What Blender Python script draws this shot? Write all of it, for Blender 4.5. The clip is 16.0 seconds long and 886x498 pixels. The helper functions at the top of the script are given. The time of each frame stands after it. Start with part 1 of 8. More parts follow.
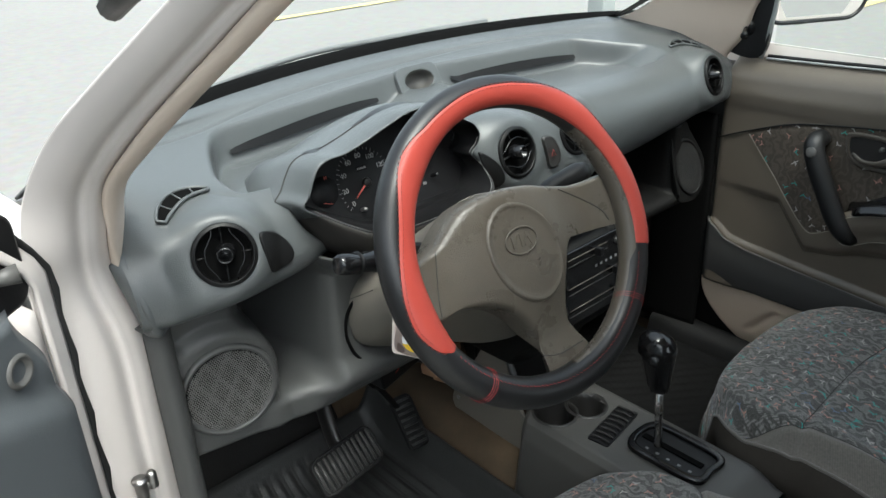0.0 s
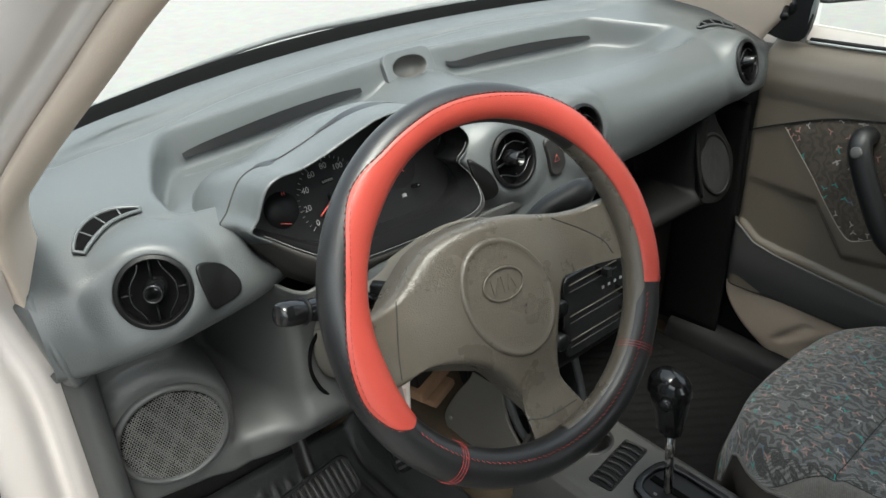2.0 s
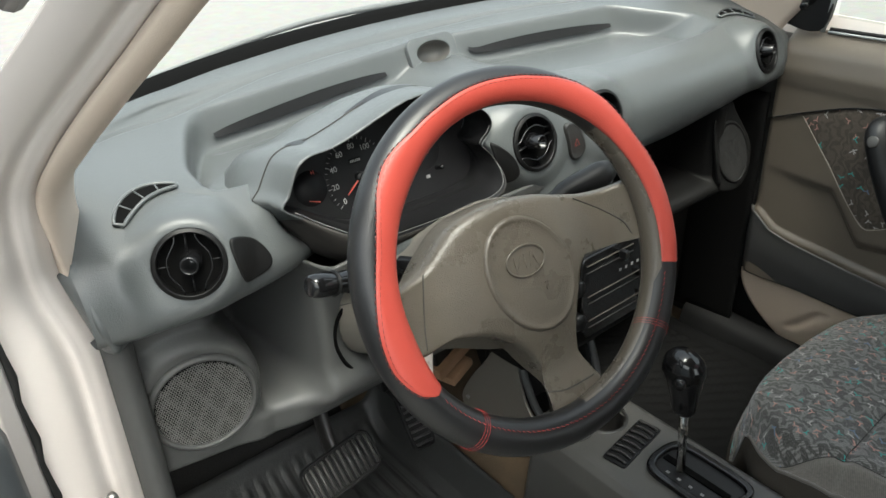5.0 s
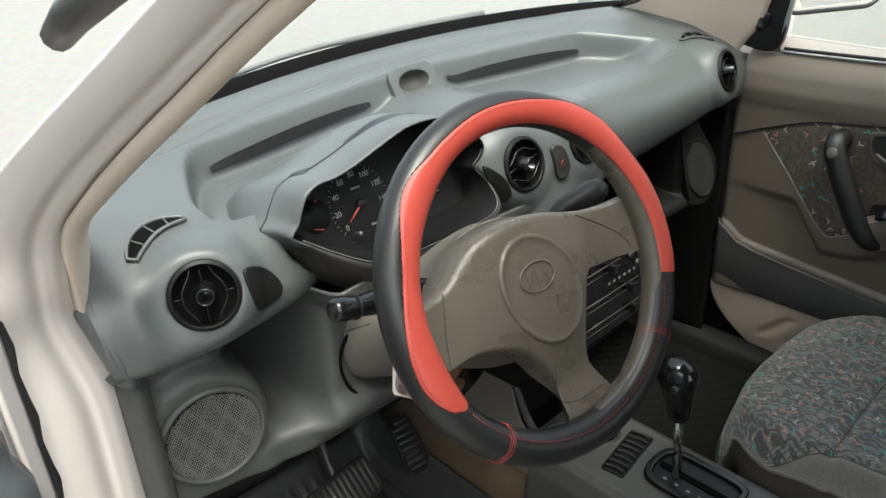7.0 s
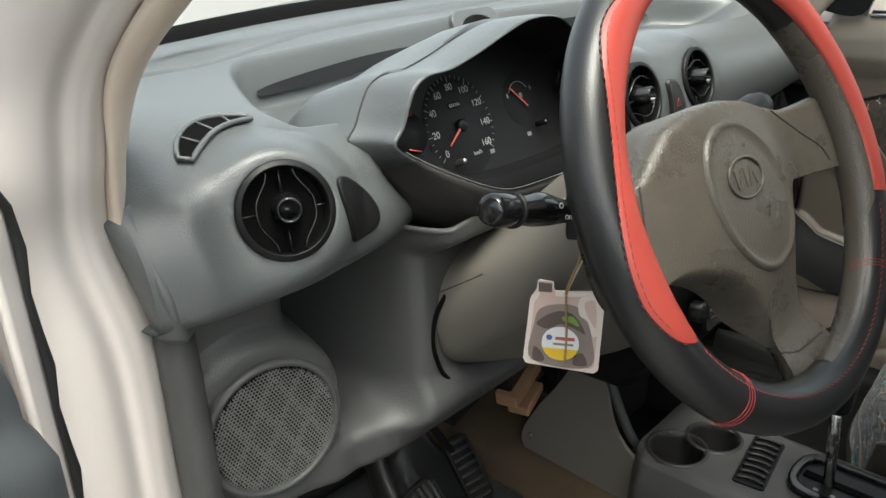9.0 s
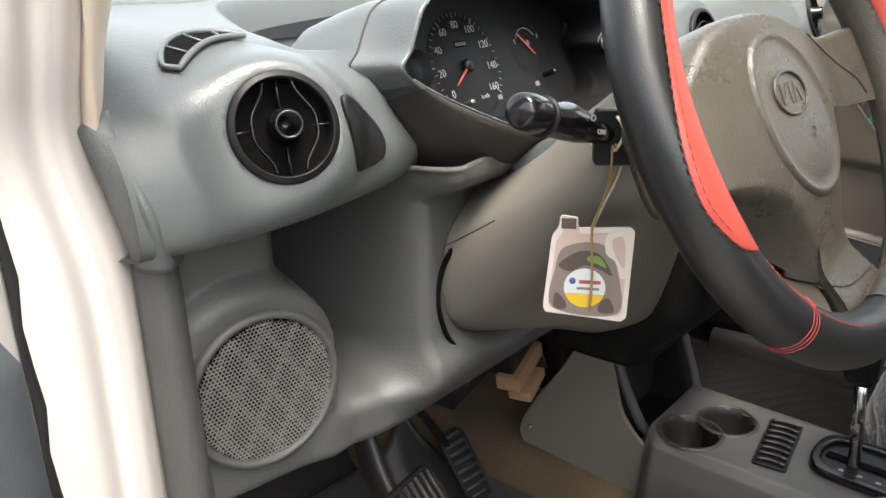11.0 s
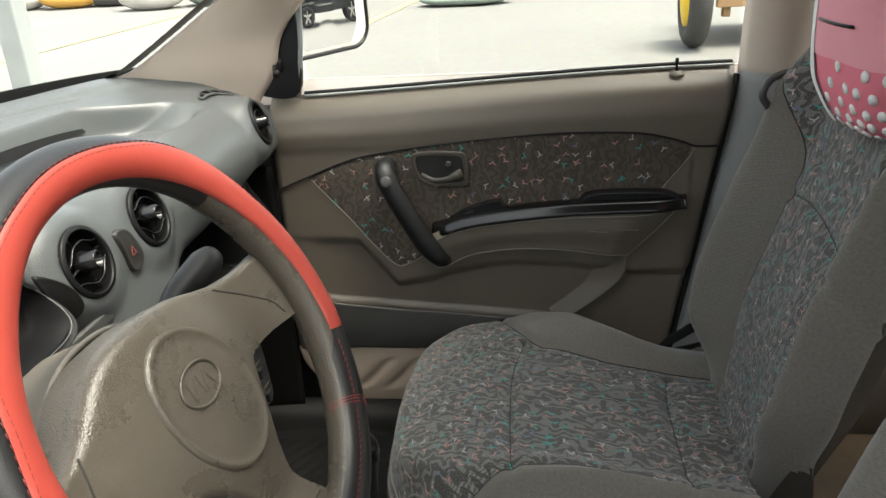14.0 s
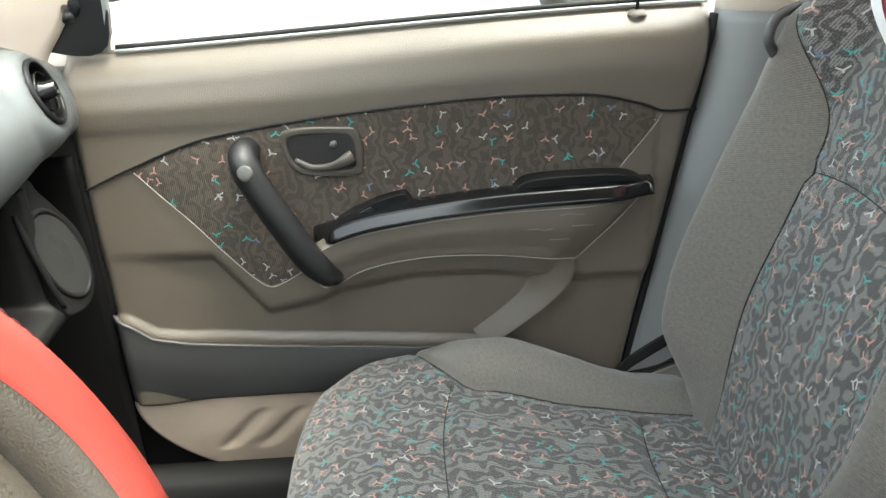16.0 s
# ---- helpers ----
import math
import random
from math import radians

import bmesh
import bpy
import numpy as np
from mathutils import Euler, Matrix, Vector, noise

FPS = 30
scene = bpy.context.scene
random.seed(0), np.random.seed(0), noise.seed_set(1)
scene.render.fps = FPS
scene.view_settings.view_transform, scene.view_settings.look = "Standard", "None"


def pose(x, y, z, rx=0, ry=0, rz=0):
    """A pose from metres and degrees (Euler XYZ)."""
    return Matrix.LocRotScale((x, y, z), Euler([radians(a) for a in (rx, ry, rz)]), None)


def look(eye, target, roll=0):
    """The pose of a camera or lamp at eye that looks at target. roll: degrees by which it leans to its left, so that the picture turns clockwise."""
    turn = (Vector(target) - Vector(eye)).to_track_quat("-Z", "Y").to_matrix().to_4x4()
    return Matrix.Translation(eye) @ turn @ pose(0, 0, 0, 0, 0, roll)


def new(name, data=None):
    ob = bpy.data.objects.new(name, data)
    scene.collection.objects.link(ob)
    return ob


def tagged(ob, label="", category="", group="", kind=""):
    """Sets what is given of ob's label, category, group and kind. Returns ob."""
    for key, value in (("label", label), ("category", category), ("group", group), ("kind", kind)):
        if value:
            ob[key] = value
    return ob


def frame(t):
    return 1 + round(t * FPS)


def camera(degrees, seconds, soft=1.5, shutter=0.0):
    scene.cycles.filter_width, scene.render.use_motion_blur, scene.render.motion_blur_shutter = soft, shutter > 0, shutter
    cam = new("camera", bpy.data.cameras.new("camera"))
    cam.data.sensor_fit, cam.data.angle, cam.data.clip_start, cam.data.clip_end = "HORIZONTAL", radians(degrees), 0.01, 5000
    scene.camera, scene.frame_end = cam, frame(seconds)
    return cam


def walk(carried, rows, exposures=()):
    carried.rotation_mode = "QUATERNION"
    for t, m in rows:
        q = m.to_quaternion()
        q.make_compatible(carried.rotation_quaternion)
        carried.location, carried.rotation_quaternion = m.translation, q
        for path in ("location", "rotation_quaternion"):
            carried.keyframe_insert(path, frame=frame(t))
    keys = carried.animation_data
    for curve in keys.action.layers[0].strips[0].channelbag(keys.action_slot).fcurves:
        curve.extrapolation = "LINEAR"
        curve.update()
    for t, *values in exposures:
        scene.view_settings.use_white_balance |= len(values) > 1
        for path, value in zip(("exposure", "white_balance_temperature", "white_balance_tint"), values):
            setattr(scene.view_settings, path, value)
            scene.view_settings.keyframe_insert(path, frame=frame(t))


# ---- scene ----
cam = camera(58.1, 16.0)
PATH = [
    (0, (0.036, 0.032, 1.342), (1.229, 1.369, 0.455), -2.2),
    (0.5, (0.094, 0.108, 1.345), (1.325, 1.392, 0.431), -1.8),
    (1, (0.16, 0.112, 1.347), (1.368, 1.401, 0.411), -1.8),
    (1.5, (0.184, 0.118, 1.345), (1.345, 1.434, 0.386), -2.0),
    (2, (0.187, 0.118, 1.344), (1.297, 1.464, 0.367), -2.3),
    (2.5, (0.181, 0.116, 1.343), (1.266, 1.477, 0.359), -2.3),
    (3, (0.177, 0.112, 1.345), (1.251, 1.478, 0.355), -2.1),
    (3.5, (0.175, 0.109, 1.343), (1.247, 1.471, 0.346), -1.9),
    (4, (0.167, 0.101, 1.346), (1.239, 1.463, 0.347), -2.0),
    (6.5, (0.14, 0.108, 1.349), (1.252, 1.447, 0.364), -2.2),
    (7, (0.097, 0.125, 1.354), (1.295, 1.422, 0.414), -2.5),
    (7.5, (0.07, 0.146, 1.348), (1.309, 1.421, 0.432), -2.4),
    (8, (0.104, 0.154, 1.324), (1.329, 1.452, 0.422), -2.7),
    (8.5, (0.095, 0.246, 1.248), (1.376, 1.524, 0.397), -2.1),
    (9, (0.073, 0.339, 1.146), (1.411, 1.603, 0.364), -1.5),
    (9.5, (0.067, 0.376, 1.074), (1.435, 1.632, 0.33), -1.0),
    (9.7, (0.075, 0.377, 1.054), (1.448, 1.64, 0.333), -1.0),
    (11.8, (0.063, 0.391, 1.063), (1.532, 1.543, 0.347), -0.7),
    (12, (0.046, 0.393, 1.096), (1.541, 1.49, 0.348), -0.5),
    (12.5, (-0.011, 0.373, 1.175), (1.582, 1.276, 0.37), -0.7),
    (13, (-0.007, 0.316, 1.238), (1.716, 0.95, 0.445), -0.8),
    (13.5, (0.042, 0.281, 1.264), (1.841, 0.706, 0.5), -2.2),
    (14, (0.178, 0.318, 1.247), (2.004, 0.585, 0.476), -3.6),
    (14.5, (0.381, 0.380, 1.192), (2.207, 0.441, 0.378), -2.9),
    (15, (0.512, 0.405, 1.146), (2.33, 0.382, 0.312), -2.4),
    (15.5, (0.541, 0.405, 1.143), (2.352, 0.348, 0.297), -2.3),
    (16, (0.531, 0.401, 1.15), (2.34, 0.321, 0.301), -2.2),
]
EXPOSURES = [(0.0, 1.75, 6250, 2), (0.5, 1.86, 6310, 2), (1.5, 1.98, 6420, 2), (3.0, 1.98, 6530, 2), (4.0, 2.0, 6600, 2), (6.5, 1.97, 6600, 2), (7.5, 1.72, 6600, 2), (8.0, 1.52, 6600, 2), (8.5, 1.75, 6620, 2), (9.0, 1.87, 6650, 3), (9.5, 2.33, 6800, 7), (12.0, 2.62, 6800, 5), (12.5, 2.45, 6700, 3), (13.5, 2.45, 7000, 4), (14.0, 2.2, 7050, 5), (14.5, 2.78, 6950, 3), (15.0, 3.2, 6850, 2), (16.0, 3.5, 6750, 2)]
walk(cam, [(t, look(eye, target, roll)) for t, eye, target, roll in PATH], EXPOSURES)

# ---- light ----
world = bpy.data.worlds.new("sky")
scene.world = world
world.use_nodes = True
wn = world.node_tree.nodes
sky = wn.new("ShaderNodeTexSky")
sky.sky_type = "NISHITA"
sky.sun_disc = False
sky.sun_elevation = radians(62)
sky.sun_rotation = radians(200)
sky.dust_density = 4.0
sky.air_density = 1.0
bg = wn["Background"]
bg.inputs["Strength"].default_value = 0.15
grey = wn.new("ShaderNodeHueSaturation")
grey.inputs["Saturation"].default_value = 0.40
world.node_tree.links.new(sky.outputs["Color"], grey.inputs["Color"])
world.node_tree.links.new(grey.outputs["Color"], bg.inputs["Color"])

sun_data = bpy.data.lights.new("sun", "SUN")
sun_data.energy = 1.1
sun_data.angle = radians(20)
sun_data.color = (1.0, 0.96, 0.9)
sun = new("sun", sun_data)
sun.matrix_world = look((0, 0, 8), (0.9, 2.0, 0), 0)


# ---- materials ----
def mat(name, colour, rough=0.5, metal=0.0, spec=0.5, vary=0.08, vary_scale=6.0, grain=0.0, grain_scale=900.0,
        rough_vary=0.08, coat=0.0, coords="Object", tint=None):
    """A surface with two scales of variation, fine relief and uneven gloss."""
    m = bpy.data.materials.new(name)
    m.use_nodes = True
    n, l = m.node_tree.nodes, m.node_tree.links
    b = n["Principled BSDF"]
    b.inputs["Metallic"].default_value = metal
    b.inputs["Specular IOR Level"].default_value = spec
    b.inputs["Coat Weight"].default_value = coat
    b.inputs["Coat Roughness"].default_value = 0.15
    tc = n.new("ShaderNodeTexCoord")
    big = n.new("ShaderNodeTexNoise")
    big.inputs["Scale"].default_value = vary_scale
    big.inputs["Detail"].default_value = 6.0
    big.inputs["Roughness"].default_value = 0.62
    l.new(tc.outputs[coords], big.inputs["Vector"])
    ramp = n.new("ShaderNodeMix")
    ramp.data_type = "RGBA"
    lo = [max(0.0, c * (1 - vary * 1.6)) for c in colour]
    hi = [min(1.0, c * (1 + vary * 1.6)) for c in colour]
    if tint:
        hi = [min(1.0, h * (1 - 0.5) + t * 0.5) for h, t in zip(hi, tint)]
    ramp.inputs["A"].default_value = (*lo, 1)
    ramp.inputs["B"].default_value = (*hi, 1)
    l.new(big.outputs["Fac"], ramp.inputs["Factor"])
    l.new(ramp.outputs["Result"], b.inputs["Base Color"])
    rr = n.new("ShaderNodeMapRange")
    rr.inputs["To Min"].default_value = max(0.02, rough - rough_vary)
    rr.inputs["To Max"].default_value = min(1.0, rough + rough_vary)
    l.new(big.outputs["Fac"], rr.inputs["Value"])
    l.new(rr.outputs["Result"], b.inputs["Roughness"])
    if grain:
        fine = n.new("ShaderNodeTexNoise")
        fine.inputs["Scale"].default_value = grain_scale
        fine.inputs["Detail"].default_value = 2.0
        l.new(tc.outputs[coords], fine.inputs["Vector"])
        bump = n.new("ShaderNodeBump")
        bump.inputs["Strength"].default_value = grain
        bump.inputs["Distance"].default_value = 0.001
        l.new(fine.outputs["Fac"], bump.inputs["Height"])
        l.new(bump.outputs["Normal"], b.inputs["Normal"])
    return m


DASH = mat("grey_dash_plastic", (0.073, 0.079, 0.080), 0.35, spec=0.58, grain=0.42, grain_scale=750, vary=0.06)
DASH_LOW = mat("grey_lower_plastic", (0.060, 0.061, 0.060), 0.45, grain=0.45, grain_scale=750, vary=0.08)
TAUPE = mat("taupe_door_plastic", (0.134, 0.114, 0.090), 0.36, grain=0.42, grain_scale=800, vary=0.08)
SEAM = mat("dark_seam_thread", (0.03, 0.028, 0.026), 0.9)
PIPING = mat("pale_piping", (0.32, 0.29, 0.245), 0.6)
LATCH = mat("brown_grey_latch_plastic", (0.070, 0.060, 0.049), 0.35, vary=0.08)
BLACK_SATIN = mat("black_satin_plastic", (0.019, 0.018, 0.017), 0.42, grain=0.25, vary=0.1)
SKIRT = mat("brown_grey_skirt_plastic", (0.024, 0.022, 0.020), 0.5, spec=0.3, grain=0.3, grain_scale=900, vary=0.08)
PILLAR_GREY = mat("pale_grey_pillar_plastic", (0.24, 0.24, 0.235), 0.45, grain=0.25, vary=0.06)
COLUMN = mat("brown_grey_column_plastic", (0.165, 0.150, 0.128), 0.45, grain=0.3, grain_scale=900, vary=0.08)
POCKET_GREY = mat("dark_grey_pocket_plastic", (0.085, 0.083, 0.080), 0.42, grain=0.3, grain_scale=900, vary=0.08)
CONSOLE = mat("dark_console_plastic", (0.074, 0.072, 0.068), 0.38, grain=0.3, grain_scale=900, vary=0.1)
HUB = mat("worn_hub_plastic", (0.071, 0.061, 0.048), 0.29, grain=0.5, grain_scale=750, vary=0.2, vary_scale=22, rough_vary=0.14)
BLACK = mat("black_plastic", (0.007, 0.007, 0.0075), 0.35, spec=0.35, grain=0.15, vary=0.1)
VENT_BLACK = mat("matt_black_plastic", (0.006, 0.006, 0.0062), 0.42, spec=0.22, grain=0.2, vary=0.1)
BLACK_GLOSS = mat("glossy_black_plastic", (0.006, 0.006, 0.0065), 0.16, vary=0.1, rough_vary=0.06)
RUBBER = mat("black_rubber", (0.012, 0.012, 0.012), 0.7, spec=0.3, grain=0.3, grain_scale=500, vary=0.2)
LEATHER_BLACK = mat("black_leatherette", (0.010, 0.010, 0.0105), 0.36, grain=0.14, grain_scale=900, vary=0.12, vary_scale=18)
LEATHER_RED = mat("red_leatherette", (0.365, 0.048, 0.034), 0.45, grain=0.2, grain_scale=900, vary=0.05, vary_scale=20)
THREAD = mat("red_thread", (0.42, 0.05, 0.05), 0.7)
THREAD_DARK = mat("dark_thread", (0.10, 0.014, 0.012), 0.7)
CREAM = mat("cream_car_paint", (0.61, 0.565, 0.535), 0.36, vary=0.012, vary_scale=3, rough_vary=0.03, coat=0.4)
TAN_TRIM = mat("beige_pillar_trim", (0.60, 0.505, 0.42), 0.5, grain=0.25, vary=0.05)
BEIGE = mat("beige_lower_trim", (0.70, 0.57, 0.44), 0.5, grain=0.25, vary=0.06)
STEEL = mat("worn_steel", (0.35, 0.34, 0.33), 0.35, metal=1.0, vary=0.2, vary_scale=40)
CHROME = mat("chrome", (0.75, 0.74, 0.72), 0.12, metal=1.0, vary=0.05)
CARPET_DARK = mat("black_carpet", (0.014, 0.0135, 0.013), 0.9, grain=0.8, grain_scale=350, vary=0.3, vary_scale=7)
CARPET = mat("dusty_carpet", (0.040, 0.031, 0.023), 0.95, grain=0.8, grain_scale=350, vary=0.45, vary_scale=9, tint=(0.24, 0.16, 0.085))
MATRUB = mat("dusty_rubber_mat", (0.040, 0.041, 0.040), 0.42, grain=0.3, grain_scale=400, vary=0.3, vary_scale=9, rough_vary=0.1)
PEDAL_RIB = mat("worn_pedal_rubber", (0.055, 0.054, 0.052), 0.4, vary=0.3, vary_scale=30)
# black plastic greyed for dust and for the backlit glass's reflection over it
DUSTY_GLARE_GREY = mat("dusty_glare_grey_plastic", (0.13, 0.135, 0.135), 0.7, vary=0.3, vary_scale=16)
# rubber mat with the passenger footwell's shade put into its colour
MAT_SHADED = mat("shaded_black_rubber_mat", (0.0055, 0.0055, 0.0055), 0.8, spec=0.12, grain=0.3, grain_scale=400, vary=0.25, vary_scale=9)
MESH_GREY = mat("grey_grille", (0.088, 0.087, 0.083), 0.5, vary=0.06)
# black plastic taken darker still: the under-dash shade is put into its colour
GLOVE = mat("shaded_black_grained_plastic", (0.0065, 0.0064, 0.0062), 0.55, spec=0.2, grain=0.3, vary=0.1)
# near-black, so that hollows and gaps have their darkness in the colour
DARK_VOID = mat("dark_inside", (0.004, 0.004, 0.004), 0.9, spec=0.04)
WHITE_PRINT = mat("white_print", (0.75, 0.75, 0.75), 0.6)
DIAL_PRINT = mat("dim_dial_print", (0.36, 0.36, 0.35), 0.6)
GREY_PRINT = mat("grey_print", (0.22, 0.22, 0.22), 0.6)
RED_PRINT = mat("red_needle", (0.75, 0.13, 0.10), 0.5)
FACE = mat("dial_face", (0.009, 0.009, 0.010), 0.5, spec=0.25, vary=0.1)
PINK = mat("pink_plush", (0.78, 0.20, 0.26), 0.85, grain=0.5, grain_scale=300, vary=0.06)
PINK_LIGHT = mat("pale_pink_plush", (0.80, 0.33, 0.38), 0.85, grain=0.5, grain_scale=300, vary=0.06)
WHITE_CLOTH = mat("white_plush", (0.8, 0.78, 0.77), 0.85, grain=0.5, grain_scale=300, vary=0.04)
CARD_PINK = mat("pale_pink_card", (0.58, 0.43, 0.38), 0.45, vary=0.05, vary_scale=30)
CARD_EDGE = mat("white_card_edge", (0.70, 0.62, 0.56), 0.4, vary=0.03)
CARD_BROWN = mat("brown_card_print", (0.10, 0.07, 0.06), 0.45, vary=0.2, vary_scale=50)
CARD_GREY = mat("grey_card_print", (0.24, 0.19, 0.17), 0.45, vary=0.15, vary_scale=40)
YELLOW = mat("yellow_print", (0.80, 0.52, 0.03), 0.5)
GREEN = mat("green_print", (0.18, 0.30, 0.06), 0.5)
BLUE_PRINT = mat("blue_print", (0.10, 0.12, 0.35), 0.5)
STRING = mat("tan_string", (0.34, 0.22, 0.10), 0.8)
STRING_PALE = mat("pale_string", (0.62, 0.55, 0.45), 0.8)
BROWN_BOARD = mat("brown_board", (0.28, 0.16, 0.09), 0.7, vary=0.2, vary_scale=30)
GREYPAINT = mat("grey_galvanised_post", (0.30, 0.32, 0.31), 0.5, vary=0.15)
WOOD = mat("weathered_wood", (0.36, 0.22, 0.11), 0.7, vary=0.3, vary_scale=12)
CARBLACK = mat("black_car_paint", (0.012, 0.013, 0.016), 0.15, coat=0.6)
MIRROR = mat("mirror_glass", (0.9, 0.9, 0.9), 0.01, metal=1.0, vary=0.0, rough_vary=0.0)
TYRE = mat("dusty_tyre", (0.05, 0.048, 0.045), 0.8, vary=0.3)


def ground_material():
    m = bpy.data.materials.new("pale_concrete_yard")
    m.use_nodes = True
    n, l = m.node_tree.nodes, m.node_tree.links
    b = n["Principled BSDF"]
    b.inputs["Roughness"].default_value = 0.9
    tc = n.new("ShaderNodeTexCoord")
    a = n.new("ShaderNodeTexNoise")
    a.inputs["Scale"].default_value = 0.35
    a.inputs["Detail"].default_value = 8
    c = n.new("ShaderNodeTexNoise")
    c.inputs["Scale"].default_value = 14
    c.inputs["Detail"].default_value = 6
    for x in (a, c):
        l.new(tc.outputs["Object"], x.inputs["Vector"])
    mx = n.new("ShaderNodeMix")
    mx.data_type = "RGBA"
    mx.inputs["A"].default_value = (0.205, 0.20, 0.19, 1)
    mx.inputs["B"].default_value = (0.27, 0.265, 0.25, 1)
    l.new(a.outputs["Fac"], mx.inputs["Factor"])
    mx2 = n.new("ShaderNodeMix")
    mx2.data_type = "RGBA"
    mx2.blend_type = "MULTIPLY"
    mx2.inputs["Factor"].default_value = 0.35
    l.new(mx.outputs["Result"], mx2.inputs["A"])
    l.new(c.outputs["Color"], mx2.inputs["B"])
    l.new(mx2.outputs["Result"], b.inputs["Base Color"])
    bump = n.new("ShaderNodeBump")
    bump.inputs["Strength"].default_value = 0.3
    bump.inputs["Distance"].default_value = 0.01
    l.new(c.outputs["Fac"], bump.inputs["Height"])
    l.new(bump.outputs["Normal"], b.inputs["Normal"])
    return m


def glass_material(name, tint=(1, 1, 1), gloss=0.05):
    m = bpy.data.materials.new(name)
    m.use_nodes = True
    n, l = m.node_tree.nodes, m.node_tree.links
    n.remove(n["Principled BSDF"])
    t = n.new("ShaderNodeBsdfTransparent")
    t.inputs["Color"].default_value = (*tint, 1)
    g = n.new("ShaderNodeBsdfGlossy")
    g.inputs["Roughness"].default_value = 0.02
    mix = n.new("ShaderNodeMixShader")
    mix.inputs["Fac"].default_value = gloss
    l.new(t.outputs[0], mix.inputs[1])
    l.new(g.outputs[0], mix.inputs[2])
    l.new(mix.outputs[0], n["Material Output"].inputs["Surface"])
    return m


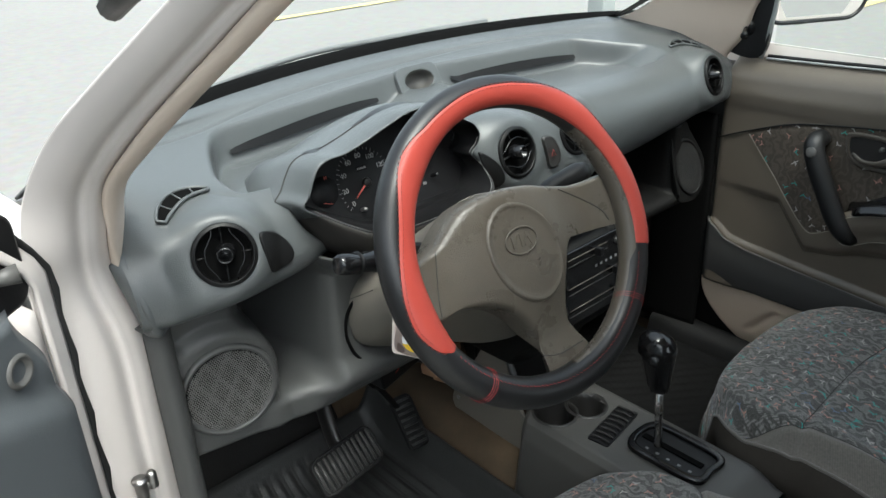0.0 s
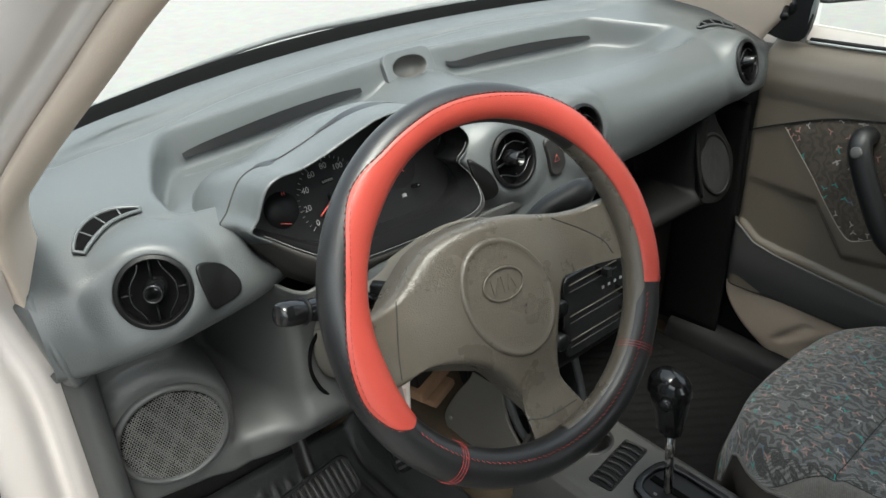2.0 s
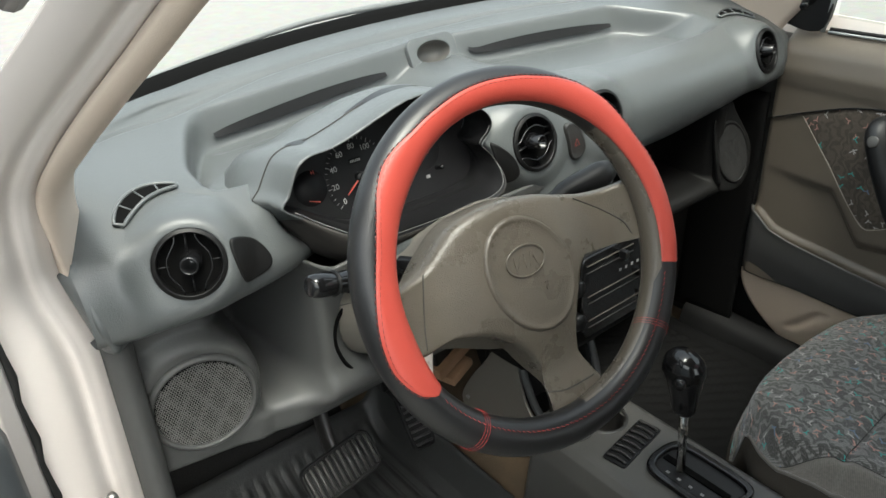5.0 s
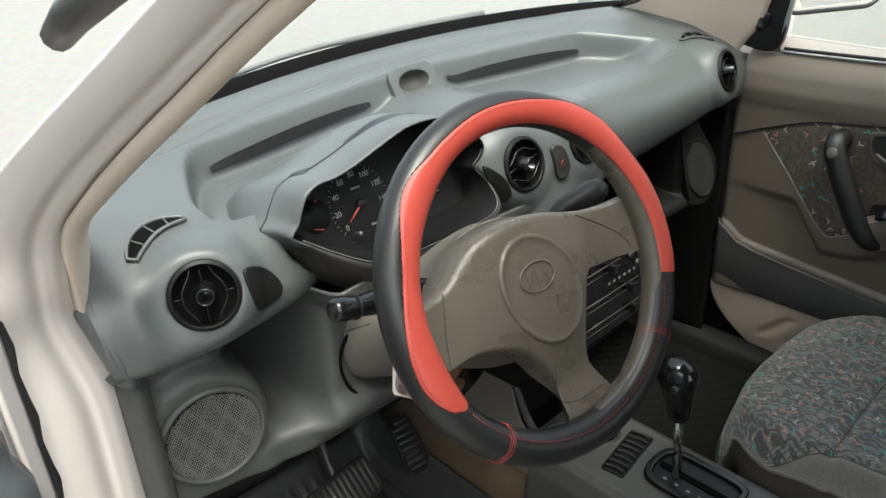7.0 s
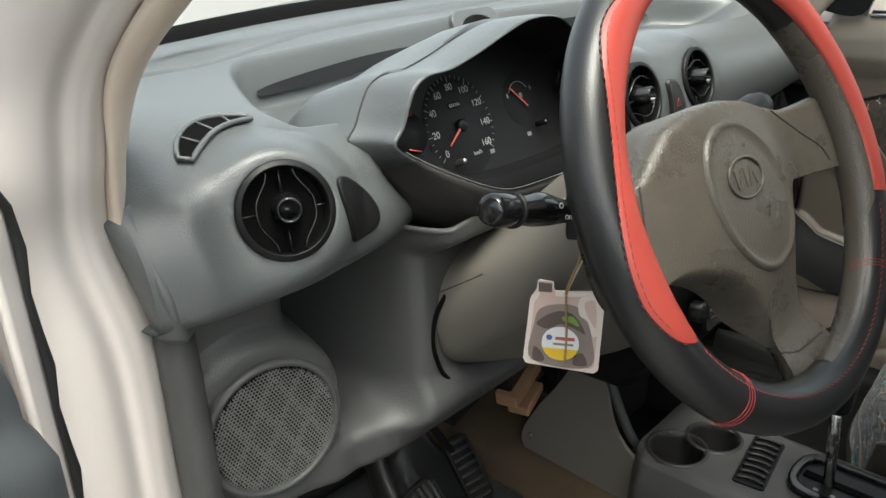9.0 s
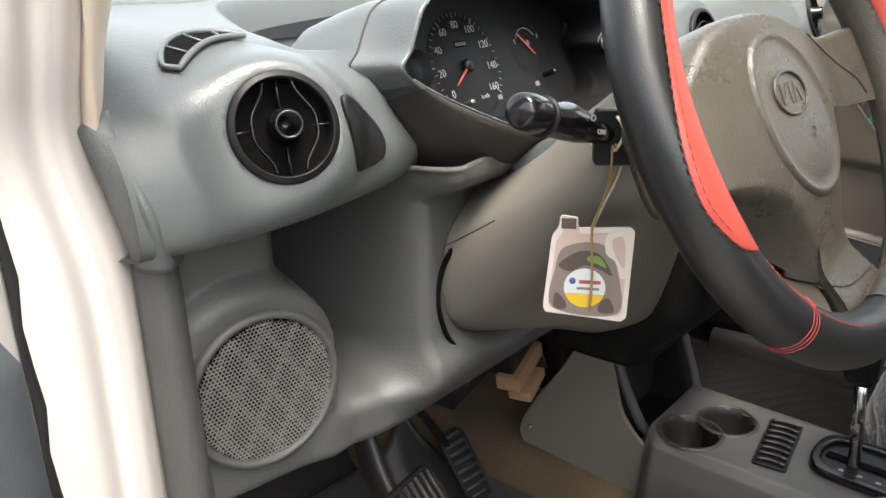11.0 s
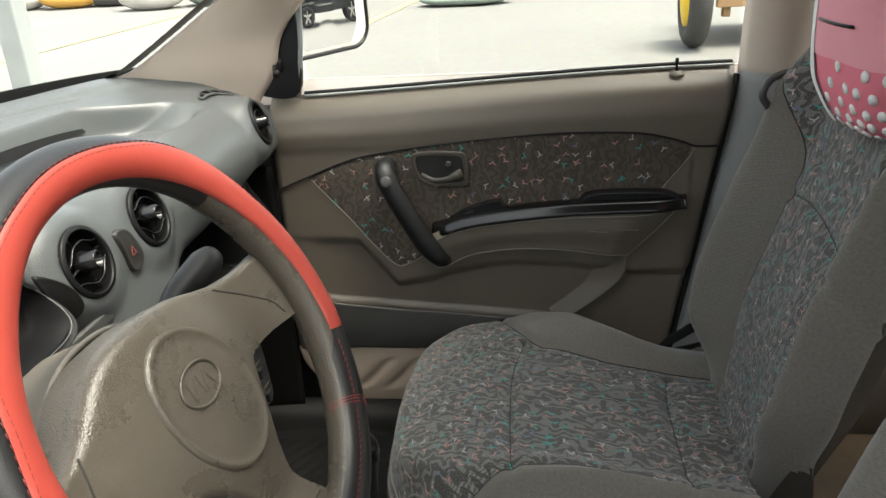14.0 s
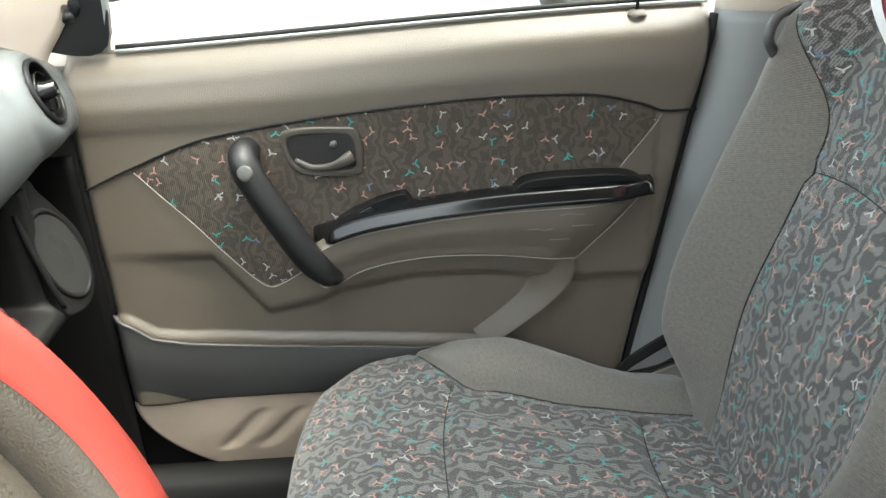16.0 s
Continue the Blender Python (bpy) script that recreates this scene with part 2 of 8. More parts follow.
def fabric_material(name, dark, light, speck_scale=46.0, specks=True, line_scale=46.0, speck_part=0.5):
    """Woven seat cloth: fine rib, wandering pale lines and small coloured three-armed specks, laid out in metres on the UV map."""
    m = bpy.data.materials.new(name)
    m.use_nodes = True
    n, l = m.node_tree.nodes, m.node_tree.links
    b = n["Principled BSDF"]
    b.inputs["Roughness"].default_value = 0.9
    b.inputs["Sheen Weight"].default_value = 0.25
    b.inputs["Specular IOR Level"].default_value = 0.2
    uv = n.new("ShaderNodeUVMap")
    uv.uv_map = "UVMap"

    def math_node(op, a, c=None, clamp=False):
        x = n.new("ShaderNodeMath")
        x.operation = op
        x.use_clamp = clamp
        for k, v in enumerate((a, c)):
            if v is None:
                continue
            if isinstance(v, (int, float)):
                x.inputs[k].default_value = v
            else:
                l.new(v, x.inputs[k])
        return x.outputs[0]

    stretch = n.new("ShaderNodeMapping")
    stretch.inputs["Scale"].default_value = (1.0, 1.0, 1.0)
    l.new(uv.outputs["UV"], stretch.inputs["Vector"])
    wob = n.new("ShaderNodeTexNoise")
    wob.noise_dimensions = "2D"
    wob.inputs["Scale"].default_value = line_scale
    wob.inputs["Detail"].default_value = 1.0
    l.new(stretch.outputs["Vector"], wob.inputs["Vector"])
    axis = n.new("ShaderNodeSeparateXYZ")
    l.new(uv.outputs["UV"], axis.inputs["Vector"])
    brk = n.new("ShaderNodeTexNoise")
    brk.noise_dimensions = "2D"
    brk.inputs["Scale"].default_value = line_scale * 2.1
    brk.inputs["Detail"].default_value = 0.0
    l.new(uv.outputs["UV"], brk.inputs["Vector"])
    wave = math_node("ADD", math_node("MULTIPLY", axis.outputs["X"], 370.0), math_node("MULTIPLY", wob.outputs["Fac"], 19.0))
    band = math_node("ADD", math_node("SINE", wave), math_node("MULTIPLY", math_node("SUBTRACT", brk.outputs["Fac"], 0.5), 2.2))
    lines = n.new("ShaderNodeMapRange")
    lines.interpolation_type = "SMOOTHSTEP"
    lines.inputs["From Min"].default_value = -0.30
    lines.inputs["From Max"].default_value = 0.40
    l.new(band, lines.inputs["Value"])
    # weave
    sep = n.new("ShaderNodeSeparateXYZ")
    l.new(uv.outputs["UV"], sep.inputs["Vector"])
    rib = math_node("SINE", math_node("MULTIPLY", math_node("ADD", sep.outputs["X"], math_node("MULTIPLY", sep.outputs["Y"], 0.35)), 2600.0))
    col = n.new("ShaderNodeMix")
    col.data_type = "RGBA"
    col.inputs["A"].default_value = (*dark, 1)
    col.inputs["B"].default_value = (*light, 1)
    yarn = n.new("ShaderNodeTexNoise")
    yarn.noise_dimensions = "2D"
    yarn.inputs["Scale"].default_value = 620.0
    yarn.inputs["Detail"].default_value = 2.0
    l.new(uv.outputs["UV"], yarn.inputs["Vector"])
    worn = math_node("MULTIPLY", math_node("SUBTRACT", yarn.outputs["Fac"], 0.5), 1.7)
    l.new(math_node("ADD", math_node("ADD", math_node("MULTIPLY", lines.outputs["Result"], math_node("ADD", math_node("MULTIPLY", rib, 0.40), 0.62)), 0.06), worn, True), col.inputs["Factor"])
    out = col.outputs["Result"]
    if specks:
        for k, (off, scale) in enumerate(((0.0, speck_scale), (7.3, speck_scale * 0.86))):
            mp = n.new("ShaderNodeMapping")
            mp.inputs["Location"].default_value = (off, off * 0.6, 0)
            l.new(uv.outputs["UV"], mp.inputs["Vector"])
            vo = n.new("ShaderNodeTexVoronoi")
            vo.voronoi_dimensions = "2D"
            vo.inputs["Scale"].default_value = scale
            vo.inputs["Randomness"].default_value = 0.85
            l.new(mp.outputs["Vector"], vo.inputs["Vector"])
            rel = n.new("ShaderNodeVectorMath")
            rel.operation = "SUBTRACT"
            l.new(mp.outputs["Vector"], rel.inputs[0])
            l.new(vo.outputs["Position"], rel.inputs[1])
            rnd = n.new("ShaderNodeSeparateColor")
            l.new(vo.outputs["Color"], rnd.inputs["Color"])
            mask = None
            for arm in range(3):
                rot = n.new("ShaderNodeVectorRotate")
                rot.rotation_type = "Z_AXIS"
                l.new(rel.outputs[0], rot.inputs["Vector"])
                l.new(math_node("ADD", math_node("MULTIPLY", rnd.outputs[0], 6.283), (0.0, 2.0, 4.1)[arm]), rot.inputs["Angle"])
                s2 = n.new("ShaderNodeSeparateXYZ")
                l.new(rot.outputs["Vector"], s2.inputs["Vector"])
                across = math_node("LESS_THAN", math_node("ABSOLUTE", s2.outputs["Y"]), 0.00090)
                reach = (0.0072, 0.0060, 0.0030)[arm]
                along = math_node("MULTIPLY", math_node("LESS_THAN", s2.outputs["X"], reach), math_node("GREATER_THAN", s2.outputs["X"], -0.0008))
                a = math_node("MULTIPLY", across, along)
                mask = a if mask is None else math_node("MAXIMUM", mask, a)
            mask = math_node("MULTIPLY", mask, math_node("LESS_THAN", rnd.outputs[1], speck_part))
            hue = n.new("ShaderNodeValToRGB")
            hue.color_ramp.interpolation = "CONSTANT"
            stops = [(0.0, (0.44, 0.23, 0.19)), (0.22, (0.05, 0.30, 0.26)), (0.44, (0.40, 0.38, 0.35)), (0.70, (0.12, 0.17, 0.25)), (0.76, (0.38, 0.21, 0.17))]
            e = hue.color_ramp.elements
            e[0].position, e[0].color = 0.0, (*stops[0][1], 1)
            e[1].position, e[1].color = stops[1][0], (*stops[1][1], 1)
            for pos, cc in stops[2:]:
                q = e.new(pos)
                q.color = (*cc, 1)
            l.new(rnd.outputs[2], hue.inputs["Fac"])
            mixs = n.new("ShaderNodeMix")
            mixs.data_type = "RGBA"
            l.new(mask, mixs.inputs["Factor"])
            l.new(out, mixs.inputs["A"])
            l.new(hue.outputs["Color"], mixs.inputs["B"])
            out = mixs.outputs["Result"]
    l.new(out, b.inputs["Base Color"])
    bump = n.new("ShaderNodeBump")
    bump.inputs["Strength"].default_value = 0.35
    bump.inputs["Distance"].default_value = 0.0006
    l.new(math_node("ADD", rib, lines.outputs["Result"]), bump.inputs["Height"])
    l.new(bump.outputs["Normal"], b.inputs["Normal"])
    return m


def rib_material(name, colour):
    """Plain ribbed side cloth."""
    m = bpy.data.materials.new(name)
    m.use_nodes = True
    n, l = m.node_tree.nodes, m.node_tree.links
    b = n["Principled BSDF"]
    b.inputs["Roughness"].default_value = 0.92
    b.inputs["Sheen Weight"].default_value = 0.3
    b.inputs["Specular IOR Level"].default_value = 0.2
    uv = n.new("ShaderNodeUVMap")
    uv.uv_map = "UVMap"
    uv5 = n.new("ShaderNodeMapping")
    uv5.inputs["Scale"].default_value = (1, 1, 1)
    uv5.inputs["Rotation"].default_value = (0, 0, 0.35)
    l.new(uv.outputs["UV"], uv5.inputs["Vector"])
    w = n.new("ShaderNodeTexWave")
    w.bands_direction = "Y"
    w.inputs["Scale"].default_value = 150.0
    w.inputs["Distortion"].default_value = 0.6
    w.inputs["Detail"].default_value = 3.0
    w.inputs["Detail Scale"].default_value = 3.0
    l.new(uv5.outputs["Vector"], w.inputs["Vector"])
    stain = n.new("ShaderNodeTexNoise")
    stain.inputs["Scale"].default_value = 240.0
    stain.inputs["Detail"].default_value = 5.0
    l.new(uv.outputs["UV"], stain.inputs["Vector"])
    mx = n.new("ShaderNodeMix")
    mx.data_type = "RGBA"
    mx.inputs["A"].default_value = (*[c * 0.86 for c in colour], 1)
    mx.inputs["B"].default_value = (*[c * 1.10 for c in colour], 1)
    l.new(w.outputs["Fac"], mx.inputs["Factor"])
    mx2 = n.new("ShaderNodeMix")
    mx2.data_type = "RGBA"
    mx2.blend_type = "MULTIPLY"
    mx2.inputs["Factor"].default_value = 0.5
    l.new(mx.outputs["Result"], mx2.inputs["A"])
    l.new(stain.outputs["Fac"], mx2.inputs["B"])
    l.new(mx2.outputs["Result"], b.inputs["Base Color"])
    bump = n.new("ShaderNodeBump")
    bump.inputs["Strength"].default_value = 0.5
    bump.inputs["Distance"].default_value = 0.0008
    l.new(w.outputs["Fac"], bump.inputs["Height"])
    l.new(bump.outputs["Normal"], b.inputs["Normal"])
    return m


GROUND = ground_material()
GLASS = glass_material("car_glass", (0.94, 0.96, 0.95), 0.03)
SIDE_GLASS = glass_material("tinted_side_glass", (0.80, 0.83, 0.81), 0.03)
SEAT_CLOTH = fabric_material("patterned_seat_cloth", (0.058, 0.057, 0.052), (0.212, 0.208, 0.195), speck_scale=48.0, speck_part=0.62)
DOOR_CLOTH = fabric_material("patterned_door_cloth", (0.062, 0.050, 0.039), (0.108, 0.090, 0.070), speck_scale=38, speck_part=0.60)
# brown-grey cloth darkened for soiling and for the shade on the seat's sides
SIDE_SHADED = mat("soiled_shaded_side_cloth", (0.055, 0.048, 0.040), 0.95, spec=0.2, grain=0.8, grain_scale=700, vary=0.22, vary_scale=14)
SIDE_CLOTH = rib_material("ribbed_side_cloth", (0.215, 0.198, 0.172))


# ---- builders ----
def thing(name, label, category, kind="", group="", at=(0, 0, 0)):
    ob = new(name)
    ob.location = at
    ob.empty_display_size = 0.05
    return tagged(ob, label, category, group, kind)


def part(name, bm, material, parent, label="", smooth=True, mods=()):
    me = bpy.data.meshes.new(name)
    bmesh.ops.recalc_face_normals(bm, faces=bm.faces)
    for f in bm.faces:
        f.smooth = smooth
    bm.to_mesh(me)
    bm.free()
    me.materials.append(material)
    ob = new(name, me)
    if parent is not None:
        ob.parent = parent
        ob.matrix_parent_inverse = Matrix.LocRotScale(parent.location, parent.rotation_euler, None).inverted() if parent.parent is None else Matrix()
    if label:
        tagged(ob, label)
    for kind, settings in mods:
        md = ob.modifiers.new(kind, kind)
        for key, value in settings.items():
            if key == "width":
                md.width = value
            elif key == "segments":
                md.segments = value
            elif key == "thickness":
                md.thickness = value
            elif key == "offset":
                md.offset = value
            elif key == "levels":
                md.levels = value
                md.render_levels = value
            elif key == "angle":
                md.angle_limit = value
    return ob


BEVEL = lambda w, s=2: ("BEVEL", {"width": w, "segments": s})
SOLID = lambda t, o=-1.0: ("SOLIDIFY", {"thickness": t, "offset": o})


def sheet(fn, nu, nv, close_u=False, close_v=False, uv=None, cap=False):
    """A grid mesh through fn(u, v), u and v from 0 to 1, with UVs in metres measured along the grid."""
    bm = bmesh.new()
    lay = bm.loops.layers.uv.new("UVMap")
    cu, cv = (nu if close_u else nu + 1), (nv if close_v else nv + 1)
    pts = [[Vector(fn(i / nu, j / nv)) for j in range(cv)] for i in range(cu)]
    vs = [[bm.verts.new(p) for p in row] for row in pts]
    iu, jv = nu // 2, nv // 2
    su, sv = [0.0], [0.0]
    for i in range(1, nu + 1):
        su.append(su[-1] + (pts[i % cu][min(jv, cv - 1)] - pts[i - 1][min(jv, cv - 1)]).length)
    for j in range(1, nv + 1):
        sv.append(sv[-1] + (pts[min(iu, cu - 1)][j % cv] - pts[min(iu, cu - 1)][j - 1]).length)
    for i in range(nu):
        for j in range(nv):
            a, b = (i + 1) % cu, (j + 1) % cv
            q = [vs[i][j], vs[a][j], vs[a][b], vs[i][b]]
            if len(set(q)) < 4:
                continue
            try:
                f = bm.faces.new(q)
            except ValueError:
                continue
            for lp, (x, y) in zip(f.loops, ((i, j), (i + 1, j), (i + 1, j + 1), (i, j + 1))):
                lp[lay].uv = uv(x / nu, y / nv) if uv else (su[x], sv[y])
    if cap:
        if close_v:
            bm.faces.new(vs[0])
            bm.faces.new(vs[-1])
        else:
            bm.faces.new([r[0] for r in vs])
            bm.faces.new([r[-1] for r in vs])
    return bm


def smooth01(x, a=0.0, b=1.0):
    t = min(1.0, max(0.0, (x - a) / (b - a)))
    return t * t * (3 - 2 * t)


def spline(pts, t):
    """A Catmull-Rom curve through pts, t from 0 to 1."""
    n = len(pts) - 1
    f = min(max(t, 0.0), 1.0) * n
    i = min(int(f), n - 1)
    f -= i
    p1, p2 = Vector(pts[i]), Vector(pts[i + 1])
    p0 = Vector(pts[i - 1]) if i > 0 else 2 * p1 - p2
    p3 = Vector(pts[i + 2]) if i + 2 <= n else 2 * p2 - p1
    return 0.5 * ((2 * p1) + (p2 - p0) * f + (2 * p0 - 5 * p1 + 4 * p2 - p3) * f * f + (3 * p1 - p0 - 3 * p2 + p3) * f ** 3)


def curve_pts(pts, n, closed=False):
    if closed:
        m = len(pts)
        out = []
        for k in range(n):
            f = k / n * m
            i = int(f)
            f -= i
            p0, p1, p2, p3 = (Vector(pts[(i + d) % m]) for d in (-1, 0, 1, 2))
            out.append(0.5 * ((2 * p1) + (p2 - p0) * f + (2 * p0 - 5 * p1 + 4 * p2 - p3) * f * f + (3 * p1 - p0 - 3 * p2 + p3) * f ** 3))
        return out
    return [spline(pts, k / (n - 1)) for k in range(n)]


def tube(pts, radius, segs=10, closed=False, flat=1.0, side=None):
    """A tube along pts; radius a number or a function of 0..1; flat squeezes it across `side`."""
    bm = bmesh.new()
    n = len(pts)
    pts = [Vector(p) for p in pts]
    prev = None
    rings = []
    for k, p in enumerate(pts):
        if closed:
            d = pts[(k + 1) % n] - pts[k - 1]
        else:
            d = pts[min(k + 1, n - 1)] - pts[max(k - 1, 0)]
        d.normalize()
        if side is not None:
            a = Vector(side) - d * d.dot(Vector(side))
        elif prev is None:
            a = d.orthogonal()
        else:
            a = prev - d * d.dot(prev)
        a.normalize()
        prev = a
        b = d.cross(a)
        r = radius(k / max(1, n - 1)) if callable(radius) else radius
        rings.append([bm.verts.new(p + a * (r * flat * math.cos(2 * math.pi * s / segs)) + b * (r * math.sin(2 * math.pi * s / segs))) for s in range(segs)])
    for k in range(n if closed else n - 1):
        r0, r1 = rings[k], rings[(k + 1) % n]
        for s in range(segs):
            bm.faces.new((r0[s], r0[(s + 1) % segs], r1[(s + 1) % segs], r1[s]))
    if not closed:
        bm.faces.new(rings[0])
        bm.faces.new(rings[-1])
    return bm


def lathe(profile, segs, m=None):
    """profile: (radius, height) pairs turned about z, then placed by m."""
    bm = bmesh.new()
    rings = []
    for r, h in profile:
        if r < 1e-6:
            rings.append([bm.verts.new((0, 0, h))])
        else:
            rings.append([bm.verts.new((r * math.cos(2 * math.pi * s / segs), r * math.sin(2 * math.pi * s / segs), h)) for s in range(segs)])
    for a, b in zip(rings, rings[1:]):
        for s in range(segs):
            t = (s + 1) % segs
            if len(a) == 1 and len(b) == 1:
                continue
            if len(a) == 1:
                bm.faces.new((a[0], b[s], b[t]))
            elif len(b) == 1:
                bm.faces.new((a[s], a[t], b[0]))
            else:
                bm.faces.new((a[s], a[t], b[t], b[s]))
    if m is not None:
        bm.transform(m)
    return bm


def box(size, m=None, centre=(0, 0, 0)):
    bm = bmesh.new()
    bmesh.ops.create_cube(bm, size=1)
    bm.transform(Matrix.Translation(centre) @ Matrix.Diagonal((*size, 1)))
    if m is not None:
        bm.transform(m)
    return bm


def slab(outline, thick, m=None, hole=None):
    """A flat plate: outline in x, y, raised from z=0 to z=thick, placed by m."""
    bm = bmesh.new()
    lo = [bm.verts.new((x, y, 0)) for x, y in outline]
    hi = [bm.verts.new((x, y, thick)) for x, y in outline]
    n = len(outline)
    for k in range(n):
        bm.faces.new((lo[k], lo[(k + 1) % n], hi[(k + 1) % n], hi[k]))
    if hole:
        lo2 = [bm.verts.new((x, y, 0)) for x, y in hole]
        hi2 = [bm.verts.new((x, y, thick)) for x, y in hole]
        for k in range(n):
            bm.faces.new((lo2[k], hi2[k], hi2[(k + 1) % n], lo2[(k + 1) % n]))
            bm.faces.new((hi[k], hi[(k + 1) % n], hi2[(k + 1) % n], hi2[k]))
            bm.faces.new((lo[k], lo2[k], lo2[(k + 1) % n], lo[(k + 1) % n]))
    else:
        bm.faces.new(hi)
        bm.faces.new(list(reversed(lo)))
    if m is not None:
        bm.transform(m)
    return bm


def ring_outline(pts, n=48):
    return [(p.x, p.y) for p in curve_pts([(x, y, 0) for x, y in pts], n, True)]


def rounded(w, h, r, n=6):
    out = []
    for cx, cy, a0 in ((w / 2 - r, h / 2 - r, 0), (-w / 2 + r, h / 2 - r, 90), (-w / 2 + r, -h / 2 + r, 180), (w / 2 - r, -h / 2 + r, 270)):
        for k in range(n + 1):
            a = radians(a0 + 90 * k / n)
            out.append((cx + r * math.cos(a), cy + r * math.sin(a)))
    return out


def frame_at(p, normal, up=(0, 0, 1)):
    """A pose at p whose z is the normal and whose y is as near to up as can be."""
    z = Vector(normal).normalized()
    x = Vector(up).cross(z).normalized()
    y = z.cross(x)
    return Matrix((( x.x, y.x, z.x, p[0]), (x.y, y.y, z.y, p[1]), (x.z, y.z, z.z, p[2]), (0, 0, 0, 1)))


def join(*bms):
    out = bmesh.new()
    for b in bms:
        me = bpy.data.meshes.new("tmp")
        b.to_mesh(me)
        b.free()
        out.from_mesh(me)
        bpy.data.meshes.remove(me)
    return out


def letters(text, size, m, material, parent, name="lettering", depth=0.0002):
    cu = bpy.data.curves.new(name, "FONT")
    cu.body, cu.size, cu.align_x, cu.align_y, cu.extrude = text, size, "CENTER", "CENTER", depth
    tmp = new("tmp_text", cu)
    dg = bpy.context.evaluated_depsgraph_get()
    me = bpy.data.meshes.new_from_object(tmp.evaluated_get(dg))
    bpy.data.objects.remove(tmp)
    bpy.data.curves.remove(cu)
    me.transform(m)
    me.name = name
    me.materials.clear()
    me.materials.append(material)
    ob = new(name, me)
    ob.parent = parent
    if parent.parent is None:
        ob.matrix_parent_inverse = Matrix.Translation(-parent.location)
    return ob


XC = 0.887  # the car's middle plane


def mirror_x(p):
    return (2 * XC - p[0], *p[1:])


# ---- ground ----
def build_ground():
    bm = bmesh.new()
    n = 60
    vs = {}
    for i in range(n + 1):
        for j in range(n + 1):
            s, t = i / n * 2 - 1, j / n * 2 - 1
            x, y = XC + 900 * s * abs(s) ** 2.2, 0.5 + 900 * t * abs(t) ** 2.2
            z = 0.004 * noise.noise((x * 0.3, y * 0.3, 0))
            vs[i, j] = bm.verts.new((x, y, z))
    for i in range(n):
        for j in range(n):
            bm.faces.new((vs[i, j], vs[i + 1, j], vs[i + 1, j + 1], vs[i, j + 1]))
    g = part("ground", bm, GROUND, None)
    tagged(g, "pale dusty concrete yard around the parked car", "ground", "", "structure")
    # worn yellow parking line
    pale = mat("faded_yellow_paint", (0.55, 0.47, 0.20), 0.8, vary=0.3, vary_scale=5)
    for xa, xb, ya, yb in ((3.5, 13.0, 6.75, 6.15), (6.6, 14.0, 2.95, 2.35)):
        line = sheet(lambda u, v: (xa + (xb - xa) * u, ya + (yb - ya) * u + 0.11 * v + 0.02 * noise.noise((u * 40, v, 0)), 0.009), 60, 1)
        tagged(part("painted_line", line, pale, None), "faded yellow line painted on the concrete", "road marking", "", "structure")


build_ground()

# ---- dashboard ----
def y_back(x):
    return 1.145 - 0.43 * (x - 0.9) ** 2


def wall_y(x):
    """Foot of the trays' far wall."""
    return min(1.002 + 0.134 * (x - 0.527), 1.037 - 0.16 * (x - 0.98))


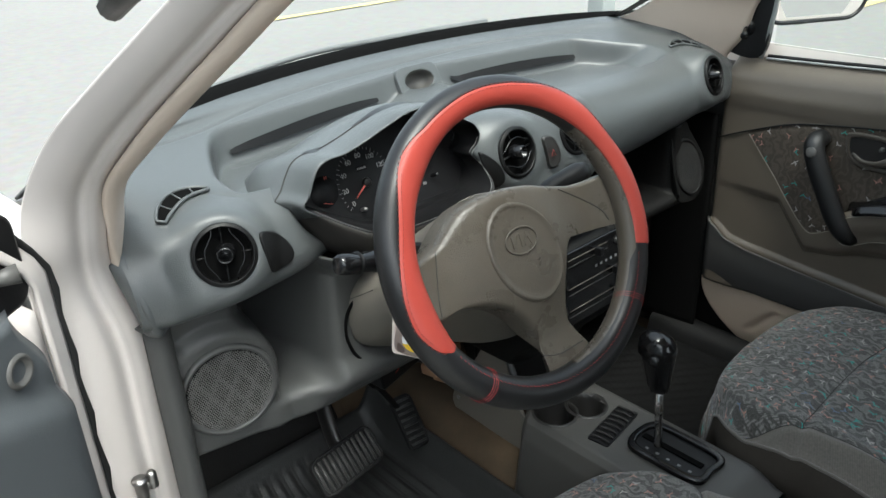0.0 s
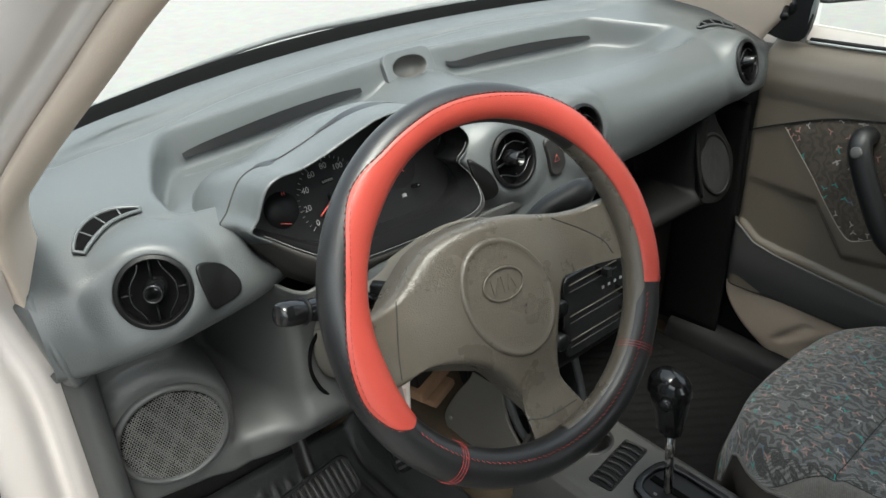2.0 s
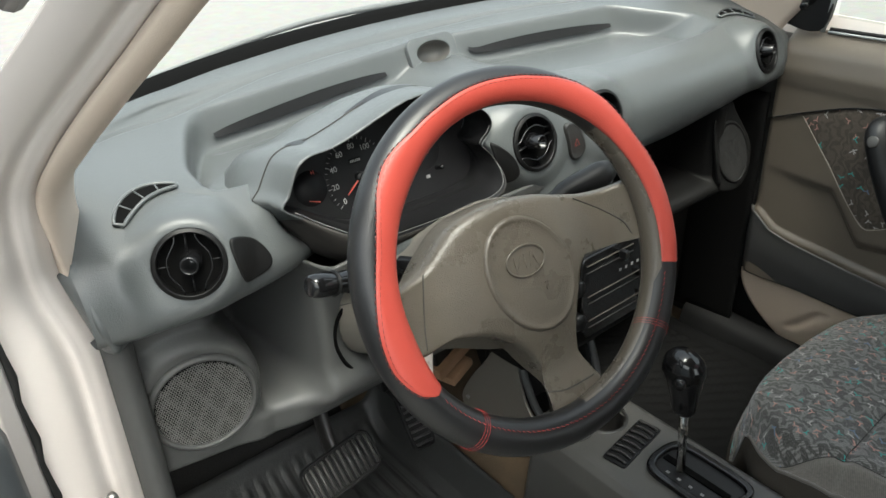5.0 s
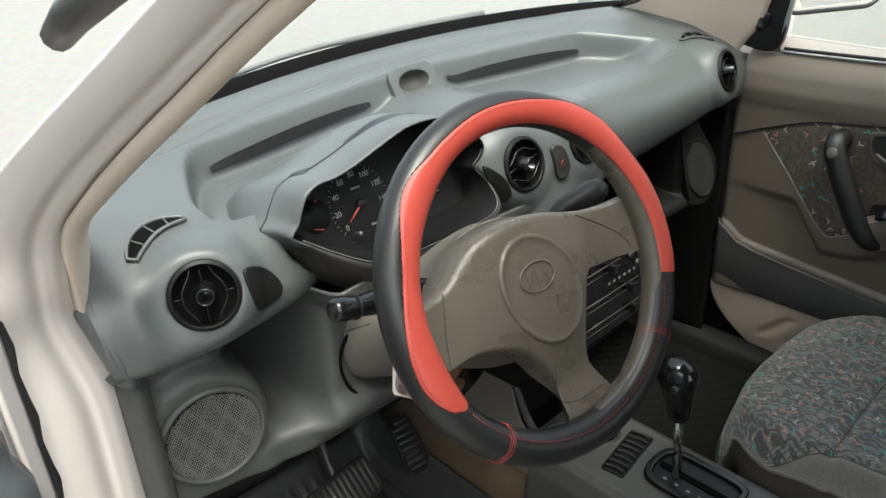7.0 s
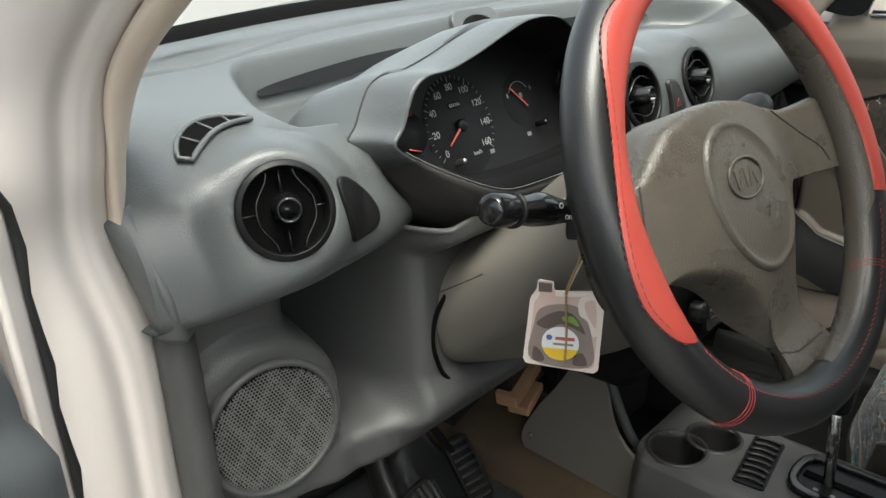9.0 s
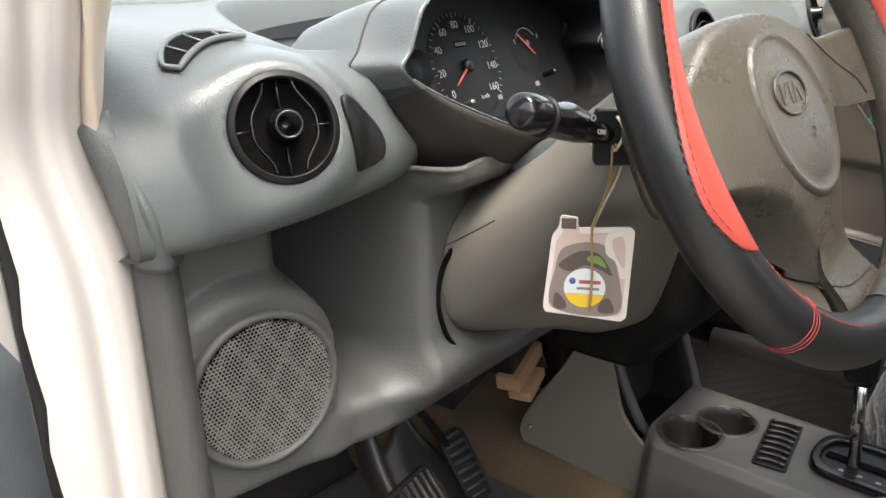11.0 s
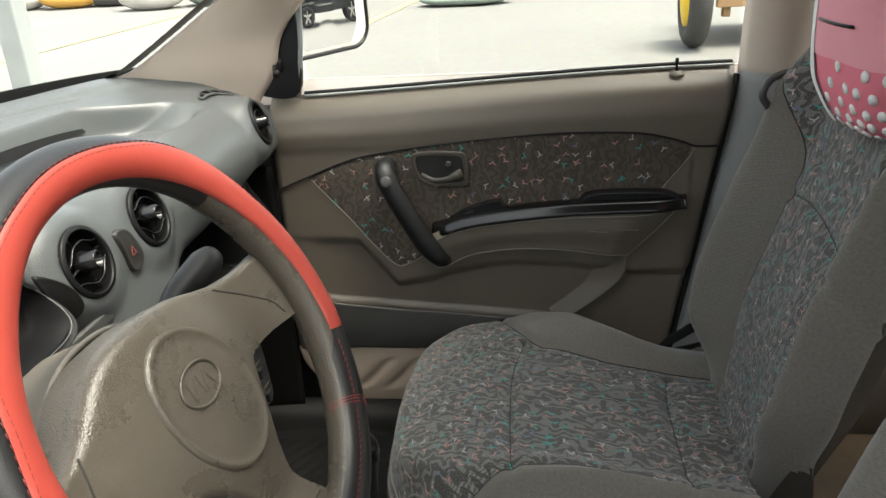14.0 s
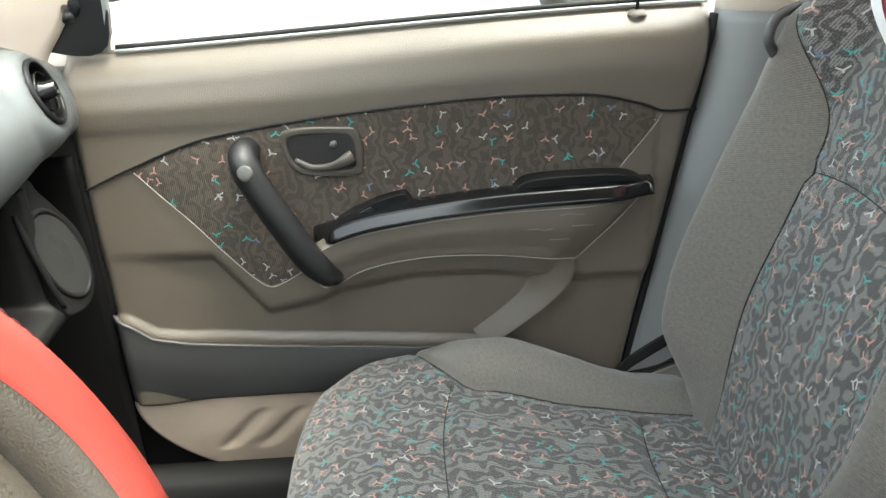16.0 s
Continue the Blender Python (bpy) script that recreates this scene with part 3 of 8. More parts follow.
# cross-sections of the moulding, from the windscreen edge over the top to the underside: x, then (y, z) pairs
STATIONS = [
    (0.283, [(0.955, 1.020), (0.93, 1.018), (0.90, 1.010), (0.872, 0.998), (0.846, 0.984), (0.822, 0.966), (0.806, 0.944), (0.798, 0.918), (0.798, 0.894), (0.815, 0.884), (0.88, 0.88)]),
    (0.320, [(0.975, 1.030), (0.94, 1.026), (0.90, 1.014), (0.870, 1.000), (0.840, 0.988), (0.808, 0.970), (0.792, 0.946), (0.784, 0.918), (0.786, 0.893), (0.81, 0.883), (0.88, 0.88)]),
    (0.383, [(1.010, 1.035), (0.97, 1.032), (0.91, 1.016), (0.868, 1.004), (0.836, 0.992), (0.802, 0.974), (0.785, 0.950), (0.776, 0.920), (0.781, 0.893), (0.81, 0.882), (0.88, 0.88)]),
    (0.470, [(1.064, 1.038), (1.02, 1.034), (0.94, 1.012), (0.870, 0.998), (0.836, 0.988), (0.806, 0.970), (0.789, 0.946), (0.780, 0.920), (0.786, 0.897), (0.81, 0.886), (0.88, 0.88)]),
    (0.600, [(1.126, 1.040), (1.08, 1.036), (1.00, 1.012), (0.900, 0.990), (0.860, 0.975), (0.840, 0.955), (0.830, 0.930), (0.826, 0.910), (0.830, 0.895), (0.84, 0.886), (0.88, 0.88)]),
    (0.730, [(1.162, 1.040), (1.11, 1.037), (1.02, 1.015), (0.900, 1.000), (0.832, 1.000), (0.800, 0.984), (0.784, 0.952), (0.795, 0.915), (0.796, 0.890), (0.80, 0.870), (0.86, 0.86)]),
    (0.800, [(1.174, 1.040), (1.12, 1.038), (1.04, 1.022), (0.900, 1.008), (0.818, 1.010), (0.786, 0.994), (0.772, 0.960), (0.772, 0.915), (0.766, 0.880), (0.764, 0.850), (0.79, 0.84)]),
    (0.860, [(1.179, 1.040), (1.12, 1.038), (1.04, 1.024), (0.900, 1.008), (0.822, 1.008), (0.784, 0.993), (0.764, 0.960), (0.757, 0.915), (0.750, 0.875), (0.746, 0.840), (0.77, 0.825)]),
    (0.960, [(1.178, 1.040), (1.12, 1.038), (1.04, 1.022), (0.900, 1.006), (0.822, 1.006), (0.786, 0.992), (0.768, 0.960), (0.760, 0.915), (0.752, 0.875), (0.748, 0.840), (0.77, 0.825)]),
    (1.060, [(1.165, 1.040), (1.12, 1.038), (1.04, 1.016), (0.900, 1.000), (0.820, 0.996), (0.786, 0.978), (0.770, 0.946), (0.768, 0.912), (0.774, 0.882), (0.80, 0.858), (0.86, 0.85)]),
    (1.170, [(1.136, 1.040), (1.09, 1.037), (1.02, 1.014), (0.900, 0.998), (0.818, 0.992), (0.783, 0.972), (0.768, 0.944), (0.768, 0.910), (0.782, 0.878), (0.81, 0.858), (0.88, 0.85)]),
    (1.300, [(1.084, 1.040), (1.04, 1.036), (0.97, 1.016), (0.885, 1.000), (0.826, 0.992), (0.790, 0.974), (0.773, 0.948), (0.770, 0.918), (0.782, 0.888), (0.81, 0.870), (0.88, 0.86)]),
    (1.391, [(1.035, 1.036), (0.99, 1.032), (0.92, 1.018), (0.868, 1.006), (0.834, 0.994), (0.800, 0.976), (0.780, 0.952), (0.774, 0.922), (0.782, 0.896), (0.81, 0.882), (0.88, 0.87)]),
    (1.450, [(1.000, 1.030), (0.96, 1.026), (0.91, 1.014), (0.866, 1.002), (0.832, 0.990), (0.800, 0.974), (0.782, 0.950), (0.776, 0.920), (0.782, 0.896), (0.82, 0.885), (0.88, 0.87)]),
    (1.492, [(0.970, 1.022), (0.94, 1.018), (0.90, 1.010), (0.870, 0.998), (0.838, 0.984), (0.808, 0.966), (0.790, 0.944), (0.784, 0.918), (0.790, 0.898), (0.83, 0.89), (0.88, 0.88)]),
]


def section(s):
    x, pts = s
    yb = y_back(x)
    side = smooth01(abs(x - XC), 0.45, 0.60)
    top = min(pts[0][1], 1.035)
    wy = wall_y(x) - 0.10 * side
    return (x, [(yb, top), ((yb + wy + 0.026) / 2, top - 0.004), (wy + 0.026, 1.019)] + pts[3:])


STATIONS = [section(s) for s in STATIONS]


def profile(x):
    i = 0
    while i < len(STATIONS) - 2 and x > STATIONS[i + 1][0]:
        i += 1
    (x0, a), (x1, b) = STATIONS[i], STATIONS[i + 1]
    f = min(1.0, max(0.0, (x - x0) / (x1 - x0)))
    pa = STATIONS[max(0, i - 1)][1]
    pb = STATIONS[min(len(STATIONS) - 1, i + 2)][1]
    out = []
    for k in range(len(a)):
        p = []
        for c in range(2):
            m0 = (b[k][c] - pa[k][c]) * 0.4
            m1 = (pb[k][c] - a[k][c]) * 0.4
            h = f
            p.append((2 * h ** 3 - 3 * h * h + 1) * a[k][c] + (h ** 3 - 2 * h * h + h) * m0 + (-2 * h ** 3 + 3 * h * h) * b[k][c] + (h ** 3 - h * h) * m1)
        out.append((p[0], p[1], 0))
    return out


def tray_drop(x, y):
    """How far the two open trays sink into the top."""
    d = 0.0
    ys = wall_y(x)
    far = ys + 0.016 - 0.16 * (1 - smooth01(x, 0.40, 0.53)) ** 1.5 - 0.10 * smooth01(x, 1.25, 1.36)
    m = smooth01(x, 0.432, 0.455) * smooth01(1.350 - x, 0.0, 0.06) * smooth01(y, 0.836, 0.862) * smooth01(far - y, -0.004, 0.014)
    d += (0.026 + 0.018 * smooth01(y, 0.88, far)) * m * (1 - 0.45 * math.exp(-((x - 0.904) / 0.062) ** 4))
    # narrow grooves along the wall, one each side of the clock
    for xa, xb in ((0.500, 0.835), (0.965, 1.275)):
        d += 0.003 * smooth01(x, xa, xa + 0.025) * smooth01(xb - x, 0.0, 0.04) * smooth01(y, ys - 0.022, ys - 0.017) * smooth01(ys + 0.012 - y, 0.0, 0.010)
    return d


LIP = [(0.488, 0.978), (0.497, 0.990), (0.504, 1.006), (0.512, 1.019), (0.527, 1.026), (0.552, 1.027), (0.582, 1.034), (0.617, 1.045), (0.650, 1.054), (0.680, 1.055), (0.706, 1.050), (0.730, 1.035), (0.748, 1.023), (0.765, 1.013), (0.776, 0.997), (0.772, 0.983), (0.760, 0.972),
       (0.769, 0.958), (0.771, 0.944), (0.764, 0.929), (0.748, 0.920), (0.715, 0.918), (0.680, 0.918), (0.634, 0.919), (0.590, 0.922), (0.560, 0.931), (0.530, 0.947), (0.508, 0.962)]


VENTS = [
    ((0.383, 0.784, 0.953), (-0.34, -0.88, 0.33), 0, 0.0350),
    ((0.837, 0.764, 0.957), (0.0, -0.955, 0.30), 100, 0.0358),
    ((0.972, 0.767, 0.955), (0.02, -0.955, 0.30), 80, 0.0358),
    ((1.391, 0.780, 0.956), (0.12, -0.94, 0.31), 95, 0.0358),
]


def in_poly(y, z, poly):
    c = False
    for i in range(len(poly)):
        (y0, z0), (y1, z1) = poly[i], poly[i - 1]
        if (z0 > z) != (z1 > z) and y < (y1 - y0) * (z - z0) / (z1 - z0) + y0:
            c = not c
    return c


def poly_dist(y, z, poly):
    d = 9.0
    for i in range(len(poly)):
        (ay, az), (by, bz) = poly[i - 1], poly[i]
        vy, vz = by - ay, bz - az
        t = max(0, min(1, ((y - ay) * vy + (z - az) * vz) / (vy * vy + vz * vz)))
        d = min(d, math.hypot(y - ay - t * vy, z - az - t * vz))
    return d


POD_C, POD_N = Vector((0.904, 1.045, 1.001)), Vector((0, -0.89, 0.45)).normalized()


def dash_point(x, v, bare=False):
    p = spline(profile(x), v)
    y, z = p.x, p.y
    if not bare:
        # well behind the instruments
        w = 1.0 - ((x - 0.646) / 0.160) ** 2 - ((z - 0.972) / (0.074 if z > 0.972 else 0.092)) ** 2
        if v > 0.3 and x > 0.700:
            w = 0.0
            gap = poly_dist(x, z, LIP)
            y += 0.095 * smooth01(gap if in_poly(x, z, LIP) else -gap, -0.003, 0.0)
        if v > 0.3 and w > 0:
            y += 0.060 * smooth01(w, 0.0, 0.16)
        z -= tray_drop(x, y) * (1 - smooth01(v, 0.36, 0.42))
        # scored line behind the trays
        g = abs(y - (y_back(x) - 0.052 + 0.012 * smooth01(x, 0.5, 0.4)))
        if v < 0.3 and x < 1.3:
            z -= 0.0025 * (1 - smooth01(g, 0.0, 0.004))
        p = Vector((x, y, z))
        if v < 0.4 and abs(x - 0.904) < 0.06:
            # flat seat and bore of the clock recess
            d = p - POD_C
            off = d.dot(POD_N)
            up = d.dot(Vector((0, 0.45, 0.89)))
            if abs(off) < 0.03:
                e = math.hypot(d.x / 0.033, (up - 0.002) / 0.0185)
                p -= POD_N * (0.030 * smooth01(1.0 - e, 0.0, 0.15))
        for c, nrm, _, r in VENTS:
            d = p - Vector(c)
            nv = Vector(nrm).normalized()
            off = d.dot(nv)
            rad = (d - nv * off).length
            if abs(off) < 0.05 and v > 0.3 and rad < r + 0.05:
                # flat seat and bore for the vent
                p -= nv * ((off - 0.001) * smooth01(rad, r + 0.034, r + 0.003))
                p -= nv * (0.036 * smooth01(rad, r - 0.001, r - 0.006))
        return p
    return Vector((x, y, z))


def face(x, z):
    """The place and normal of the moulding's rear face at x and height z."""
    best = None
    for k in range(120):
        v = 0.36 + 0.5 * k / 119
        p = dash_point(x, v, True)
        if best is None or abs(p.z - z) < abs(best[0].z - z):
            best = (p, v)
    p, v = best
    a = dash_point(x, v + 0.01, True) - dash_point(x, v - 0.01, True)
    b = dash_point(x + 0.005, v, True) - dash_point(x - 0.005, v, True)
    n = b.cross(a)
    if n.y > 0:
        n = -n
    return p, n.normalized()


dash = thing("dashboard", "grey moulded plastic dashboard with round black vents, below the windscreen", "dashboard", at=(XC, 0.95, 0.86))
X0, X1 = STATIONS[0][0], STATIONS[-1][0]
part("moulding", sheet(lambda u, v: dash_point(X0 + (X1 - X0) * u, float(np.interp(v, [0, 0.10, 0.52, 0.64, 1], [0, 0.17, 0.31, 0.42, 1]))), 340, 230), DASH, dash, "grey grained plastic dashboard top and face")
# black strip along the glass
part("windscreen_strip", sheet(lambda u, v: (X0 + (X1 - X0) * u, y_back(X0 + (X1 - X0) * u) - 0.004 + 0.028 * v, 1.031 + 0.017 * v + 0.004 * math.sin(math.pi * v) - 0.012 * (2 * u - 1) ** 4), 80, 8), DARK_VOID, dash, "black strip along the foot of the windscreen")


def circle_m(c, nrm, turn=0):
    return frame_at(c, nrm) @ Matrix.Rotation(radians(turn), 4, "Z")


def vent(c, nrm, turn, r):
    c = Vector(c) + Vector(nrm).normalized() * 0.004
    m = circle_m(c, nrm, turn)
    v = part("air_vent", lathe([(r + 0.0010, -0.008), (r + 0.0012, -0.001), (r + 0.0002, 0.0008), (r - 0.0022, 0.0006), (r - 0.0026, 0.0012), (r - 0.0034, 0.0012), (r - 0.004, -0.002), (r - 0.005, -0.016)], 56, m), VENT_BLACK, dash, "round black adjustable air vent")
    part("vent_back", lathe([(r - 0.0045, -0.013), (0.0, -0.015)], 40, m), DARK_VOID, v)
    ribs = []
    for sgn in (-1, 1):
        pts = [(sgn * (0.0098 + 0.0112 * smooth01(1 - abs(t), 0.12, 0.86)), t * 0.031, -0.0035 + 0.002 * math.cos(t * 1.5)) for t in [k / 14 * 2 - 1 for k in range(15)]]
        part("vane", tube([m @ Vector(p) for p in pts], 0.0009, 8, flat=2.2, side=m.to_3x3() @ Vector((0, 0, 1))), BLACK_GLOSS, v)
    for y0, y1 in ((-0.031, -0.012), (0.012, 0.031)):
        part("vane", tube([m @ Vector((0, y0, -0.007)), m @ Vector((0, y1, -0.007))], 0.0009, 6, flat=3.0, side=m.to_3x3() @ Vector((0, 0, 1))), BLACK, v)
    for x0, x1 in ((-0.0335, -0.020), (0.020, 0.0335)):
        part("vane", tube([m @ Vector((x0, 0, -0.007)), m @ Vector((x1, 0, -0.007))], 0.0008, 6), BLACK, v)
    part("knob", lathe([(0.0115, -0.016), (0.0115, -0.003), (0.0095, 0.001), (0.0092, 0.0100), (0.0083, 0.0112), (0.0071, 0.0106), (0.0064, -0.011), (0.0, -0.0115)], 28, m @ pose(0.001, 0.001, 0, 6, -8, 0)), BLACK_GLOSS, v, "hollow round black knob")
    return v


for c, nrm, turn, r in VENTS:
    vent(c, nrm, turn, r)


# demister slots above the outer vents
def demister(cx, flip):
    arc = []
    for k in range(17):
        a = radians(-56 + 78 * k / 16)
        arc.append((0.058 * math.sin(a) + 0.009, 0.058 * math.cos(a) - 0.034))
    wid = lambda t: 0.0085 * (math.sin(math.pi * min(1, max(0, 0.14 + 0.80 * t))) ** 0.8)

    def on_dash(px, py, lift):
        x = cx + flip * px
        target = 0.838 + py
        lo, hi = 0.05, 0.75
        for _ in range(26):
            mid = (lo + hi) / 2
            if dash_point(x, mid, True).y > target:
                lo = mid
            else:
                hi = mid
        p = dash_point(x, lo, True)
        a = dash_point(x, lo + 0.01, True) - dash_point(x, lo - 0.01, True)
        b = dash_point(x + 0.004, lo, True) - dash_point(x - 0.004, lo, True)
        n = a.cross(b)
        if n.z < 0:
            n = -n
        return p + n.normalized() * lift

    bm = bmesh.new()
    rows = []
    for k, (px, py) in enumerate(arc):
        t = k / 16
        d = Vector((math.sin(radians(-56 + 78 * t)), math.cos(radians(-56 + 78 * t))))
        w = wid(t)
        rows.append([bm.verts.new(on_dash(px + d.x * s * w, py + d.y * s * w, 0.0028)) for s in (-1, -0.33, 0.33, 1)])
    for a, b in zip(rows, rows[1:]):
        for j in range(3):
            bm.faces.new((a[j], a[j + 1], b[j + 1], b[j]))
    g = part("demister_slot", bm, DARK_VOID, dash, "curved side-window demister slot with thin bars")
    edge = [on_dash(px + math.sin(radians(-56 + 78 * k / 16)) * wid(k / 16) * 1.12, py + math.cos(radians(-56 + 78 * k / 16)) * wid(k / 16) * 1.12, 0.0032) for k, (px, py) in enumerate(arc)]
    edge += [on_dash(px - math.sin(radians(-56 + 78 * k / 16)) * wid(k / 16) * 1.12, py - math.cos(radians(-56 + 78 * k / 16)) * wid(k / 16) * 1.12, 0.0032) for k, (px, py) in reversed(list(enumerate(arc)))]
    part("frame", tube(edge, 0.0021, 8, closed=True), DASH, g)
    for k in (4, 8, 12):
        px, py = arc[k]
        d = (math.sin(radians(-56 + 78 * k / 16)), math.cos(radians(-56 + 78 * k / 16)))
        w = wid(k / 16)
        part("bar", tube([on_dash(px - d[0] * w, py - d[1] * w, 0.0038), on_dash(px + d[0] * w, py + d[1] * w, 0.0038)], 0.0009, 6), DASH, g)


demister(0.380, 1)
demister(1.394, -1)

def dash_at(x, z):
    lo, hi = 0.36, 0.86
    for _ in range(26):
        mid = (lo + hi) / 2
        if dash_point(x, mid).z > z:
            lo = mid
        else:
            hi = mid
    return dash_point(x, lo)


def conform(name, cx, cz, outline, thick, material, label):
    """A shallow plate that follows the moulding's face."""
    rings = []
    _, nr = face(cx, cz)
    for f, lift in ((1.0, -0.003), (1.0, thick * 0.7), (0.95, thick), (0.86, thick * 0.85), (0.6, thick * 0.8), (0.3, thick * 0.8), (0.02, thick * 0.8)):
        rings.append([dash_at(cx + x * f, cz + y * f) + nr * lift for x, y in outline])
    bm = bmesh.new()
    vs = [[bm.verts.new(p) for p in r] for r in rings]
    n = len(outline)
    for a, b in zip(vs, vs[1:]):
        for k in range(n):
            bm.faces.new((a[k], a[(k + 1) % n], b[(k + 1) % n], b[k]))
    bm.faces.new(vs[-1])
    return part(name, bm, material, dash, label)


# dark sheets painting the shaded demister grooves along the foot of the trays' far wall
def top_at(x, y):
    lo, hi = 0.02, 0.40
    for _ in range(24):
        mid = (lo + hi) / 2
        if dash_point(x, mid).y > y:
            lo = mid
        else:
            hi = mid
    return dash_point(x, lo)


def wall_at(x, z):
    """The trays' far wall at x and height z."""
    y = wall_y(x)
    lo, hi = y - 0.010, y + 0.026
    for _ in range(22):
        mid = (lo + hi) / 2
        if top_at(x, mid).z > z:
            hi = mid
        else:
            lo = mid
    return Vector((x, (lo + hi) / 2, z))


for xa, xb in ((0.520, 0.812), (0.972, 1.255)):
    def opening(u, v, xa=xa, xb=xb):
        x = xa + (xb - xa) * u
        w = math.sin(math.pi * min(1, max(0, 0.02 + 0.96 * u))) ** 0.4
        foot = top_at(x, wall_y(x) - 0.012).z
        p = wall_at(x, foot + 0.014 + 0.0145 * w * v)
        return p + Vector((0, -0.0022 - 0.003 * (1 - v), 0.0004))
    part("demister_groove_shade", sheet(opening, 28, 4), VENT_BLACK, dash, "long dark demister opening")


# blank switch plates and buttons
tear = ring_outline([(-0.015, 0.023), (-0.006, 0.023), (0.010, 0.008), (0.018, -0.008), (0.014, -0.019), (-0.004, -0.0225), (-0.012, -0.019), (-0.0155, 0.002)], 44)
conform("blank_plate", 0.446, 0.940, [(x * 1.14, y * 1.12) for x, y in tear], 0.0035, VENT_BLACK, "black blank switch plate")
p, nr = face(0.785, 0.937)
sw = conform("demist_switch", 0.789, 0.940, ring_outline([(-0.016, 0.030), (-0.006, 0.026), (0.008, 0.010), (0.014, -0.010), (0.008, -0.023), (-0.006, -0.026), (-0.013, -0.014), (-0.013, 0.008)], 40), 0.004, VENT_BLACK, "dark rear-window demist switch with white mark")
m = circle_m(p, nr) @ Matrix.Translation((0.002, 0.004, 0.0050))
part("symbol", tube([m @ Vector((x, y, 0)) for x, y in rounded(0.0075, 0.0060, 0.001, 3)], 0.0003, 5, closed=True), WHITE_PRINT, sw)
p, nr = face(0.908, 0.940)
sw = conform("hazard_switch", 0.908, 0.940, ring_outline([(-0.016, 0.024), (0.004, 0.022), (0.015, 0.004), (0.016, -0.016), (0.004, -0.025), (-0.009, -0.020), (-0.014, 0.002)], 36), 0.005, BLACK_SATIN, "dark hazard switch with red triangle")
m = circle_m(p, nr) @ Matrix.Translation((0, -0.002, 0.0057))
part("symbol", tube([m @ Vector(q) for q in ((-0.005, -0.004, 0), (0.005, -0.004, 0), (0, 0.005, 0))], 0.0006, 5, closed=True), mat("dull_red_print", (0.22, 0.035, 0.03), 0.5), sw)

# oval clock recess in the middle of the top
cp = Vector((0.904, 1.045, 1.001))
m = frame_at(cp, (0, -0.89, 0.45)) @ Matrix.Translation((0, 0, -0.0055))
pod_out = rounded(0.092, 0.056, 0.016, 8)
oval = [(0.031 * math.cos(2 * math.pi * k / len(pod_out)), 0.0165 * math.sin(2 * math.pi * k / len(pod_out)) + 0.002) for k in range(len(pod_out))]
pod = part("clock_pod", slab(pod_out, 0.016, m @ Matrix.Translation((0, 0, -0.012)), hole=oval), DASH, dash, "grey bezel with an empty oval recess", smooth=False, mods=(BEVEL(0.002, 3),))
part("recess", lathe([(1.0, 0.0), (0.93, -0.35), (0.75, -0.8), (0.0, -0.9)], 36, m @ Matrix.Translation((0, 0.002, 0.0035)) @ Matrix.Diagonal((0.0312, 0.0167, 0.028, 1))), CONSOLE, pod)

# ---- instrument binnacle ----
lip = curve_pts([(x, z, 0) for x, z in LIP], 120, True)
lc = Vector((0.655, 0.975, 0))


def lip_y(z):
    return 0.777 - 0.040 * smooth01(z, 0.970, 0.922)


def lip_ring(out, dy, zs=1.0, zmid=0.985, drop=0.0):
    r = []
    for q in lip:
        d = (q - lc)
        d2 = Vector((d.x / 0.16, d.y / 0.08, 0)).normalized()
        x = q.x + d2.x * out
        z = q.y + d2.y * out * (0.4 if d2.y > 0 else 1.0)
        up = smooth01(z, 0.96, 1.0)
        z = z * (1 - up) + (zmid + (z - zmid) * zs) * up
        low = (1 - smooth01(q.y, 0.915, 0.985)) * (1 - 0.7 * smooth01(q.x, 0.60, 0.76))
        z -= drop * low
        r.append(Vector((x, lip_y(q.y) + dy, z)))
    return r


def rings_mesh(rings):
    bm = bmesh.new()
    vs = [[bm.verts.new(p) for p in r] for r in rings]
    n = len(vs[0])
    for a, b in zip(vs, vs[1:]):
        for k in range(n):
            bm.faces.new((a[k], a[(k + 1) % n], b[(k + 1) % n], b[k]))
    return bm


def hood_ring(up, low):
    """One ring of the hood round the lip; up and low give (out, back, rise) for its upper and its lower part."""
    r = []
    for q in lip:
        d = q - lc
        d2 = Vector((d.x / 0.16, d.y / 0.08, 0)).normalized()
        w = smooth01(q.y, 0.935, 0.980)
        h = max(0.0, (q.y - 0.960) / 0.096)
        right = 1 - 0.7 * smooth01(q.x, 0.60, 0.76)
        out = low[0] * (1 - w) + up[0] * w
        far_side = 1 - 0.7 * smooth01(q.x, 0.715, 0.755)
        out *= 1 - w + w * far_side
        back = low[1] * (1 - w) + up[1] * (0.92 + 0.48 * h) * w
        out += 0.007 * smooth01(up[1], 0.028, 0.040) * w * (1 - smooth01(q.x, 0.50, 0.58)) * (1 - smooth01(h, 0.2, 0.7))
        rise = low[2] * right * (1 - w) + up[2] * (h if up[1] < 0.06 else max(h, 0.8)) * w
        r.append(Vector((q.x + d2.x * out, lip_y(q.y) + back, q.y + d2.y * out * (0.3 if d2.y > 0 else 0.8) + rise)))
    return r


